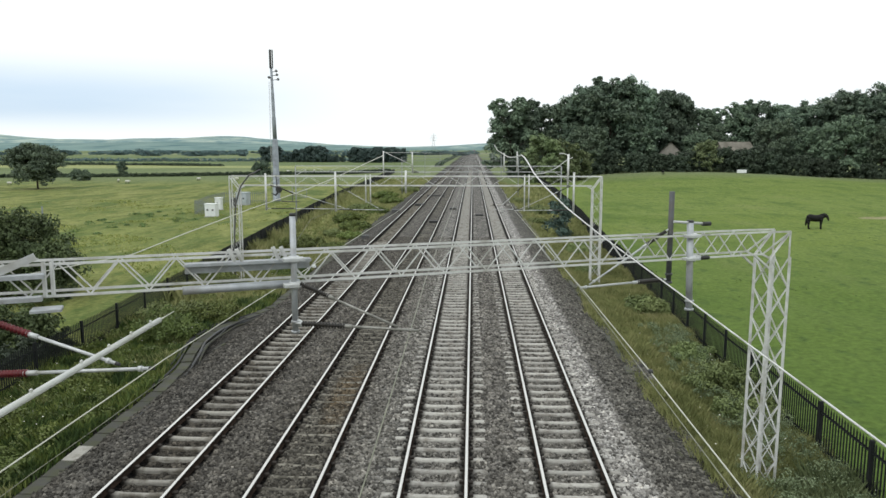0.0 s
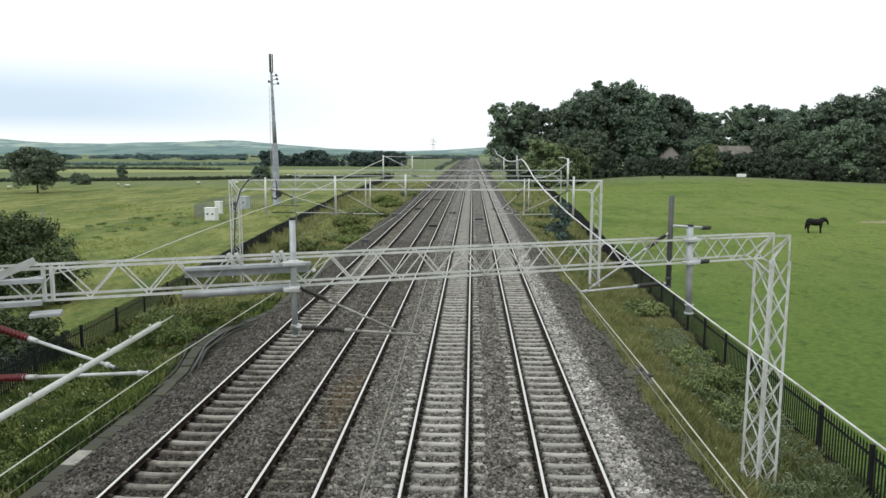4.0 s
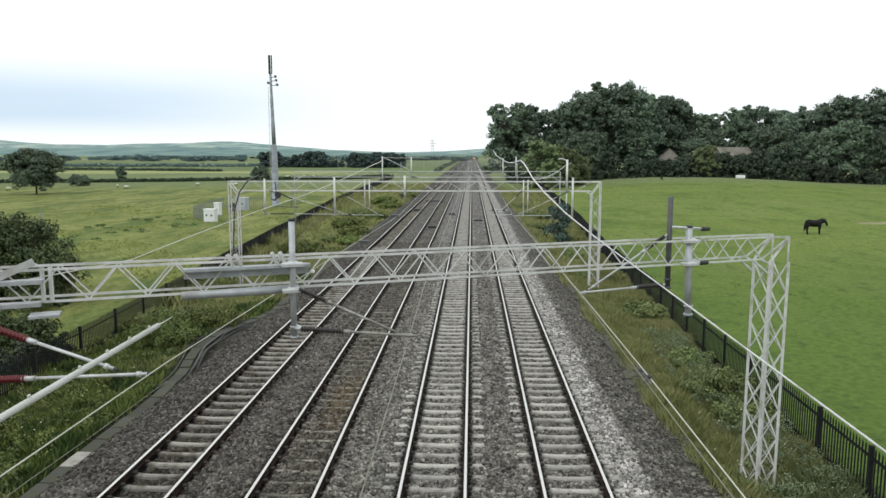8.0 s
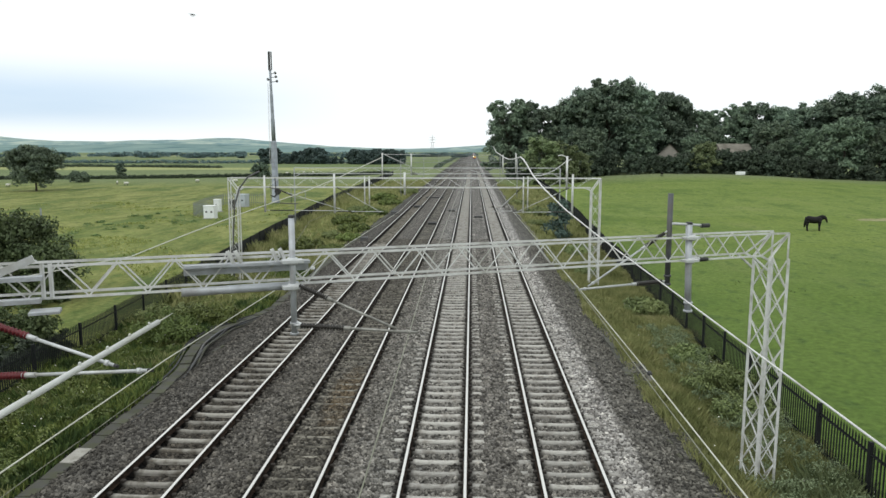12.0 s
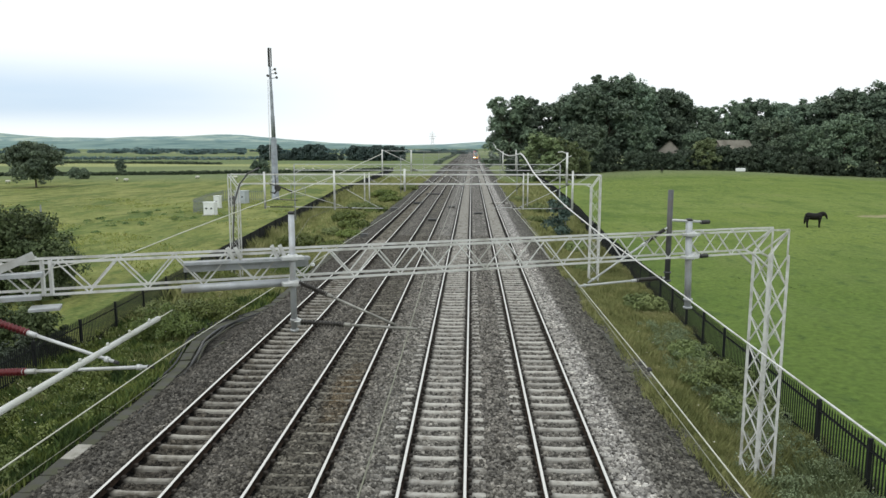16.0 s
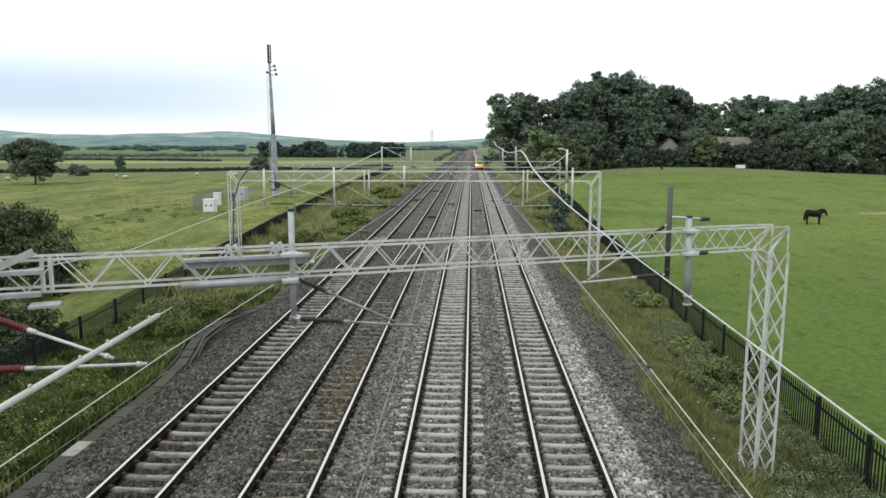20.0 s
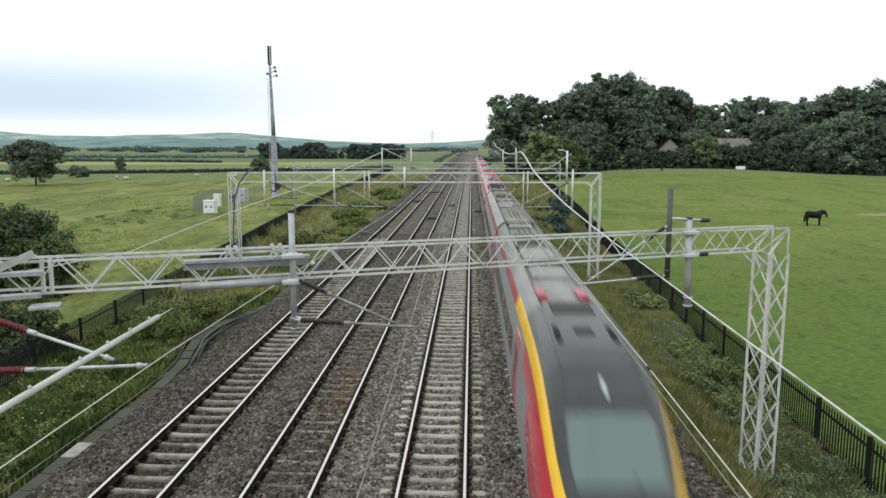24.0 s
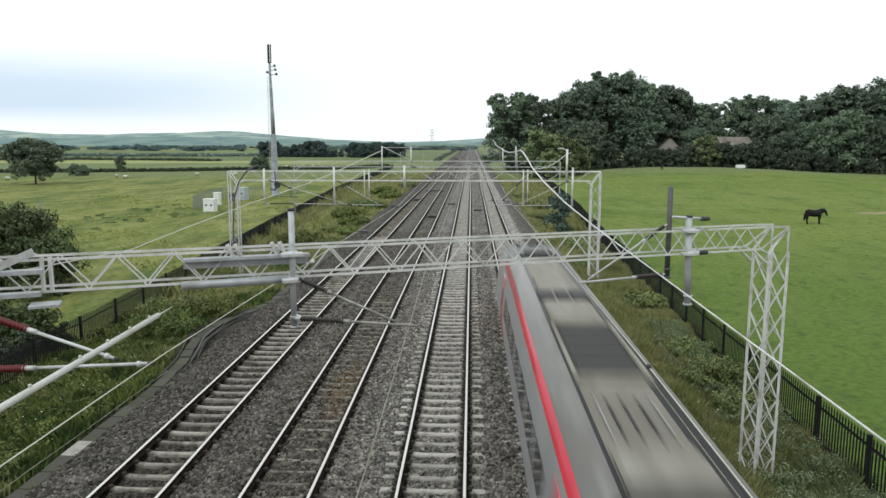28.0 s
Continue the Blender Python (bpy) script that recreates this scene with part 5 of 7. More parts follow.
def wires():
    w4 = wire("contact_wire", "pale contact wire over a track", [(2.5, -8, 4.58), (2.5, 9.88, 4.59), (2.45, 16.05, 4.58), (2.6, 45, 3.84), (2.6, 76, 4.05)], 0.009, M_WIRE)
    m = Mesher()
    m.turned((2.5, 9.82, 4.6), (2.5, 9.95, 4.6), [(0, 0.02), (0.3, 0.034), (0.7, 0.034), (1, 0.02)], 8)
    part("clamp", m, [M_DARK], w4, "small black wire clamp")
    wire("contact_wire", "thin second wire beside a contact wire", [(2.3, -8, 4.68), (2.3, 10.84, 4.72), (2.32, 16.05, 4.7), (2.5, 45, 4.2)], 0.006, M_WIRE_GREEN)
    wire("contact_wire", "pale contact wire over a track", [(-4.45, -8, 4.66), (-4.42, 9.98, 4.68), (-4.4, 14.3, 4.6), (-4.5, 45, 3.86), (-4.4, 76, 4.4)], 0.0085, M_WIRE)
    wire("contact_wire", "dull contact wire over a track", [(-1.1, -8, 4.15), (-1.1, 7, 4.28), (-1.08, 12.25, 4.5), (-1.1, 16.9, 4.62), (-1.0, 45, 4.6), (-0.9, 112, 4.3)], 0.009, M_WIRE_GREEN)
    cat4 = [(2.55, -0.35, 5.9), (2.55, 4.3, 5.88), (2.55, 9.5, 5.93), (2.55, 14.2, 5.97), (2.55, 19.6, 6.08), (2.55, 25.6, 6.33), (2.55, 30.4, 6.64), (2.55, 33.9, 7.02), (2.56, 36.4, 7.22), (2.6, 39, 7.3)]
    wire("catenary_wire", "thick pale carrying wire that climbs from the bridge", cat4, [0.008, 0.008, 0.009, 0.012, 0.018, 0.026, 0.03, 0.034, 0.036, 0.036], M_CREAM)
    wire("catenary_wire", "pale carrying wire between gantries", sagging((2.6, 39, 7.3), (3.24, 76, 7.0), 0.2) + [(3.15, 94, 7.35), (3.3, 112, 8.1)], 0.04, M_CREAM)
    cat1 = [(-7.6, 11.0, 5.6), (-7.6, 15.7, 5.33), (-7.6, 18.5, 5.44), (-7.6, 24.3, 5.62), (-7.6, 32.8, 5.8), (-7.6, 41.4, 6.12), (-7.6, 52.7, 6.64), (-7.6, 61.8, 7.05)]
    wire("catenary_wire", "pale carrying wire that climbs away from the bridge", cat1, [0.011, 0.012, 0.013, 0.015, 0.018, 0.022, 0.026, 0.03], M_WIRE)
    wire("catenary_wire", "pale carrying wire between gantries", [(-7.6, 61.8, 7.05), (-9.35, 76, 7.2), (-6.31, 112, 6.9)], 0.028, M_CREAM)
    wire("catenary_wire", "pale stay wire at a gantry", [(-9.35, 76, 7.3), (-6.4, 76.2, 5.9)], 0.03, M_CREAM)
    wire("contact_wire", "thin wire low over the cess", [(-9.8, 34, 1.2), (-10.2, 45, 3.2), (-8.55, 45.2, 3.9)], 0.012, M_WIRE_GREEN)
    # white insulated bridge tube that comes from under the bridge
    g = thing("bridge_tube", "thick white insulated tube with small clips, running from the bridge", "overhead fitting")
    a, b = Vector((-4.1, -0.35, 5.3)), Vector((-4.17, 9.27, 5.42))
    m = Mesher()
    m.tube(a, b, 0.034, 14)
    part("tube", m, [M_WHITE_TUBE], g)
    m = Mesher()
    m.turned(b, b + Vector((0.02, 0.42, 0.02)), [(0, 0.03), (0.2, 0.009), (1, 0.006)], 8)
    part("end_rod", m, [M_WIRE], g)
    for y in (5.5, 6.4, 7.3, 7.9, 8.45, 9.0):
        m = Mesher()
        c = a.lerp(b, (y + 0.35) / 9.62)
        m.box((c.x - 0.012, y - 0.018, c.z + 0.028), (c.x + 0.012, y + 0.018, c.z + 0.065), bevel=0.006)
        part("clip", m, [M_WHITE_TUBE], g)


# ---------------------------------------------------------------- the bridge that carries the camera
def bridge():
    g = thing("overbridge", "plain concrete road bridge over the line", "bridge", kind="structure")
    m = Mesher()
    m.box((-22, -8.2, 5.4), (18, -0.35, 6.35))
    part("deck", m, [M_CONCRETE], g)
    for y in (-8.2, -0.7):
        m = Mesher()
        m.box((-22, y, 6.35), (18, y + 0.35, 7.4), bevel=0.03)
        part("parapet", m, [M_CONCRETE], g)
    for x in (-14.5, 7.0):
        m = Mesher()
        m.box((x, -8.2, -1.5), (x + 1.2, -0.35, 5.4))
        part("abutment", m, [M_CONCRETE], g)


# ---------------------------------------------------------------- trees and plants
def leaf_cards(centres, radii, per, size, rng, flat=0.8):
    """Small bent leaf sprays on the shells of many clumps."""
    n = len(centres) * per
    c = np.repeat(np.asarray(centres), per, 0)
    rad = np.repeat(np.asarray(radii), per)
    d = rng.normal(size=(n, 3))
    d[:, 2] = np.abs(d[:, 2]) * 1.1 - 0.45
    d /= np.linalg.norm(d, axis=1)[:, None]
    p = c + d * (rad * (0.5 + 0.62 * rng.random(n)))[:, None] * np.array([1, 1, flat])
    nrm = d + np.array([0, 0, 0.2]) + 0.42 * rng.normal(size=(n, 3))
    nrm /= np.linalg.norm(nrm, axis=1)[:, None]
    a = np.cross(nrm, rng.normal(size=(n, 3)))
    a /= np.linalg.norm(a, axis=1)[:, None]
    b = np.cross(nrm, a)
    s = (size * (0.55 + 0.9 * rng.random(n)))[:, None]
    q = np.stack([p - a * s * 0.9, p + b * s * 0.55 + nrm * s * 0.15, p + a * s * 0.95 - nrm * s * 0.2, p - b * s * 0.5 + nrm * s * 0.1], 1)
    return q


def tree_meshes(height, spread, seed, clumps=70, per=110, size=0.5, base=0.14, leaf=None, lean=0.0):
    """A trunk with limbs, and a crown of leaf clumps with gaps."""
    rng = np.random.default_rng(seed)
    rr = random.Random(seed)
    m = Mesher()
    th = height * 0.55
    k_lim = height / 22.0
    m.turned((0, 0, -0.5), (lean * 2, 0, th), [(0, 0.75 * k_lim), (0.06, 0.5 * k_lim), (0.5, 0.36 * k_lim), (1, 0.16 * k_lim)], 9)
    centres, radii, lobes = [], [], []
    count = max(10, clumps // 5)
    for i in range(count):
        u = (i + 0.5) / count
        h = base + (0.9 - base) * (u ** 0.85)
        w = math.sin(math.pi * min(1.0, (h - base) / (1 - base) * 0.72 + 0.2)) ** 0.7
        a = i * 2.39996 + rr.uniform(-0.5, 0.5)
        big = spread * rr.uniform(0.34, 0.52) * (0.75 + 0.35 * w)
        r = max(0.0, spread * w * rr.uniform(0.75, 1.08) - big * 0.55)
        lobes.append((Vector((math.cos(a) * r + lean * h * 4, math.sin(a) * r, height * h * rr.uniform(0.97, 1.04) - big * 0.15)), big))
    # a few boughs that stand out from the crown and leave gaps
    for i in range(4):
        a, h = rr.uniform(0, 6.28), rr.uniform(0.7, 0.93)
        r = spread * rr.uniform(0.62, 0.85) * (1.25 - 0.6 * h)
        lobes.append((Vector((math.cos(a) * r, math.sin(a) * r, height * h)), spread * rr.uniform(0.15, 0.22)))
    each = 18
    per = max(24, round(per * clumps / (each * len(lobes))))
    for c, big in lobes:
        for k in range(each):
            d = Vector((rr.gauss(0, 1), rr.gauss(0, 1), rr.gauss(0.35, 0.8))).normalized()
            centres.append(tuple(c + Vector((d.x, d.y, d.z * 0.8)) * big * rr.uniform(0.25, 1.0)))
            radii.append(big * rr.uniform(0.26, 0.42))
        s = Vector((0, 0, min(th * 0.95, max(height * 0.15, c.z * 0.6))))
        m.tube(s, s.lerp(c, 0.95), 0.13 * k_lim, 6, r1=0.04 * k_lim)
    crown = quads_mesh("crown", leaf_cards(centres, radii, per, size, rng), [leaf or M_LEAF])
    return m.mesh("trunk", [M_BARK]), crown


def tree(name, label, meshes, at, group="", crown_label=""):
    t = thing(name, label, "tree", group, at=at)
    part("trunk", meshes[0], None, t)
    part("crown", meshes[1], None, t, crown_label)
    return t


def woods():
    kinds = [tree_meshes(26, 8.5, 11, 95, 190, 0.42), tree_meshes(24, 7.5, 12, 85, 190, 0.42), tree_meshes(28, 9.5, 13, 105, 190, 0.45),
             tree_meshes(22, 7.0, 14, 80, 190, 0.4, base=0.06, leaf=M_LEAF_MID), tree_meshes(20, 8.0, 15, 80, 190, 0.4, base=0.05, leaf=M_LEAF_MID)]
    pale = tree_meshes(12, 5.5, 16, 70, 110, 0.38, base=0.05, leaf=M_LEAF_PALE)
    # the dark leaf colour also paints the shadow along the pasture's edge
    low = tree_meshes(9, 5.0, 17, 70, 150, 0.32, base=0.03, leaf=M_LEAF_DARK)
    first = {}

    def place(kind, x, y, h, a, label, ms):
        z = float(land(x, y)) - 0.2
        if h > 10:
            h += 1.7 * min(1.0, max(0.0, (x - 72) / 40))
        s = h / {0: 26, 1: 24, 2: 28, 3: 22, 4: 20, 5: 12, 6: 9}[kind]
        m = pose(x, y, z, 0, 0, a)
        if kind not in first:
            t = tree("broadleaf_tree", label, ms, m, "trees of the wood beyond the pasture")
            first[kind] = t
        else:
            t = copy_thing(first[kind], m)
            tagged(t, label)
        t.scale = (s * random.Random(x).uniform(0.92, 1.1), s, s)
        return t
    big = "tall dark green broadleaf tree in full summer leaf"
    # (x, y, height, kind): from the line towards the right-hand edge
    rows = [(11.4, 222, 25.0, 3), (16.0, 226, 24.0, 1), (22.5, 236, 23.4, 0), (29, 232, 23.9, 4), (35, 228, 27.2, 2), (42, 226, 29.6, 0), (48.5, 228, 28.6, 2), (41, 245, 28.4, 1),
            (55, 236, 23.4, 1), (61, 240, 26.4, 0), (66, 243, 25.4, 2), (73, 244, 20.9, 4), (79, 246, 19.9, 1), (85, 238, 22.2, 3), (90, 236, 22.6, 0), (96, 232, 20.4, 2),
            (101, 238, 20.7, 1), (107, 232, 22.9, 0), (112, 226, 24.4, 2), (118, 226, 23.7, 0), (124, 222, 25.9, 2), (131, 220, 26.1, 1), (138, 216, 26.1, 0), (146, 214, 26.2, 2), (155, 212, 26.4, 1),
            (34, 214, 15, 4), (50, 221, 14, 3), (68, 226, 12, 4), (75, 231, 15, 3), (88, 218, 16, 4), (97, 214, 14, 3), (106, 212, 17, 4), (114, 208, 14, 3), (122, 206, 18, 4), (132, 204, 17, 3), (142, 200, 18, 4), (152, 200, 20, 3)]
    for x, y, h, k in rows:
        place(k, x, y, h, (x * 37) % 360, big if h > 20 else "dark green smaller tree at the edge of the wood", kinds[k])
    for x, y, h in ((18.0, 182, 12.3), (22.6, 186, 11.0), (66.5, 212, 9.5), (27.5, 190, 8.0)):
        place(5, x, y, h, x * 11 % 360, "yellow-green small tree in front of the wood", pale)
    lows = [(28 + 6.2 * i, 210 - 0.17 * max(0, i - 6) * 6 + (i * 7 % 5), 4.2 + (i * 13 % 7) * 0.45) for i in range(21)] + [(15, 195, 5), (12.5, 212, 6), (22, 205, 6), (57.0, 213, 5.2), (61.5, 212.5, 6.2), (72.5, 213, 7.2), (78, 213, 6.6), (83, 213, 8.2)]
    for x, y, h in lows:
        place(6, x, y, h, x * 29 % 360, "dark green hedge shrub along the pasture's edge", low)


def left_trees():
    k = tree_meshes(9.6, 5.2, 31, 120, 200, 0.24, base=0.22, leaf=M_LEAF_MID)
    tree("broadleaf_tree", "wide dark green field tree with a short bare trunk", k, pose(-93.7, 152.6, float(land(-93.7, 152.6))))
    low = tree_meshes(2.7, 2.9, 40, 50, 110, 0.2, base=0.02, leaf=M_LEAF_MID)
    tree("round_bush", "low spreading thorn bush beside the field tree", low, pose(-106.0, 192, float(land(-106, 192))))
    b1 = tree_meshes(4.4, 3.0, 32, 60, 90, 0.22, base=0.05)
    tree("round_bush", "dark round hawthorn bush in the meadow hedge", b1, pose(-64, 218, float(land(-64, 218))))
    t = tree("round_bush", "small dark upright bush in the meadow", tree_meshes(4.3, 1.7, 33, 40, 90, 0.2, base=0.05), pose(-116, 236, float(land(-116, 236))))
    nb = tree_meshes(5.4, 3.3, 34, 130, 240, 0.11, base=0.03, leaf=M_THORN)
    tree("overgrown_bush", "large dark green bush behind the fence", nb, pose(-27.7, 41.0, -1.3))
    nb2 = tree_meshes(2.4, 1.9, 35, 70, 200, 0.08, base=0.03, leaf=M_THORN)
    tree("overgrown_bush", "dark leafy bush behind the fence", nb2, pose(-20.0, 27.5, -0.95))
    tree("overgrown_bush", "low dark thorn bush behind the fence", tree_meshes(3.5, 2.5, 41, 85, 200, 0.1, base=0.02, leaf=M_THORN), pose(-24.9, 40.0, -1.1))
    tree("overgrown_bush", "low dark thorn bush pressing against the fence", tree_meshes(2.0, 1.7, 42, 70, 200, 0.08, base=0.02, leaf=M_THORN), pose(-18.6, 28.6, -1.1))
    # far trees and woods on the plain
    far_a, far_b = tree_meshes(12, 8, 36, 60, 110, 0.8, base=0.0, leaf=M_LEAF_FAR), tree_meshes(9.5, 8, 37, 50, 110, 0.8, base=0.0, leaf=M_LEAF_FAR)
    near_a, near_b = tree_meshes(11, 4.2, 38, 60, 110, 0.5, base=0.0, leaf=M_LEAF_WOOD), tree_meshes(9, 4.6, 39, 60, 110, 0.5, base=0.0, leaf=M_LEAF_WOOD)
    rng = random.Random(8)
    made = {}

    def stand(kind, meshes, label, x, y, s, wide, flat, a):
        m = pose(x, y, -1.4, 0, 0, a)
        if kind in made:
            t = copy_thing(made[kind], m)
        else:
            t = made[kind] = tree("distant_tree", label, meshes, m, "trees on the plain")
        t.scale = (s * wide, s, s * flat)
    dark, hazy = "dark green tree in a copse on the plain", "small hazy tree far off on the plain"
    # copses at the end of the meadow: from x, to x, share of the height
    for x0, x1, n, lo, hi in ((-128, -119, 4, 0.9, 1.02), (-118, -110, 4, 0.4, 0.55), (-109, -99, 5, 0.6, 0.85), (-101, -91, 6, 0.85, 1.05), (-90, -80, 5, 0.4, 0.6), (-72.5, -42.5, 17, 0.78, 0.95)):
        for i in range(n):
            k = i % 2
            stand("near" + "ab"[k], (near_a, near_b)[k], dark, x0 + (x1 - x0) * (i + 0.5) / n + rng.uniform(-0.8, 0.8), 440 + rng.uniform(-7, 9), rng.uniform(lo, hi) * (1.0, 1.15)[k], 1.0, 1.0, i * 83 % 360)
    for i in range(90):
        k = i % 2
        s = rng.uniform(0.4, 0.85)
        stand("far" + "ab"[k], (far_a, far_b)[k], hazy, -560 + 6.2 * i + rng.uniform(-8, 8), 760 + rng.uniform(-60, 460), s, 1.6, 0.62, i * 47 % 360)


def hedge(label, pts, h, w, seed, size=0.16, dens=60, leaf=None):
    rng = np.random.default_rng(seed)
    cs, rs = [], []
    for x, y, a in along(pts, w * 0.55):
        if y > 300 and float(wavy(x, y, 0.11, seed + 3.0)) > 0.55:
            continue
        hh = h * rng.uniform(0.7, 1.15) * (1.0 if y < 300 else 0.5 + 0.8 * abs(float(wavy(x, y, 0.05, seed))))
        for k in range(2):
            cs.append((x + rng.normal() * w * 0.15, y + rng.normal() * w * 0.15, float(land(x, y)) + hh * (0.25 + 0.4 * k)))
            rs.append(w * rng.uniform(0.4, 0.6))
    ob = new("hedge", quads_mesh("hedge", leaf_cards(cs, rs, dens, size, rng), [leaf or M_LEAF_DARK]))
    tagged(ob, label, "hedge", kind="stuff")


def hedges():
    hedge("low dark hedge across the meadow", [(-190, 196), (-150, 203), (-90, 218), (-40, 240), (-30, 262)], 1.05, 1.3, 51, 0.2, 90, M_HEDGE)
    hedge("dark shaded hedge close behind the fence", [(-17.3, 12.0), (-17.5, 20.0), (-17.9, 29.0)], 1.5, 0.9, 58, 0.07, 150)
    hedge("dark field hedge far off", [(-330, 330), (-160, 350), (-120, 345)], 1.6, 1.8, 52, 0.3, 40)
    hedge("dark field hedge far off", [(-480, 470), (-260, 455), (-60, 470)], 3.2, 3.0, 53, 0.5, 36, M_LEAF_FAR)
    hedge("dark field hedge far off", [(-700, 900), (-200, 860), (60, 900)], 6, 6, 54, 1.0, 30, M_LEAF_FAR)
    hedge("bushes beside the far track", [(11, 330), (14, 460), (18, 700)], 3.2, 3, 55, 0.5, 30, M_LEAF)
    hedge("bushes beside the far track", [(-16, 330), (-17, 420), (-16, 700)], 1.6, 2.2, 56, 0.4, 30, M_LEAF)
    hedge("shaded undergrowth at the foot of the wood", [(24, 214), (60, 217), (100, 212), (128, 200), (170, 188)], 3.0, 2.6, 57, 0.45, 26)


def blades(name, label, count, xr, yr, height, width, mat, seed, accept=None, lift=0.0, power=1.0, category="grass"):
    """Bent grass blades: two stacked polygons each, denser where the camera is nearer."""
    rng = np.random.default_rng(seed)
    u = rng.random(count) ** power
    y = yr[0] + (yr[1] - yr[0]) * u
    x = xr[0] + (xr[1] - xr[0]) * rng.random(count)
    if accept is not None:
        k = accept(x, y, rng.random(count))
        x, y = x[k], y[k]
    n = len(x)
    z = np.maximum(land(x, y), np.where((x > -11) & (x < 5.6), bed_z(x, y), -9)) + lift
    patch = 0.65 + 0.5 * wavy(x, y, 1.3, seed) + 0.25 * wavy(x, y, 3.7, seed + 2)
    h = height * (0.45 + 0.8 * rng.random(n)) * np.clip(patch, 0.35, 1.35)
    w = width * (0.6 + 0.8 * rng.random(n)) * (1 + (y - yr[0]) / 45.0)
    a = rng.random(n) * 6.283
    lean = h * (0.15 + 0.5 * rng.random(n))
    b = rng.random(n) * 6.283
    ax, ay = np.cos(a) * w / 2, np.sin(a) * w / 2
    lx, ly = np.cos(b) * lean, np.sin(b) * lean
    p = np.zeros((n, 4, 3), dtype=np.float32)
    p[:, 0] = np.stack([x - ax, y - ay, z], -1)
    p[:, 1] = np.stack([x + ax, y + ay, z], -1)
    p[:, 2] = np.stack([x + ax * 0.7 + lx * 0.45, y + ay * 0.7 + ly * 0.45, z + h * 0.62], -1)
    p[:, 3] = np.stack([x + lx, y + ly, z + h], -1)
    ob = new(name, quads_mesh(name, p, [mat]))
    return tagged(ob, label, category, kind="stuff")


def fence_x(line, y):
    return np.interp(y, [p[1] for p in line], [p[0] for p in line])


def undergrowth():
    def verge_r(x, y, r):
        return (x > 5.8 + 0.25 * wavy(0, y, 0.8) + 0.5 * r) & (x < fence_x(FENCE_R, y) + 0.2)

    def verge_l(x, y, r):
        return (x < np.interp(y, [p[1] for p in TROUGH], [p[0] for p in TROUGH]) - 0.3 - 0.35 * r) & (x > fence_x(FENCE_L, y) - 0.3)
    blades("verge_grass", "tall yellow-green seeding grass on the verge", 230000, (4.9, 11.0), (12, 60), 0.45, 0.016, M_GRASS, 61, verge_r, power=1.5)
    blades("verge_grass", "tall yellow-green seeding grass on the verge", 50000, (4.9, 16.0), (50, 170), 0.6, 0.06, M_GRASS, 62, verge_r, power=1.4)
    blades("verge_weeds", "green weeds and nettles on the verge", 80000, (5.4, 11.0), (11, 45), 0.5, 0.022, M_WEED_SOFT, 63, lambda x, y, r: verge_r(x, y, r) & (wavy(x, y, 0.55, 2) + 0.25 * (x - 8) - 0.05 * (y - 18) > 0.2), power=1.4, category="weeds")
    blades("verge_grass", "tall yellow-green seeding grass on the verge", 80000, (-20, -10.2), (11, 60), 0.42, 0.032, M_GRASS, 64, lambda x, y, r: verge_l(x, y, r) & (wavy(x, y, 0.55, 1) - 0.05 * (y - 22) < 0.0), power=1.4)
    blades("verge_weeds", "green weeds and nettles on the verge", 150000, (-18, -10.2), (11, 60), 0.55, 0.045, M_WEED, 65, lambda x, y, r: verge_l(x, y, r) & (wavy(x, y, 0.4, 1) - 0.04 * (y - 30) > -0.45), power=1.4, category="weeds")
    blades("verge_grass", "tall yellow-green seeding grass on the verge", 50000, (-30, -9.8), (50, 200), 0.42, 0.07, M_GRASS, 66, verge_l, power=1.4)
    blades("meadow_grass", "rough yellowish meadow tufts", 60000, (-70, -16), (20, 120), 0.2, 0.09, M_MEADOW, 67, lambda x, y, r: (x < fence_x(FENCE_L, y) - 0.4) & (x > -0.66 * y - 8) & (wavy(x, y, 0.3, 3) + 0.5 * wavy(x, y, 0.9, 5) + 0.4 * r > 0.45), power=1.5)
    def foot_l(x, y, r):
        return (np.abs(x - fence_x(FENCE_L, y) - 0.9) < 0.75) & (wavy(x, y, 0.5, 4) + r > 0.1)
    blades("fence_weeds", "rank grass and weeds along the foot of the fence", 80000, (-28, -15), (33, 150), 1.15, 0.026, M_GRASS, 68, foot_l, power=1.3, category="weeds")
    blades("pasture_tufts", "dark uneaten tufts in the grazed pasture", 16000, (10.5, 60), (14, 100), 0.09, 0.06, M_WEED, 70, lambda x, y, r: (x > fence_x(FENCE_R, y) + 0.6) & (wavy(x, y, 1.5, 9) + 0.7 * wavy(x, y, 0.33, 5) > 0.98), power=1.2)
    rng = np.random.default_rng(71)
    # bramble and hawthorn clumps on the verges
    cs, rs = [], []
    for _ in range(330):
        y = 12 + 34 * rng.random() ** 1.5
        x0 = float(np.interp(y, [p[1] for p in TROUGH], [p[0] for p in TROUGH])) - 0.6
        x = x0 - (x0 - float(fence_x(FENCE_L, y))) * rng.random()
        cs.append((x, y, float(land(x, y)) + 0.12 + 0.4 * rng.random()))
        rs.append(0.12 + 0.24 * rng.random())
    ob = new("leafy_weeds", quads_mesh("leafy_weeds", leaf_cards(cs, rs, 70, 0.045, rng), [M_BUSH]))
    tagged(ob, "low leafy green weeds and nettles on the verge", "weeds", kind="stuff")
    cs, rs = [], []
    for _ in range(430):
        y = 11.5 + 22 * rng.random() ** 1.3
        x = 9.5 - 2.6 * rng.random() ** 1.6 * (1.0 if y < 19 else 0.7)
        cs.append((x, y, float(land(x, y)) + 0.05 + 0.6 * rng.random()))
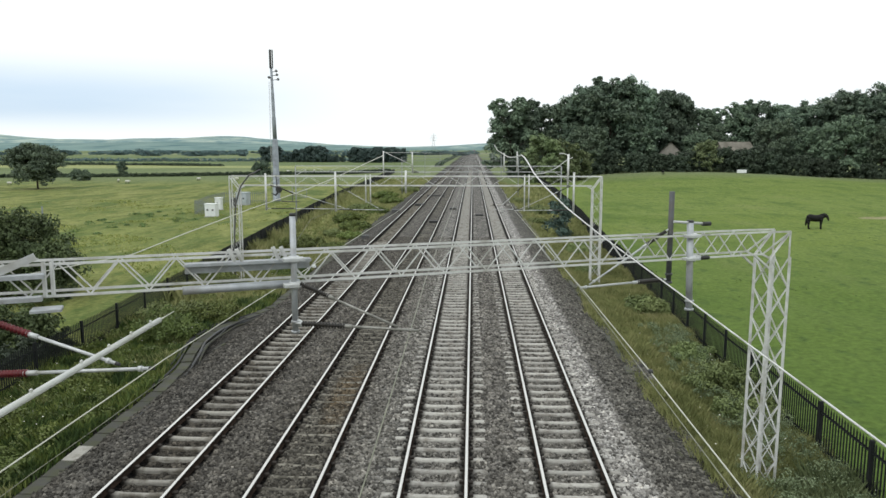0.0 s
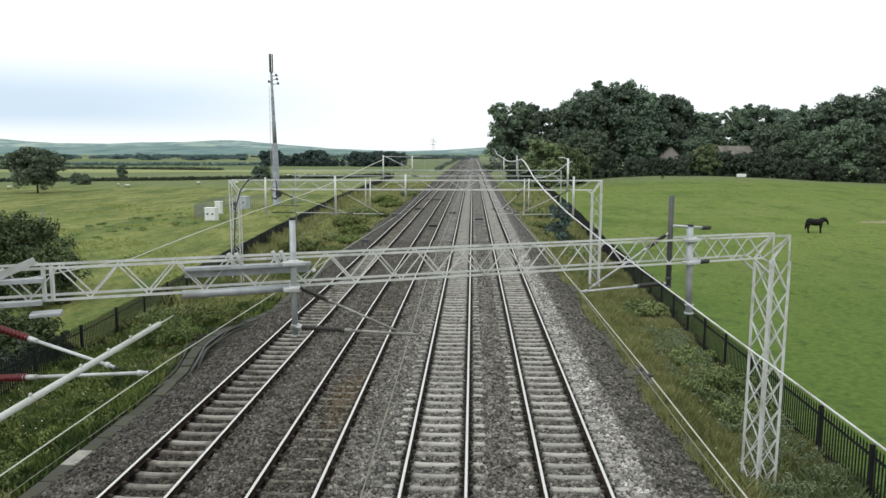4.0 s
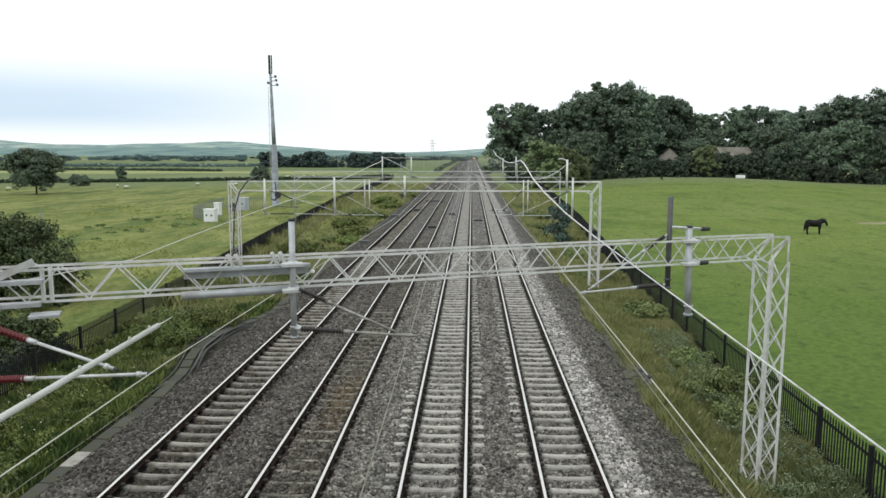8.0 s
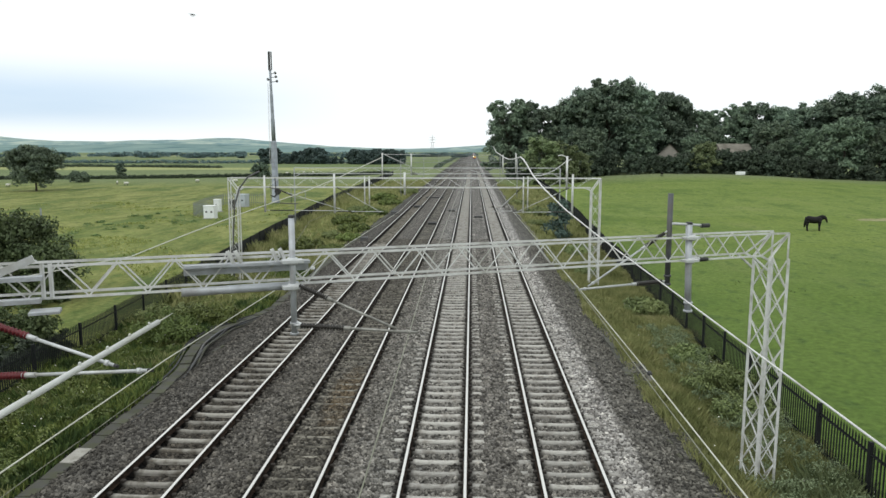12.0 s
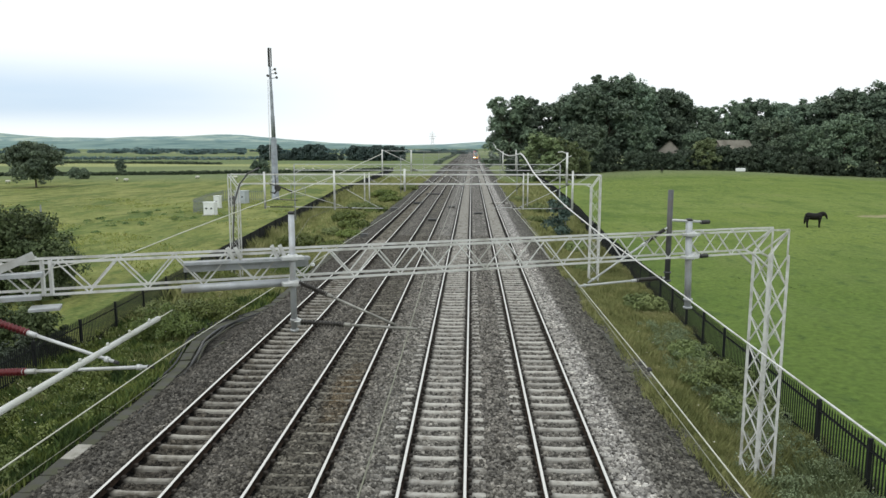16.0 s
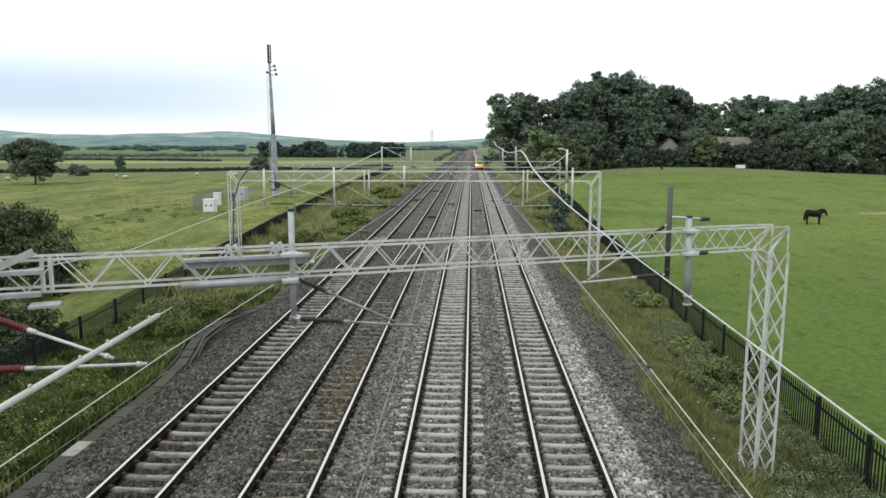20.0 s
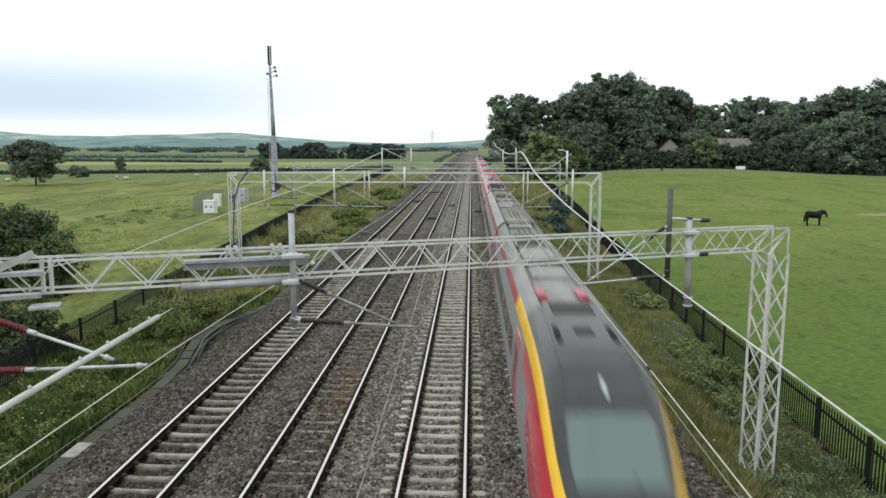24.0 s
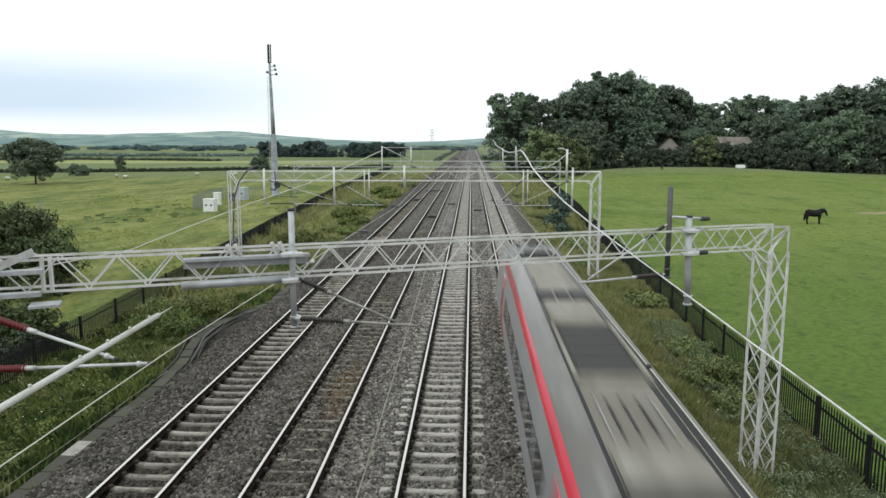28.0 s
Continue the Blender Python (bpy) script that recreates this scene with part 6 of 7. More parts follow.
        rs.append(0.12 + 0.22 * rng.random())
    ob = new("leafy_weeds", quads_mesh("leafy_weeds", leaf_cards(cs, rs, 90, 0.028, rng), [M_SOFT]))
    tagged(ob, "soft grey-green weeds beside the fence", "weeds", kind="stuff")
    cs, rs = [], []
    for _ in range(70):
        a, r = rng.random() * 6.28, math.sqrt(rng.random())
        x, y = -40.5 + 6.5 * r * math.cos(a), 88 + 16 * r * math.sin(a)
        if float(wavy(x, y, 0.9, 2)) < 0.05:
            continue
        cs.append((x, y, float(land(x, y)) + 0.05))
        rs.append(0.3 + 0.4 * rng.random())
    ob = new("nettle_patch", quads_mesh("nettle_patch", leaf_cards(cs, rs, 60, 0.1, rng, 0.5), [M_NETTLE]))
    tagged(ob, "dark green patch of nettles and rushes in the meadow", "weeds", kind="stuff")
    leafy = [(8.8, 25.0, 1.7, 1.15, 0), (8.9, 22.8, 1.1, 1.0, 0), (9.1, 29.0, 1.1, 0.9, 0), (9.4, 38.0, 1.2, 1.2, 0),
             (-13.0, 29.8, 2.3, 1.4, 0), (-12.4, 33.0, 1.6, 1.2, 0), (-14.5, 34.0, 1.5, 1.5, 1), (-14.6, 20.0, 1.1, 1.4, 0), (-12.6, 17.0, 0.7, 1.0, 0), (-13.6, 24.0, 0.8, 1.0, 0), (-13.4, 14.5, 0.8, 1.1, 0), (-13.0, 50.0, 1.4, 1.6, 0),
             (-14.5, 60.0, 1.5, 1.8, 0), (-11.8, 72.0, 1.2, 1.5, 0), (-14.0, 82.0, 1.5, 1.8, 0), (-11.4, 58.0, 0.7, 0.9, 0), (-11.2, 65.0, 0.8, 1.0, 0), (-13.2, 68.0, 0.9, 0.9, 1), (-12.0, 90.0, 1.2, 1.4, 0), (-15.0, 98.0, 1.3, 1.7, 1), (-12.2, 108.0, 1.3, 1.6, 0), (-14.8, 122.0, 1.5, 2.0, 0), (-11.6, 135.0, 1.4, 1.8, 1), (7.4, 82.0, 0.9, 1.0, 1), (7.9, 50.0, 0.8, 0.8, 1), (8.3, 95.0, 1.6, 1.6, 0), (7.2, 110.0, 1.4, 1.5, 0), (-16.0, 44.0, 1.2, 1.4, 0), (9.0, 60.0, 1.2, 1.2, 1)]
    for x, y, h, w, k in leafy:
        cs, rs = [], []
        for i in range(int(26 + 12 * w)):
            a, r = rng.random() * 6.28, w * math.sqrt(rng.random())
            cs.append((x + r * math.cos(a), y + r * math.sin(a), float(land(x, y)) + h * (0.15 + 0.6 * rng.random() * (1 - 0.5 * r / w))))
            rs.append(0.16 * w + 0.12)
        sz = 0.022 + 0.0011 * y
        ob = new("bramble_bush", quads_mesh("bramble_bush", leaf_cards(cs, rs, 130, sz, rng), [M_BRAMBLE if k or x > 0 else M_BUSH]))
        tagged(ob, "leafy green bramble bush in the long grass", "bush", "bushes on the verges")
    cs = [(8.6 + rng.normal() * 0.45, 70 + rng.normal() * 0.5, -0.6 + 0.35 * i) for i in range(10) for _ in range(2)]
    ob = new("conifer_shrub", quads_mesh("conifer_shrub", leaf_cards(cs, [0.75 - 0.03 * (i // 2) for i in range(20)], 110, 0.14, rng), [M_LEAF_BLUE]))
    tagged(ob, "blue-green shrub beside the fence", "bush")
    # pale flower heads
    pts = []
    for _ in range(130):
        left = rng.random() < 0.75
        y = 13 + 30 * rng.random() ** 1.3
        x = -11.6 - 4.2 * rng.random() if left else 6.3 + 3.2 * rng.random()
        z = float(land(x, y)) + 0.45 + 0.35 * rng.random()
        s = 0.014 + 0.024 * rng.random()
        pts.append([(x - s, y, z), (x, y - s, z + s * 0.5), (x + s, y, z), (x, y + s, z + s * 0.4)])
    ob = new("flower_heads", quads_mesh("flower_heads", pts, [M_FLOWER]))
    tagged(ob, "pale flower heads in the long grass", "flowers", kind="stuff")


# ---------------------------------------------------------------- things in the meadow and pasture
def radio_mast():
    x, y = -32.3, 118.2
    z = float(land(x, y)) - 0.1
    g = thing("radio_mast", "tall grey tubular radio mast with antennas at its top", "mast", at=pose(x, y, z))
    top = 24.4
    m = Mesher()
    m.turned((0, 0, 0), (0, 0, 10.2), [(0, 0.62), (0.02, 0.72), (0.03, 0.6), (0.97, 0.46), (1, 0.38)], 16)
    part("lower_section", m, [M_MAST], g, "thick pale lower section")
    m = Mesher()
    m.turned((0, 0, 10.2), (-0.25, 0, top - 2.8), [(0, 0.34), (0.3, 0.32), (0.31, 0.28), (0.65, 0.25), (0.66, 0.22), (1, 0.18)], 14)
    part("upper_section", m, [M_MAST], g, "slim dark upper section")
    ladder = Mesher()
    for s in (-0.2, 0.2):
        ladder.tube((-0.75, s, 0.5), (-0.65, s, top - 5), 0.025, 6)
    for i in range(60):
        ladder.tube((-0.7, -0.2, 0.8 + 0.3 * i), (-0.7, 0.2, 0.8 + 0.3 * i), 0.015, 5)
    part("ladder", ladder, [M_GALV], g)
    for a in (20, 140, 260):
        m = Mesher()
        m.box((0.14, -0.16, top - 2.9), (0.32, 0.16, top), bevel=0.04, m=pose(-0.25, 0, 0, 0, 0, a))
        part("panel_antenna", m, [M_DARK], g, "dark panel antenna")
    for dx, zz in ((0.7, top - 4.0), (0.85, top - 4.7), (0.6, top - 3.4), (-0.6, top - 4.4)):
        m = Mesher()
        m.tube((-0.2, 0, zz - 0.1), (dx, 0, zz), 0.05, 8)
        m.turned((dx, 0.1, zz), (dx, -0.25, zz + 0.05), [(0, 0.08), (0.3, 0.2), (1, 0.21)], 12)
        part("dish", m, [M_GALV_DARK], g, "small grey dish on a bracket")
    m = Mesher()
    m.turned((0.55, -0.4, 2.0), (0.55, -0.75, 2.0), [(0, 0.4), (0.4, 0.55), (1, 0.5)], 14)
    part("cable_drum", m, [M_DARK], g, "dark round fitting low on the mast")


def cabinet(label, x, y, w, h, d, mat, a=0.0, doors=1):
    z = float(land(x, y)) - 0.05
    g = thing("equipment_cabinet", label, "cabinet", "lineside equipment cabinets", at=pose(x, y, z, 0, 0, a))
    m = Mesher()
    m.box((-w / 2, -d / 2, 0.12), (w / 2, d / 2, h), bevel=0.03)
    part("body", m, [mat], g)
    m = Mesher()
    m.box((-w / 2 - 0.06, -d / 2 - 0.06, h), (w / 2 + 0.06, d / 2 + 0.06, h + 0.09), bevel=0.03)
    part("roof", m, [mat], g)
    m = Mesher()
    m.box((-w / 2 - 0.1, -d / 2 - 0.1, -0.2), (w / 2 + 0.1, d / 2 + 0.1, 0.12))
    part("plinth", m, [M_CONCRETE], g)
    for i in range(doors):
        x0 = -w / 2 + 0.05 + i * (w - 0.1) / doors
        m = Mesher()
        m.box((x0 + 0.02, -d / 2 - 0.03, 0.2), (x0 + (w - 0.1) / doors - 0.02, -d / 2 - 0.003, h - 0.08), bevel=0.008)
        dr = part("door", m, [mat], g)
        m = Mesher()
        m.box((x0 + 0.25, -d / 2 - 0.06, h * 0.5), (x0 + 0.5, -d / 2 - 0.033, h * 0.5 + 0.22), bevel=0.008)
        part("notice", m, [M_DARK], dr, "dark notice plate")


def compound():
    cabinet("white equipment cabinet in the meadow", -33.4, 91.2, 1.5, 1.65, 0.9, M_CABINET, -8, 2)
    cabinet("tall narrow white equipment cabinet", -36.2, 101.8, 0.9, 1.75, 0.7, M_CABINET, -8)
    cabinet("pale blue-grey equipment hut by the gantry", -35.3, 110.0, 1.7, 1.9, 1.4, M_CABINET_GREY, -8, 2)
    cabinet("dark grey equipment cabinet", -35.0, 104.5, 0.6, 1.5, 0.6, M_GALV_DARK, -8)
    t = thing("compound_fence", "grey palisade fence round the cabinets", "fence")
    m = Mesher()
    m.box((-0.035, -0.01, 0.05), (0.035, 0.01, 1.9))
    pale = m.mesh("pale", [M_FENCE_GREY])
    for a, b in (((-36.9, 94.5), (-35.0, 93.2)), ((-36.9, 94.5), (-38.4, 103.5)), ((-38.4, 103.5), (-39.2, 113.0)), ((-39.2, 113.0), (-33.0, 114.0))):
        n = int(math.hypot(b[0] - a[0], b[1] - a[1]) / 0.32)
        ang = math.degrees(math.atan2(b[1] - a[1], b[0] - a[0]))
        for i in range(n):
            x, y = a[0] + (b[0] - a[0]) * i / n, a[1] + (b[1] - a[1]) * i / n
            part("pale", pale, None, t, at=pose(x, y, float(land(x, y)), 0, 0, ang))
        for z in (0.4, 1.6):
            m = Mesher()
            m.angle((*a, float(land(*a)) + z), (*b, float(land(*b)) + z), 0.06)
            part("rail", m, [M_FENCE_GREY], t)
    g = thing("timber_post", "slim weathered post standing in the meadow", "post")
    m = Mesher()
    m.turned((-41.8, 68.5, float(land(-41.8, 68.5)) - 0.3), (-41.8, 68.5, 2.05), [(0, 0.09), (1, 0.07)], 8)
    part("shaft", m, [M_FENCE_GREY], g)


def ellipsoid(m, c, r, n=14, k=9, mat=0, tilt=None):
    rings = []
    for i in range(k + 1):
        a = -math.pi / 2 + math.pi * (i + 0.15) / (k + 0.3)
        ring = []
        for j in range(n):
            b = 2 * math.pi * j / n
            p = Vector((r[0] * math.sin(a), r[1] * math.cos(a) * math.cos(b), r[2] * math.cos(a) * math.sin(b)))
            ring.append(Vector(c) + (tilt @ p if tilt else p))
        rings.append(ring)
    m.loft(rings, mat, True)


def spine(m, pts, n=12, mat=0):
    """A body swept along points (x, z, half-height, half-width)."""
    rings = []
    for i, (x, z, h, w) in enumerate(pts):
        a, b = pts[max(0, i - 1)], pts[min(len(pts) - 1, i + 1)]
        t = Vector((b[0] - a[0], 0, b[1] - a[1])).normalized()
        up = Vector((-t.z, 0, t.x))
        rings.append([Vector((x, 0, z)) + up * (h * math.sin(2 * math.pi * j / n)) + Vector((0, w * math.cos(2 * math.pi * j / n), 0)) for j in range(n)])
    m.loft(rings, mat, True)


def horse():
    x, y = 36.6, 78.6
    g = thing("horse", "black horse standing on the green pasture", "horse", at=pose(x, y, float(land(x, y)), 0, 0, -4))
    g.scale = (0.95, 1.2, 1.1)
    m = Mesher()
    spine(m, [(-0.86, 1.0, 0.1, 0.1), (-0.8, 1.08, 0.26, 0.2), (-0.6, 1.12, 0.34, 0.28), (-0.3, 1.08, 0.34, 0.3), (0.05, 1.04, 0.34, 0.31), (0.4, 1.06, 0.34, 0.29), (0.66, 1.1, 0.32, 0.25), (0.84, 1.12, 0.22, 0.17), (0.9, 1.12, 0.1, 0.08)])
    part("body", m, [M_HORSE], g)
    m = Mesher()
    spine(m, [(0.55, 1.18, 0.28, 0.16), (0.82, 1.27, 0.25, 0.13), (1.06, 1.3, 0.2, 0.11), (1.24, 1.27, 0.15, 0.09)])
    part("neck", m, [M_HORSE], g)
    m = Mesher()
    spine(m, [(1.14, 1.34, 0.1, 0.08), (1.27, 1.24, 0.15, 0.1), (1.38, 1.06, 0.115, 0.08), (1.45, 0.9, 0.085, 0.065), (1.47, 0.83, 0.055, 0.05)])
    for s in (-0.06, 0.06):
        m.turned((1.16, s, 1.38), (1.19, s * 1.2, 1.52), [(0, 0.03), (0.5, 0.035), (1, 0.004)], 7)
    part("head", m, [M_HORSE], g)
    m = Mesher()
    spine(m, [(1.18, 1.4, 0.07, 0.04), (0.95, 1.46, 0.1, 0.06), (0.66, 1.42, 0.07, 0.04)], 8)
    part("mane", m, [M_HORSE], g)
    for lx, ly, fore in ((-0.68, -0.15, 0), (-0.56, 0.15, 0), (0.6, -0.14, 1), (0.72, 0.14, 1)):
        m = Mesher()
        b = 0.06 if not fore else 0.0
        pts = [(lx, ly, 1.0), (lx - b * 0.5, ly, 0.75), (lx - b, ly, 0.48), (lx - b * 0.3, ly, 0.14), (lx + 0.03, ly, 0.0)]
        for (p, q, r0, r1) in zip(pts, pts[1:], (0.22, 0.16, 0.11, 0.085), (0.16, 0.11, 0.085, 0.105)):
            m.tube(p, q, r0, 9, r1=r1)
        part("leg", m, [M_HORSE], g)
    m = Mesher()
    m.turned((-0.84, 0, 1.26), (-0.98, 0, 0.3), [(0, 0.06), (0.3, 0.12), (0.7, 0.12), (1, 0.03)], 8)
    part("tail", m, [M_HORSE], g)


def sheep_and_trough():
    spots = [(-84.8, 175.0), (-72.0, 188.0), (-90.0, 181.0), (-62.5, 190.0), (-60, 258), (-57.5, 262), (-64, 250), (-110, 168)]
    made = None
    for i, (x, y) in enumerate(spots):
        m0 = pose(x, y, float(land(x, y)), 0, 0, i * 61 % 360)
        if made:
            copy_thing(made, m0)
            continue
        made = thing("sheep", "white sheep grazing in the meadow", "sheep", "sheep in the meadow", at=m0)
        m = Mesher()
        spine(m, [(-0.55, 0.62, 0.1, 0.1), (-0.45, 0.64, 0.24, 0.22), (0, 0.62, 0.28, 0.26), (0.4, 0.64, 0.24, 0.22), (0.52, 0.64, 0.1, 0.1)], 10)
        part("body", m, [M_SHEEP], made)
        m = Mesher()
        spine(m, [(0.45, 0.75, 0.1, 0.09), (0.62, 0.74, 0.1, 0.08), (0.78, 0.64, 0.06, 0.05)], 8)
        part("head", m, [M_SHEEP], made)
        for lx in (-0.35, 0.32):
            for ly in (-0.13, 0.13):
                m = Mesher()
                m.tube((lx, ly, 0), (lx, ly, 0.45), 0.04, 6)
                part("leg", m, [M_DARK], made)
    x, y = 74.6, 205.0
    g = thing("water_trough", "white bath-shaped water trough at the pasture's edge", "trough", at=pose(x, y, float(land(x, y))))
    m = Mesher()
    m.box((-1.25, -0.4, 0.1), (1.25, 0.4, 0.95), bevel=0.1)
    part("basin", m, [M_CABINET], g)
    m = Mesher()
    m.box((-0.6, -0.3, -0.1), (0.6, 0.3, 0.1))
    part("stand", m, [M_CONCRETE], g)
    x, y = 50.2, 194.0
    g = thing("dark_pony", "dark pony grazing near the wood", "pony", at=pose(x, y, float(land(x, y)), 0, 0, 60))
    m = Mesher()
    spine(m, [(-0.7, 0.8, 0.1, 0.1), (-0.55, 0.88, 0.28, 0.22), (0, 0.86, 0.28, 0.26), (0.5, 0.88, 0.26, 0.2), (0.75, 0.75, 0.16, 0.1), (0.98, 0.4, 0.1, 0.07)])
    part("body", m, [M_HORSE], g)
    for lx in (-0.5, 0.45):
        for ly in (-0.12, 0.12):
            m = Mesher()
            m.tube((lx, ly, 0), (lx, ly, 0.75), 0.05, 6, r1=0.09)
            part("leg", m, [M_HORSE], g)


def house(label, x, y, w, d, eaves, ridge, a):
    z = float(land(x, y))
    g = thing("house", label, "house", at=pose(x, y, z, 0, 0, a))
    m = Mesher()
    m.box((-w / 2, -d / 2, -0.5), (w / 2, d / 2, eaves))
    m.face([(-w / 2, -d / 2, eaves), (-w / 2, d / 2, eaves), (-w / 2, 0, ridge)])
    m.face([(w / 2, d / 2, eaves), (w / 2, -d / 2, eaves), (w / 2, 0, ridge)])
    part("wall", m, [M_BRICKWALL], g)
    m = Mesher()
    for s in (-1, 1):
        e = [(-w / 2 - 0.4, s * (d / 2 + 0.4), eaves - 0.3), (w / 2 + 0.4, s * (d / 2 + 0.4), eaves - 0.3), (w / 2 + 0.4, 0, ridge + 0.05), (-w / 2 - 0.4, 0, ridge + 0.05)]
        m.face(e if s < 0 else e[::-1])
        m.face([(p[0], p[1], p[2] - 0.18) for p in (e if s > 0 else e[::-1])])
    part("roof", m, [M_ROOF], g)
    for i in range(3):
        m = Mesher()
        xx = -w / 2 + w * (i + 0.7) / 3.4
        m.box((xx - 0.5, -d / 2 - 0.06, 1.0), (xx + 0.5, -d / 2 - 0.004, 2.2), bevel=0.02)
        part("window", m, [M_GLASS], g)


def houses():
    house("house with a brown gabled roof half hidden by trees", 58.6, 219, 8, 7, 5.2, 8.6, 75)
    house("long low house with a brown roof among the trees", 77.3, 220, 9, 7, 6.4, 8.7, 6)
    house("white farmhouse far off on the plain", -88, 700, 8, 6, 4, 6.5, 15)


def pylon():
    g = thing("pylon", "grey lattice electricity pylon far off", "pylon", at=pose(-97, 1800, -1))
    m = Mesher()
    H = 44.0
    lev = [(0, 5.0), (12, 3.4), (22, 2.2), (30, 1.2), (38, 1.0), (H, 0.1)]
    for (z0, a), (z1, b) in zip(lev, lev[1:]):
        for sx, sy in ((1, 1), (1, -1), (-1, 1), (-1, -1)):
            m.tube((sx * a, sy * a, z0), (sx * b, sy * b, z1), 0.2, 4)
        for s in (-1, 1):
            m.tube((-a, s * a, z0), (b, s * b, z1), 0.1, 4)
            m.tube((a, s * a, z0), (-b, s * b, z1), 0.1, 4)
    part("tower", m, [M_GALV_FAR], g)
    for z, w in ((26, 8), (32, 9.5), (38, 7)):
        m = Mesher()
        for s in (-1, 1):
            m.tube((0, 0, z + 1.6), (s * w, 0, z), 0.2, 4)
            m.tube((0, 0, z - 0.4), (s * w, 0, z), 0.2, 4)
        part("cross_arm", m, [M_GALV_FAR], g)


def hills():
    """Ridges of low hills on the horizon, each a broad sloping mesh."""
    def ridge(name, y0, depth, profile, mat, seed, span):
        xs = np.linspace(span[0], span[1], 150)
        top = np.interp(xs, [p[0] for p in profile], [p[1] for p in profile]) + 1.6 * wavy(xs, 0, 0.011, seed) + 1.0 * wavy(xs, 0, 0.043, seed + 1)
        us = np.linspace(0, 1, 14)
        v = []
        for u in us:
            shape = math.sin(u * math.pi / 2) ** 1.2
            for x, h in zip(xs, top):
                v.append((x, y0 + depth * u, -8 + (h + 8) * shape + (2.0 * float(wavy(x, 900 * u, 0.01, seed)) * (1 - u) * u * 4)))
        c = len(xs)
        i, j = np.meshgrid(np.arange(len(us) - 1), np.arange(c - 1), indexing="ij")
        a = (i * c + j).reshape(-1)
        ob = new(name, indexed_mesh(name, v, np.stack([a, a + 1, a + c + 1, a + c], -1), mat, True))
        tagged(ob, "hazy green hills with fields on the horizon", "hills", kind="structure")
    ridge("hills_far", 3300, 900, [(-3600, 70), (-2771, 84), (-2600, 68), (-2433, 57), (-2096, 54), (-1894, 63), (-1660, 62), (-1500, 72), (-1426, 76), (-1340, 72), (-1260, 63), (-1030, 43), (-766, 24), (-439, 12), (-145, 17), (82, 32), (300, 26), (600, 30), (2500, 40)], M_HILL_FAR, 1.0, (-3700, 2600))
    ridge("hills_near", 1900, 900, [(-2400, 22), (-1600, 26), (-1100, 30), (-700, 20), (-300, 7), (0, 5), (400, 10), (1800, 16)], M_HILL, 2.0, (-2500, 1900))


# ---------------------------------------------------------------- the train
PROFILE = [(1.16, 0.28), (1.30, 0.62), (1.362, 1.1), (1.352, 1.6), (1.29, 2.3), (1.192, 2.77), (1.105, 3.02), (1.062, 3.065), (0.94, 3.2), (0.74, 3.33), (0.61, 3.2), (0.55, 3.235)]
LOOP = PROFILE + [(0.0, 3.25)] + [(-x, z) for x, z in reversed(PROFILE)]
SEG = len(LOOP)


# sections of the cab nose: distance behind the buffer line, breadth, top and bottom heights
NOSE = [(-0.45, 0.1, 0.86, 0.68), (-0.4, 0.34, 1.02, 0.55), (-0.25, 0.54, 1.2, 0.44), (0.0, 0.69, 1.38, 0.38), (0.3, 0.79, 1.56, 0.34), (0.65, 0.855, 1.74, 0.31), (1.05, 0.905, 1.96, 0.29), (1.5, 0.94, 2.22, 0.28), (2.0, 0.97, 2.54, 0.28),
        (2.6, 0.99, 2.86, 0.28), (3.3, 1.0, 3.09, 0.28), (4.1, 1.0, 3.21, 0.28), (5.0, 1.0, 3.27, 0.28), (6.0, 1.0, 3.3, 0.28), (7.2, 1.0, 3.31, 0.28)]
HALF_TOP = [(0.0, 3.315), (0.4, 3.31), (0.78, 3.3), (0.94, 3.2), (1.062, 3.065), (1.11, 3.01)]


def nose_point(s, u, lift):
    """A point of the nose skin: s metres behind the buffer line, u from -1 to 1 across the top."""
    w, top, bot = (float(np.interp(s, [q[0] for q in NOSE], [q[i] for q in NOSE])) for i in (1, 2, 3))
    a = abs(u) * (len(HALF_TOP) - 1)
    i = min(int(a), len(HALF_TOP) - 2)
    x = HALF_TOP[i][0] + (HALF_TOP[i + 1][0] - HALF_TOP[i][0]) * (a - i)
    z = HALF_TOP[i][1] + (HALF_TOP[i + 1][1] - HALF_TOP[i][1]) * (a - i)
    return (math.copysign(x * w, u) * (1 + lift * 0.4), s, bot + (z - 0.28) * (top - bot) / (3.31 - 0.28) + lift)


def nose_patch(m, half, edge, lift, rows=26, cols=16):
    """A smooth patch on the nose; edge: (s, half-extent in u) along it."""
    ss = np.linspace(edge[0][0], edge[-1][0], rows)
    ext = np.interp(ss, [e[0] for e in edge], [e[1] for e in edge])
    pts = []
    for s, e in zip(ss, ext):
        pts.append([nose_point(s, e * (2 * c / cols - 1), lift) for c in range(cols + 1)])
    for a, b in zip(pts, pts[1:]):
        for c in range(cols):
            m.face([(p[0], p[1] - half, p[2]) for p in (a[c], a[c + 1], b[c + 1], b[c])], 0, True)


def body_segment(j):
    """Which band of the body a face of the loop belongs to, counted from the skirt on either side."""
    k = j if j < SEG // 2 else SEG - 2 - j
    return k


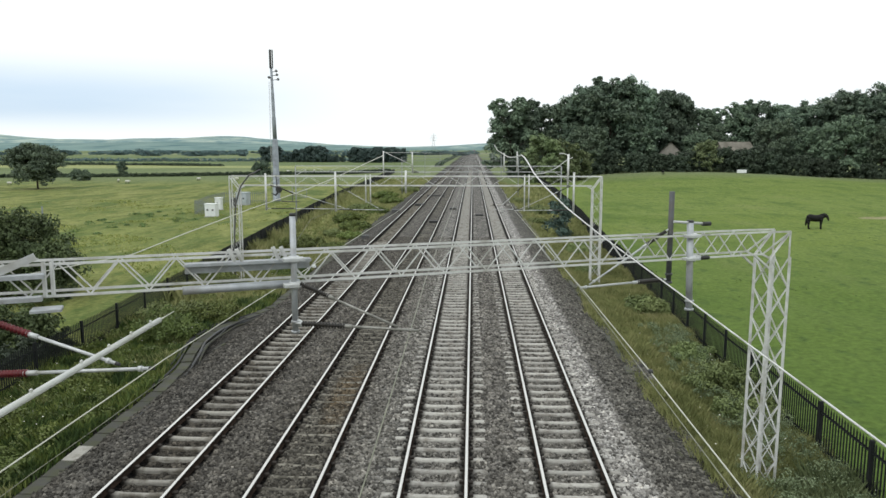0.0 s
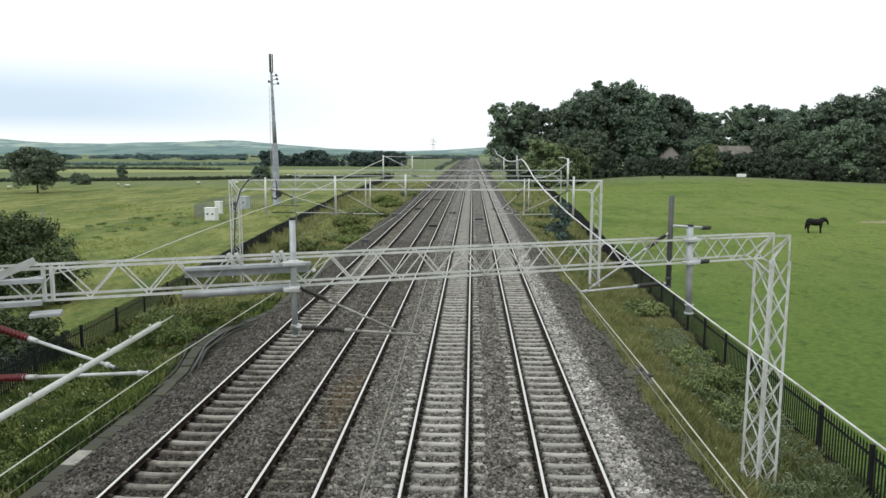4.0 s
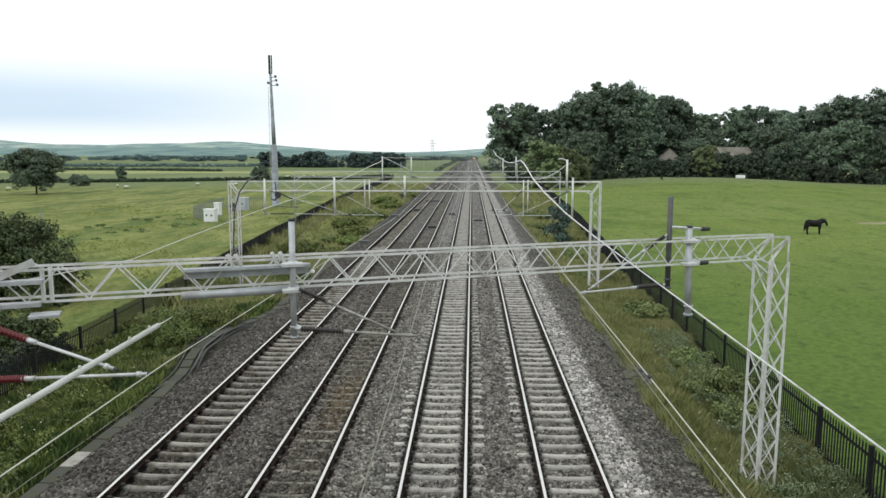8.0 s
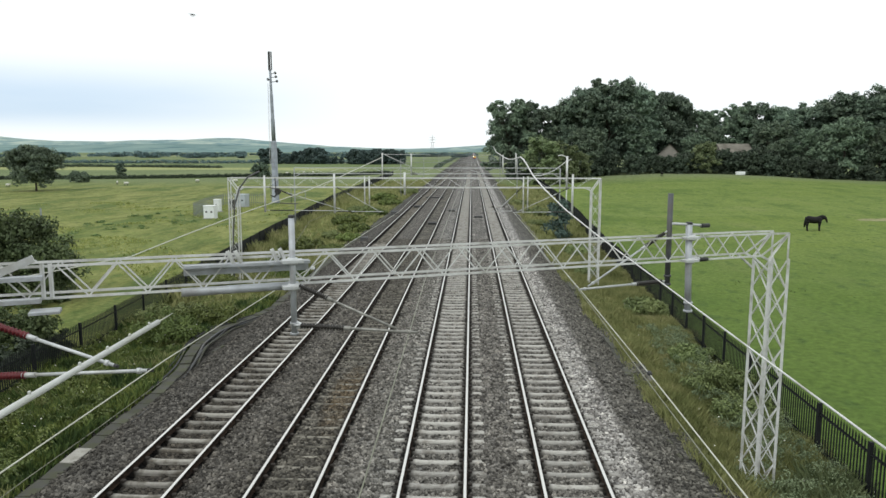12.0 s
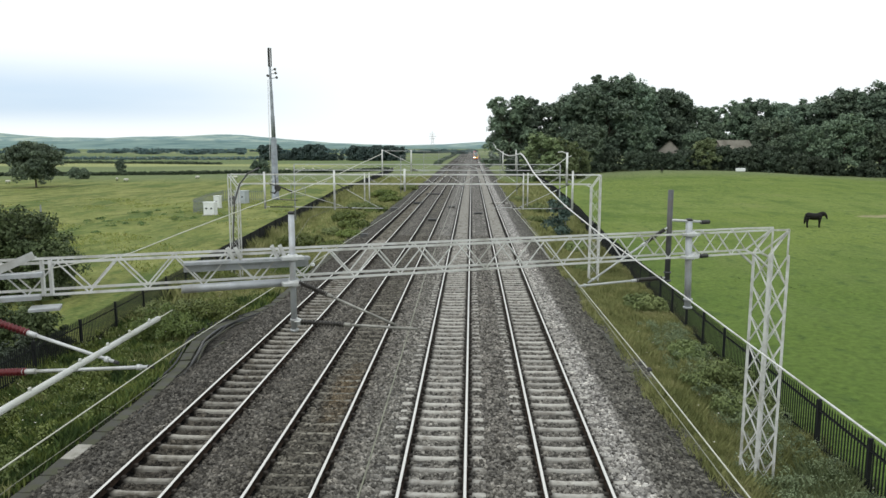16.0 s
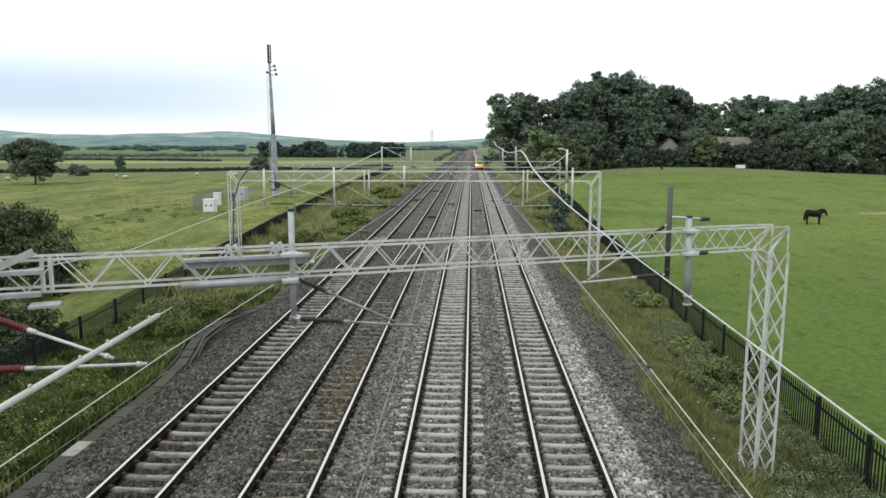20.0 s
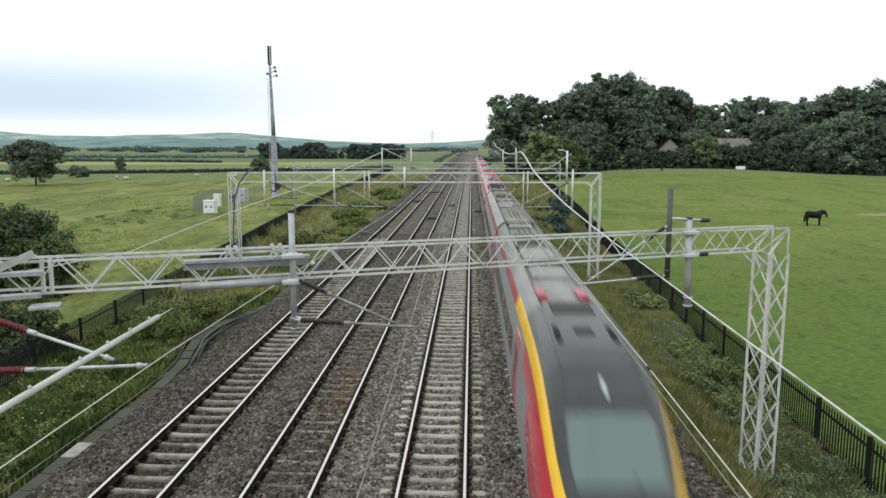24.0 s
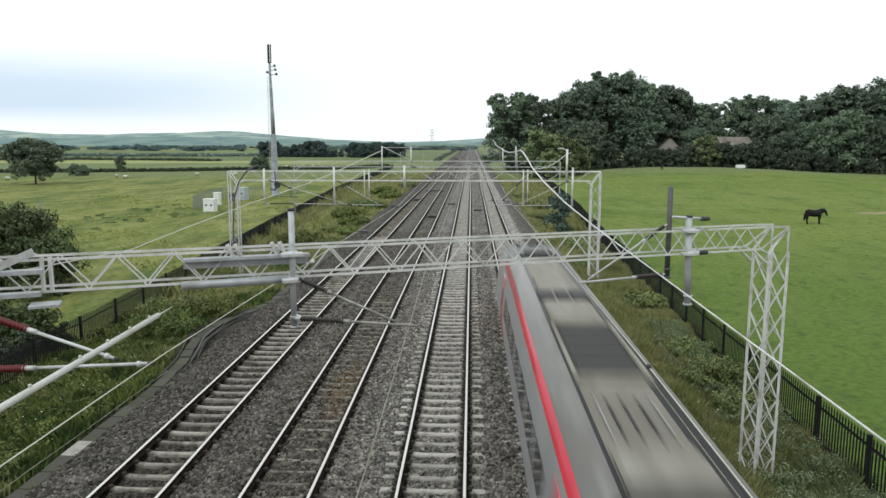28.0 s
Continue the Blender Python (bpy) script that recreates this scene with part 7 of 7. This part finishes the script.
def coach_shell(parent, red, cab, half, tail=False):
    """The body shell from -half to half along y; with a cab its nose points to -y."""
    mats = [M_SILVER, M_BLACK, M_RED, M_ROOF_RED if red else M_ROOF_GREY, M_DECK_RED if red else M_ROOF_GREY if cab and not tail else M_ROOF_DECK, M_YELLOW, M_WELL_RED if red else M_BLACK]
    m = Mesher()

    def band(j):
        k = body_segment(j)
        if j == SEG - 1 or k <= 0:
            return 1
        if k <= 4:
            return 0
        if k == 5:
            return 2
        if k in (6, 7, 8):
            return 3
        if k == 9:
            return 6
        return 4
    if not cab:
        rings = [[(x, y, z) for x, z in LOOP] for y in (-half, -half + 6, 0, half - 6, half)]
        m.loft(rings, 1, False, mats=lambda i, j: band(j))
    else:
        secs = NOSE
        rings = []
        for s, w, top, bot in secs:
            rings.append([(x * w, -half + s, bot + (z - 0.28) * (top - bot) / (3.31 - 0.28)) for x, z in LOOP])
        body = [[(x, y, z) for x, z in LOOP] for y in (-half + 9.5, 0, half)]
        allr = rings + body

        def pick(i, j):
            """Red valance, yellow nose, black glazed oval with a yellow edge, then the coach's own bands."""
            k = body_segment(j)
            if j == SEG - 1 or k <= 0:
                return 2 if i < 13 else 1
            if i >= 15:
                return band(j)
            if k <= 2 and i < 9:
                return 2
            if tail and k < 4 and i >= 9:
                return 0
            if tail and i >= 8 and k >= 4:
                return 0 if i < 13 else band(j)
            if k <= 4:
                # the red of the nose sweeps up along the side and ends under the roof edge
                if i < 4 and k >= 3:
                    return 5
                return 2 if k >= (1 if i < 9 else 2 if i < 10 else 3 if i < 11 else 4 if i < 13 else 5) else 0
            if k == 5:
                return 5
            if k == 6 or i < 8 or (k == 7 and i < 9):
                return 5
            return 1 if i < 14 else band(j)
        m.loft(allr, 1, True, mats=pick)
    return part("body", m, mats, parent, "streamlined body with silver sides, red band and worn roof" if not cab else "streamlined cab body with yellow nose, red valance and silver sides")


def roof_equipment(parent, rng, half, red, pan, cab, tail=False, covers=False):
    """Pressed ribs, equipment modules, vents and, on two coaches, the pantograph well."""
    deck = M_DECK_RED if red else M_ROOF_GREY if cab and not tail else M_ROOF_DECK
    front = -half + (7.6 if cab else 0.7)
    mid = -half + 8.4 if not cab else front + 0.9
    zd = 3.25

    def ribs(a, b):
        for x in (-0.42, -0.2, 0.06, 0.3, 0.47):
            m = Mesher()
            m.box((x - 0.018, a, zd - 0.03), (x + 0.018, b, zd + 0.022))
            part("roof_rib", m, [M_GREY_DARK if red else M_ROOF_GREY if abs(x) > 0.4 else M_GREY_DARK], parent, "dark pressed roof groove")
    if not cab:
        if not pan:
            ribs(front + (1.4 if covers or not red else 0.1), mid - 0.5)
            if not red:
                m = Mesher()
                m.box((-0.62, front - 0.2, zd - 0.03), (0.62, front + 1.3, zd + 0.07), bevel=0.06)
                part("roof_module", m, [deck], parent, "pale roof equipment cover")
        m = Mesher()
        m.box((-0.62, mid, zd - 0.03), (0.62, mid + 2.0, zd + 0.07), bevel=0.05)
        part("roof_module", m, [M_ROOF_RED if red else M_ROOF_GREY], parent, "worn roof equipment cover")
    m = Mesher()
    m.box((-0.58, mid + 2.4, zd - 0.03), (0.58, mid + 4.3, zd + 0.05), bevel=0.06)
    part("roof_module", m, [deck], parent, "pale roof equipment cover")
    y = mid + 5.0
    for x, w in ((-0.46, 0.22), (0.0, 0.17), (0.46, 0.22)):
        m = Mesher()
        m.box((x - w, y - 0.45, zd - 0.03), (x + w, y + 0.45, zd + 0.06), bevel=0.03)
        part("roof_vent", m, [M_DARK], parent, "small black roof vent")
    m = Mesher()
    m.box((-0.6, y + 0.7, zd - 0.03), (0.6, half - (8.0 if not pan else 10.6), zd + 0.06), bevel=0.06)
    part("roof_module", m, [deck], parent, "pale roof equipment cover")
    # open equipment well with a pale rim and a dark interior
    a, b = (half - 7.7, half - 4.2) if not pan else (mid - 4.0, mid - 0.6)
    m = Mesher()
    for x0, x1, y0, y1 in ((-0.68, -0.6, a, b), (0.6, 0.68, a, b), (-0.6, 0.6, a, a + 0.09), (-0.6, 0.6, b - 0.09, b)):
        m.box((x0, y0, zd - 0.03), (x1, y1, zd + 0.09), bevel=0.01)
    w = part("well_rim", m, [deck], parent, "pale raised rim of the roof well")
    m = Mesher()
    m.box((-0.6, a + 0.09, zd - 0.03), (0.6, b - 0.09, zd + 0.03))
    part("well_cover", m, [M_WELL_RED if red else M_GREY_DARK], w, "dark roof well cover")
    for i in range(5):
        yy = a + 0.4 + i * (b - a - 0.8) / 4
        m = Mesher()
        m.box((-0.52, yy - 0.14, zd + 0.03), (0.52, yy + 0.14, zd + 0.055), bevel=0.01)
        part("grille", m, [M_DARK], w, "black cooling grille")
    if cab:
        ribs(b + 0.9, b + 2.3)
        m = Mesher()
        m.box((-0.6, b + 2.7, zd - 0.03), (0.6, half - 0.5, zd + 0.08), bevel=0.06)
        part("roof_module", m, [deck], parent, "pale roof equipment cover")
    elif not pan:
        if covers:
            for ya, yb, mat in ((b + 0.1, b + 0.7, M_DECK_RED), (b + 0.75, b + 1.7, M_RED)):
                m = Mesher()
                m.box((-0.6, ya, zd - 0.03), (0.6, yb, zd + 0.09), bevel=0.05)
                part("roof_module", m, [mat], parent, "red roof equipment cover")
        else:
            ribs(b + 0.4, half - 2.5)
        if not red:
            m = Mesher()
            m.box((-0.62, half - 2.3, zd - 0.03), (0.62, half - 0.5, zd + 0.07), bevel=0.06)
            part("roof_module", m, [deck], parent, "pale roof equipment cover")
    else:
        ribs(front + 0.4, a - 0.2)
    m = Mesher()
    m.box((-0.7, half - 0.42, zd - 0.03), (0.7, half - 0.1, zd + 0.09), bevel=0.03)
    part("end_hood", m, [M_GREY_DARK], parent, "dark hood over the coach end")
    if red and not pan:
        for y in (half - 2.03, -half + 0.12) if covers else (half - 2.03,):
            m = Mesher()
            m.box((-0.6, y, zd - 0.03), (0.66, y + 1.6, zd + 0.05), bevel=0.03)
            part("end_module", m, [M_GREY_DARK], parent, "grimy dark module at the coach end")
    if (cab and not tail) or pan:
        m = Mesher()
        ya = -half + 8.0 if cab else half - 1.85
        for x0, x1 in (((-0.66, 0.66),) if pan else ((-0.7, -0.42), (0.42, 0.7))):
            m = Mesher()
            m.box((x0, ya + 0.2, zd - 0.03), (x1, ya + (1.2 if cab else 1.45), zd + 0.1), bevel=0.05)
            part("roof_module", m, [M_ROOF_DECK if pan else M_ROOF_RED], parent, "dusty beige roof cover" if pan else "faded red roof module")
    if pan:
        m = Mesher()
        m.box((-0.92, half - 8.0, zd - 0.2), (0.92, half - 1.75, zd + 0.06), bevel=0.04)
        part("pantograph_well", m, [M_GREY_DARK], parent, "dark grimy pantograph well")
        for i in range(16):
            x, y, w, d = rng.uniform(-0.7, 0.7), half - rng.uniform(2.2, 7.6), rng.uniform(0.06, 0.2), rng.uniform(0.1, 0.5)
            m = Mesher()
            m.box((x - w, y - d, zd), (x + w, y + d, zd + rng.uniform(0.09, 0.22)), bevel=0.02)
            part("roof_box", m, [(M_DARK, M_ROOF_GREY, M_DARK, M_GALV_DARK)[i % 4]], parent)
        p0 = half - 7.0
        m = Mesher()
        for s in (-0.4, 0.4):
            m.tube((s, p0, zd + 0.1), (s * 0.7, p0 + 2.6, zd + 0.24), 0.03, 8)
            m.tube((s * 0.7, p0 + 2.6, zd + 0.26), (s, p0 + 0.6, zd + 0.36), 0.022, 8)
        m.tube((-0.8, p0 + 0.6, zd + 0.38), (0.8, p0 + 0.6, zd + 0.38), 0.03, 8)
        m.tube((-0.8, p0 + 0.95, zd + 0.38), (0.8, p0 + 0.95, zd + 0.38), 0.03, 8)
        part("pantograph", m, [M_GALV_DARK], parent, "folded grey pantograph")
        for s in (-0.5, 0.0, 0.5):
            for yy in (p0 - 0.5, p0 + 3.4):
                m = Mesher()
                ribbed(m, (s, yy, zd), (s, yy, zd + 0.3), 0.05, 0.1, 4)
                part("insulator", m, [M_INSULATOR if yy < p0 + 4 else M_GALV], parent)
        m = Mesher()
        m.path([(-0.3, p0 + 3.4, zd + 0.3), (0.1, p0 + 3.9, zd + 0.3), (0.4, p0 + 4.2, zd + 0.05)], 0.03, 6)
        part("power_cable", m, [M_DARK], parent)


def _box(lo, hi, bevel=0.0):
    m = Mesher()
    m.box(lo, hi, bevel=bevel)
    return m


def side_details(parent, half, cab):
    """Window panes, doors and underframe gear on both sides."""
    lo = -half + (8.6 if cab else 2.9)
    n = 7 if cab else 8
    span = (half - 2.9 - lo) / n
    for s in (-1, 1):
        for i in range(n):
            a, b = lo + i * span + 0.2, lo + (i + 1) * span - 0.2
            m = Mesher()
            pts = [(1.352, 1.62), (1.29, 2.26)]
            off = 0.012
            ring = []
            for y in (a, b):
                ring.append([(s * (x + d), y, z) for x, z, d in ((1.352, 1.64, off), (1.293, 2.24, off), (1.293, 2.24, -0.03), (1.352, 1.64, -0.03))])
            m.loft(ring)
            part("window", m, [M_GLASS], parent)
        for y in ([-half + 1.5] if not cab else [-half + 7.4]) + [half - 1.5]:
            m = Mesher()
            ring = []
            for yy in (y - 0.5, y + 0.5):
                ring.append([(s * (x + d), yy, z) for x, z, d in ((1.31, 0.66, 0.012), (1.364, 1.1, 0.012), (1.354, 1.6, 0.012), (1.292, 2.3, 0.012), (1.243, 2.6, 0.012), (1.243, 2.6, -0.04), (1.31, 0.66, -0.04))])
            m.loft(ring)
            d = part("door", m, [M_RED], parent, "red sliding door")
            m = Mesher()
            m.loft([[(s * (x + e), yy, z) for x, z, e in ((1.352, 1.64, 0.02), (1.293, 2.24, 0.02), (1.293, 2.24, 0.0), (1.352, 1.64, 0.0))] for yy in (y - 0.25, y + 0.25)])
            part("pane", m, [M_GLASS], d)
    for y in ((-half + (4.6 if cab else 3.4)), half - 3.4):
        b = part("bogie", _box((-1.05, y - 1.9, 0.3), (1.05, y + 1.9, 0.62), 0.06), [M_BLACK], parent, "black bogie frame")
        for yy in (y - 1.35, y + 1.35):
            for s in (-1, 1):
                m = Mesher()
                m.turned((s * 0.68, yy, 0.43), (s * 0.83, yy, 0.43), [(0, 0.455), (0.2, 0.455), (0.25, 0.43), (1, 0.42)], 20)
                part("wheel", m, [M_RAIL_SIDE], b)
    part("underframe", _box((-1.12, -half + 7.5, 0.22), (1.12, half - 6.0, 0.5), 0.06), [M_BLACK], parent)


def cab_details(parent, half, lit):
    # wiper, headlights and nose flap
    for s in (-1, 1):
        m = Mesher()
        ellipsoid(m, (s * 0.93, -half + 0.27, 1.17), (0.17, 0.2, 0.15), 14, 8, tilt=Matrix.Rotation(radians(90 - s * 35), 3, "Z"))
        hl = part("headlight", m, [M_HEADLIGHT if lit and s < 0 else M_LENS], parent, "lit headlight" if lit and s < 0 else "unlit lamp cluster")
        m = Mesher()
        ellipsoid(m, (s * 0.94, -half + 0.42, 1.18), (0.27, 0.17, 0.18), 14, 8, tilt=Matrix.Rotation(radians(90 - s * 35), 3, "Z"))
        part("bezel", m, [M_LENS], hl)
    # black glazed hood, and the windscreen glass in it
    m = Mesher()
    nose_patch(m, half, [(0.14, 0.26), (0.18, 0.4), (0.26, 0.53), (0.42, 0.63), (0.7, 0.7), (1.1, 0.75), (1.6, 0.78), (2.6, 0.79), (4.0, 0.8), (6.0, 0.8), (7.15, 0.8)], 0.02, 60, 20)
    hood = part("cab_hood", m, [M_HOOD], parent, "glossy black hood round the windscreen")
    # sky's reflection painted as a pale patch on the glass's upper part
    m = Mesher()
    nose_patch(m, half, [(0.98, 0.4), (1.06, 0.46), (1.2, 0.48), (1.6, 0.46), (2.05, 0.42), (2.15, 0.37)], 0.034, 16, 10)
    part("windscreen", m, [M_SCREEN], hood, "sloping windscreen with a painted pale sky reflection")
    for x, y0, y1, w in ((-0.6, 4.4, 5.3, 0.06), (0.6, 4.4, 5.3, 0.06), (0.0, 2.5, 2.9, 0.035), (0.0, 4.85, 5.15, 0.2), (0.0, 6.4, 7.4, 0.5)):
        m = Mesher()
        za, zb = (nose_point(q, 0.2, 0.0)[2] for q in (y0, y1))
        m.loft([[(x - w, -half + y0, za - 0.05), (x + w, -half + y0, za - 0.05), (x + w, -half + y0, za + 0.045), (x - w, -half + y0, za + 0.045)], [(x - w, -half + y1, zb - 0.05), (x + w, -half + y1, zb - 0.05), (x + w, -half + y1, zb + 0.045), (x - w, -half + y1, zb + 0.045)]])
        part("hood_slot", m, [M_GALV if y0 < 3 else M_GREY_DARK if w > 0.3 else M_FENCE], hood, "small pale aerial" if y0 < 3 else "black slot in the hood" if abs(x) > 0.1 else "dark hatch in the hood")
    m = Mesher()
    m.tube((0.05, -half + 0.3, 1.62), (0.3, -half + 1.1, 2.06), 0.013, 6)
    part("wiper", m, [M_DARK], parent)
    m = Mesher()
    m.turned((0, -half - 0.3, 0.92), (0, -half - 0.5, 0.9), [(0, 0.16), (0.7, 0.14), (1, 0.08)], 12)
    part("coupler_cover", m, [M_YELLOW], parent)


# dark glass given a pale green base colour for the sky's reflection
M_SCREEN = glass_dark("windscreen_sky_tint", (0.13, 0.18, 0.17), 0.06)

TRAIN_SPEED, NOSE_AT, NOSE_TIME = 53.57, -11.3, 24.4  # m/s; the nose's y at that time
FAR_SPEED = 50.0
TRAIN_X = TRACKS[3] + 0.03
TALL = 1.1  # height and length of the coaches against their drawing
COACHES = []


def train():
    joints = [0.0] + [25.0 + 23.9 * i for i in range(8)] + [216.7]
    rng = random.Random(4)
    for k in range(9):
        a, b = joints[k], joints[k + 1]
        cab = k in (0, 8)
        red = 2 <= k <= 6
        half = (b - a) / 2 - 0.36
        if cab:
            half = (b - a) / 2 - 0.125
        label = ("leading express train car with a yellow nose and red valance" if k == 0 else "trailing express train cab car with a grimy grey roof" if k == 8 else
                 "express train coach with a faded red roof" if red else "express train coach with a grimy grey roof and red band")
        g = thing("train_coach", label, "train", "coaches of the express train")
        mid = (a + b) / 2 + (-0.125 if k == 0 else 0.125 if k == 8 else 0)
        turn = 180 if k >= 7 or k in (2, 5) else 0
        coach_shell(g, red, cab, half, k == 8)
        roof_equipment(g, rng, half, red, k == 2, cab, k == 8, k == 5)
        side_details(g, half, cab)
        if cab:
            cab_details(g, half, k == 0)
        m = Mesher()
        m.box((-0.85, half - 0.02, 0.5), (0.85, half + 0.35, 2.75), bevel=0.05)
        if not cab:
            m.box((-0.85, -half - 0.35, 0.5), (0.85, -half + 0.02, 2.75), bevel=0.05)
        part("gangway", m, [M_BLACK], g, "black gangway bellows")
        g.scale = (1.0, TALL, TALL)
        COACHES.append((g, mid * TALL, turn))


# ---------------------------------------------------------------- a bird
BIRD = []


def bird():
    g = thing("bird", "small dark bird flying across the sky", "bird")
    m = Mesher()
    ellipsoid(m, (0, 0, 0), (0.17, 0.055, 0.055), 10, 8)
    m.turned((0.15, 0, 0.01), (0.23, 0, 0.0), [(0, 0.035), (0.5, 0.03), (1, 0.004)], 8)
    m.face([(-0.14, -0.02, 0), (-0.3, -0.05, 0.0), (-0.3, 0.05, 0.0), (-0.14, 0.02, 0)])
    part("body", m, [M_DARK], g)
    wings = []
    for s in (-1, 1):
        m = Mesher()
        m.loft([[(0.07, 0, 0.01), (-0.07, 0, 0.01), (-0.07, 0, -0.005), (0.07, 0, -0.005)], [(0.06, s * 0.16, 0.012), (-0.06, s * 0.16, 0.012), (-0.06, s * 0.16, 0.0), (0.06, s * 0.16, 0.0)],
                [(-0.02, s * 0.34, 0.006), (-0.07, s * 0.34, 0.006), (-0.07, s * 0.34, 0.0), (-0.02, s * 0.34, 0.0)]])
        wings.append((part("wing", m, [M_DARK], g), s))
    BIRD.append((g, wings))


# ---------------------------------------------------------------- build
ground_sheet()
hills()
bridge()
ballast_bed()
portals()
anchor_mast()
bent_cable()
tensioner()
track_boxes()
wires()
woods()
left_trees()
hedges()
undergrowth()
radio_mast()
compound()
horse()
sheep_and_trough()
houses()
pylon()
train()
bird()
cable_trough()
palisade("black steel palisade fence beside the pasture", FENCE_R, 0.155, 1.6, (11.0, 300), 2.75)
palisade("black steel palisade fence beside the meadow", FENCE_L, 0.13, 1.42, (13.0, 300), 3.45)
railway_tracks()
loose_stones()


# ---------------------------------------------------------------- movement
def motions():
    times = [0, 0.1] + [0.5 * i for i in range(1, 56)] + [27.9, 28.0]
    def nose(t):
        """The train runs a little slower while it is far off."""
        turn_t = NOSE_TIME - 0.4
        return NOSE_AT - TRAIN_SPEED * (t - NOSE_TIME) if t > turn_t else NOSE_AT + TRAIN_SPEED * 0.4 + FAR_SPEED * (turn_t - t)
    for g, mid, turn in COACHES:
        walk(g, [(t, pose(TRAIN_X, nose(t) + mid, 0, 0, 0, turn)) for t in times])
    g, wings = BIRD[0]
    walk(g, [(t, pose(x, y, z, 0, 0, a)) for t, x, y, z, a in BIRD_PATH])
    for w, s in wings:
        rows = [(0, pose(0, 0, 0))]
        for i in range(20):
            rows.append((10.6 + 0.1 * i, pose(0, 0, 0, s * (28 if i % 2 else -18))))
        walk(w, rows + [(28, pose(0, 0, 0))])


BIRD_PATH = [
    (0.0, -26.37, 919.38, 85.38, 215),
    (10.0, -6.96, 255.49, 33.06, 215),
    (10.9, -10.82, 97.25, 21.02, 215),
    (11.1, -11.47, 73.70, 18.65, 215),
    (11.2, -12.63, 71.63, 18.53, 215),
    (11.3, -13.81, 69.57, 18.50, 215),
    (11.4, -14.64, 67.51, 18.36, 215),
    (11.5, -15.84, 65.44, 18.30, 215),
    (11.6, -16.85, 63.38, 18.23, 215),
    (11.7, -17.94, 61.29, 17.95, 215),
    (11.8, -18.84, 59.23, 17.85, 215),
    (11.9, -19.85, 57.17, 17.78, 215),
    (12.0, -20.87, 55.10, 17.68, 215),
    (12.1, -21.77, 53.06, 17.70, 215),
    (12.2, -22.61, 50.99, 17.58, 215),
    (12.4, -23.93, 46.93, 17.80, 215),
    (13.0, -27.73, 36.72, 18.11, 215),
    (15.0, -67.73, 6.72, 33.11, 215),
    (28.0, -367.73, -243.28, 73.11, 215),
]

motions()
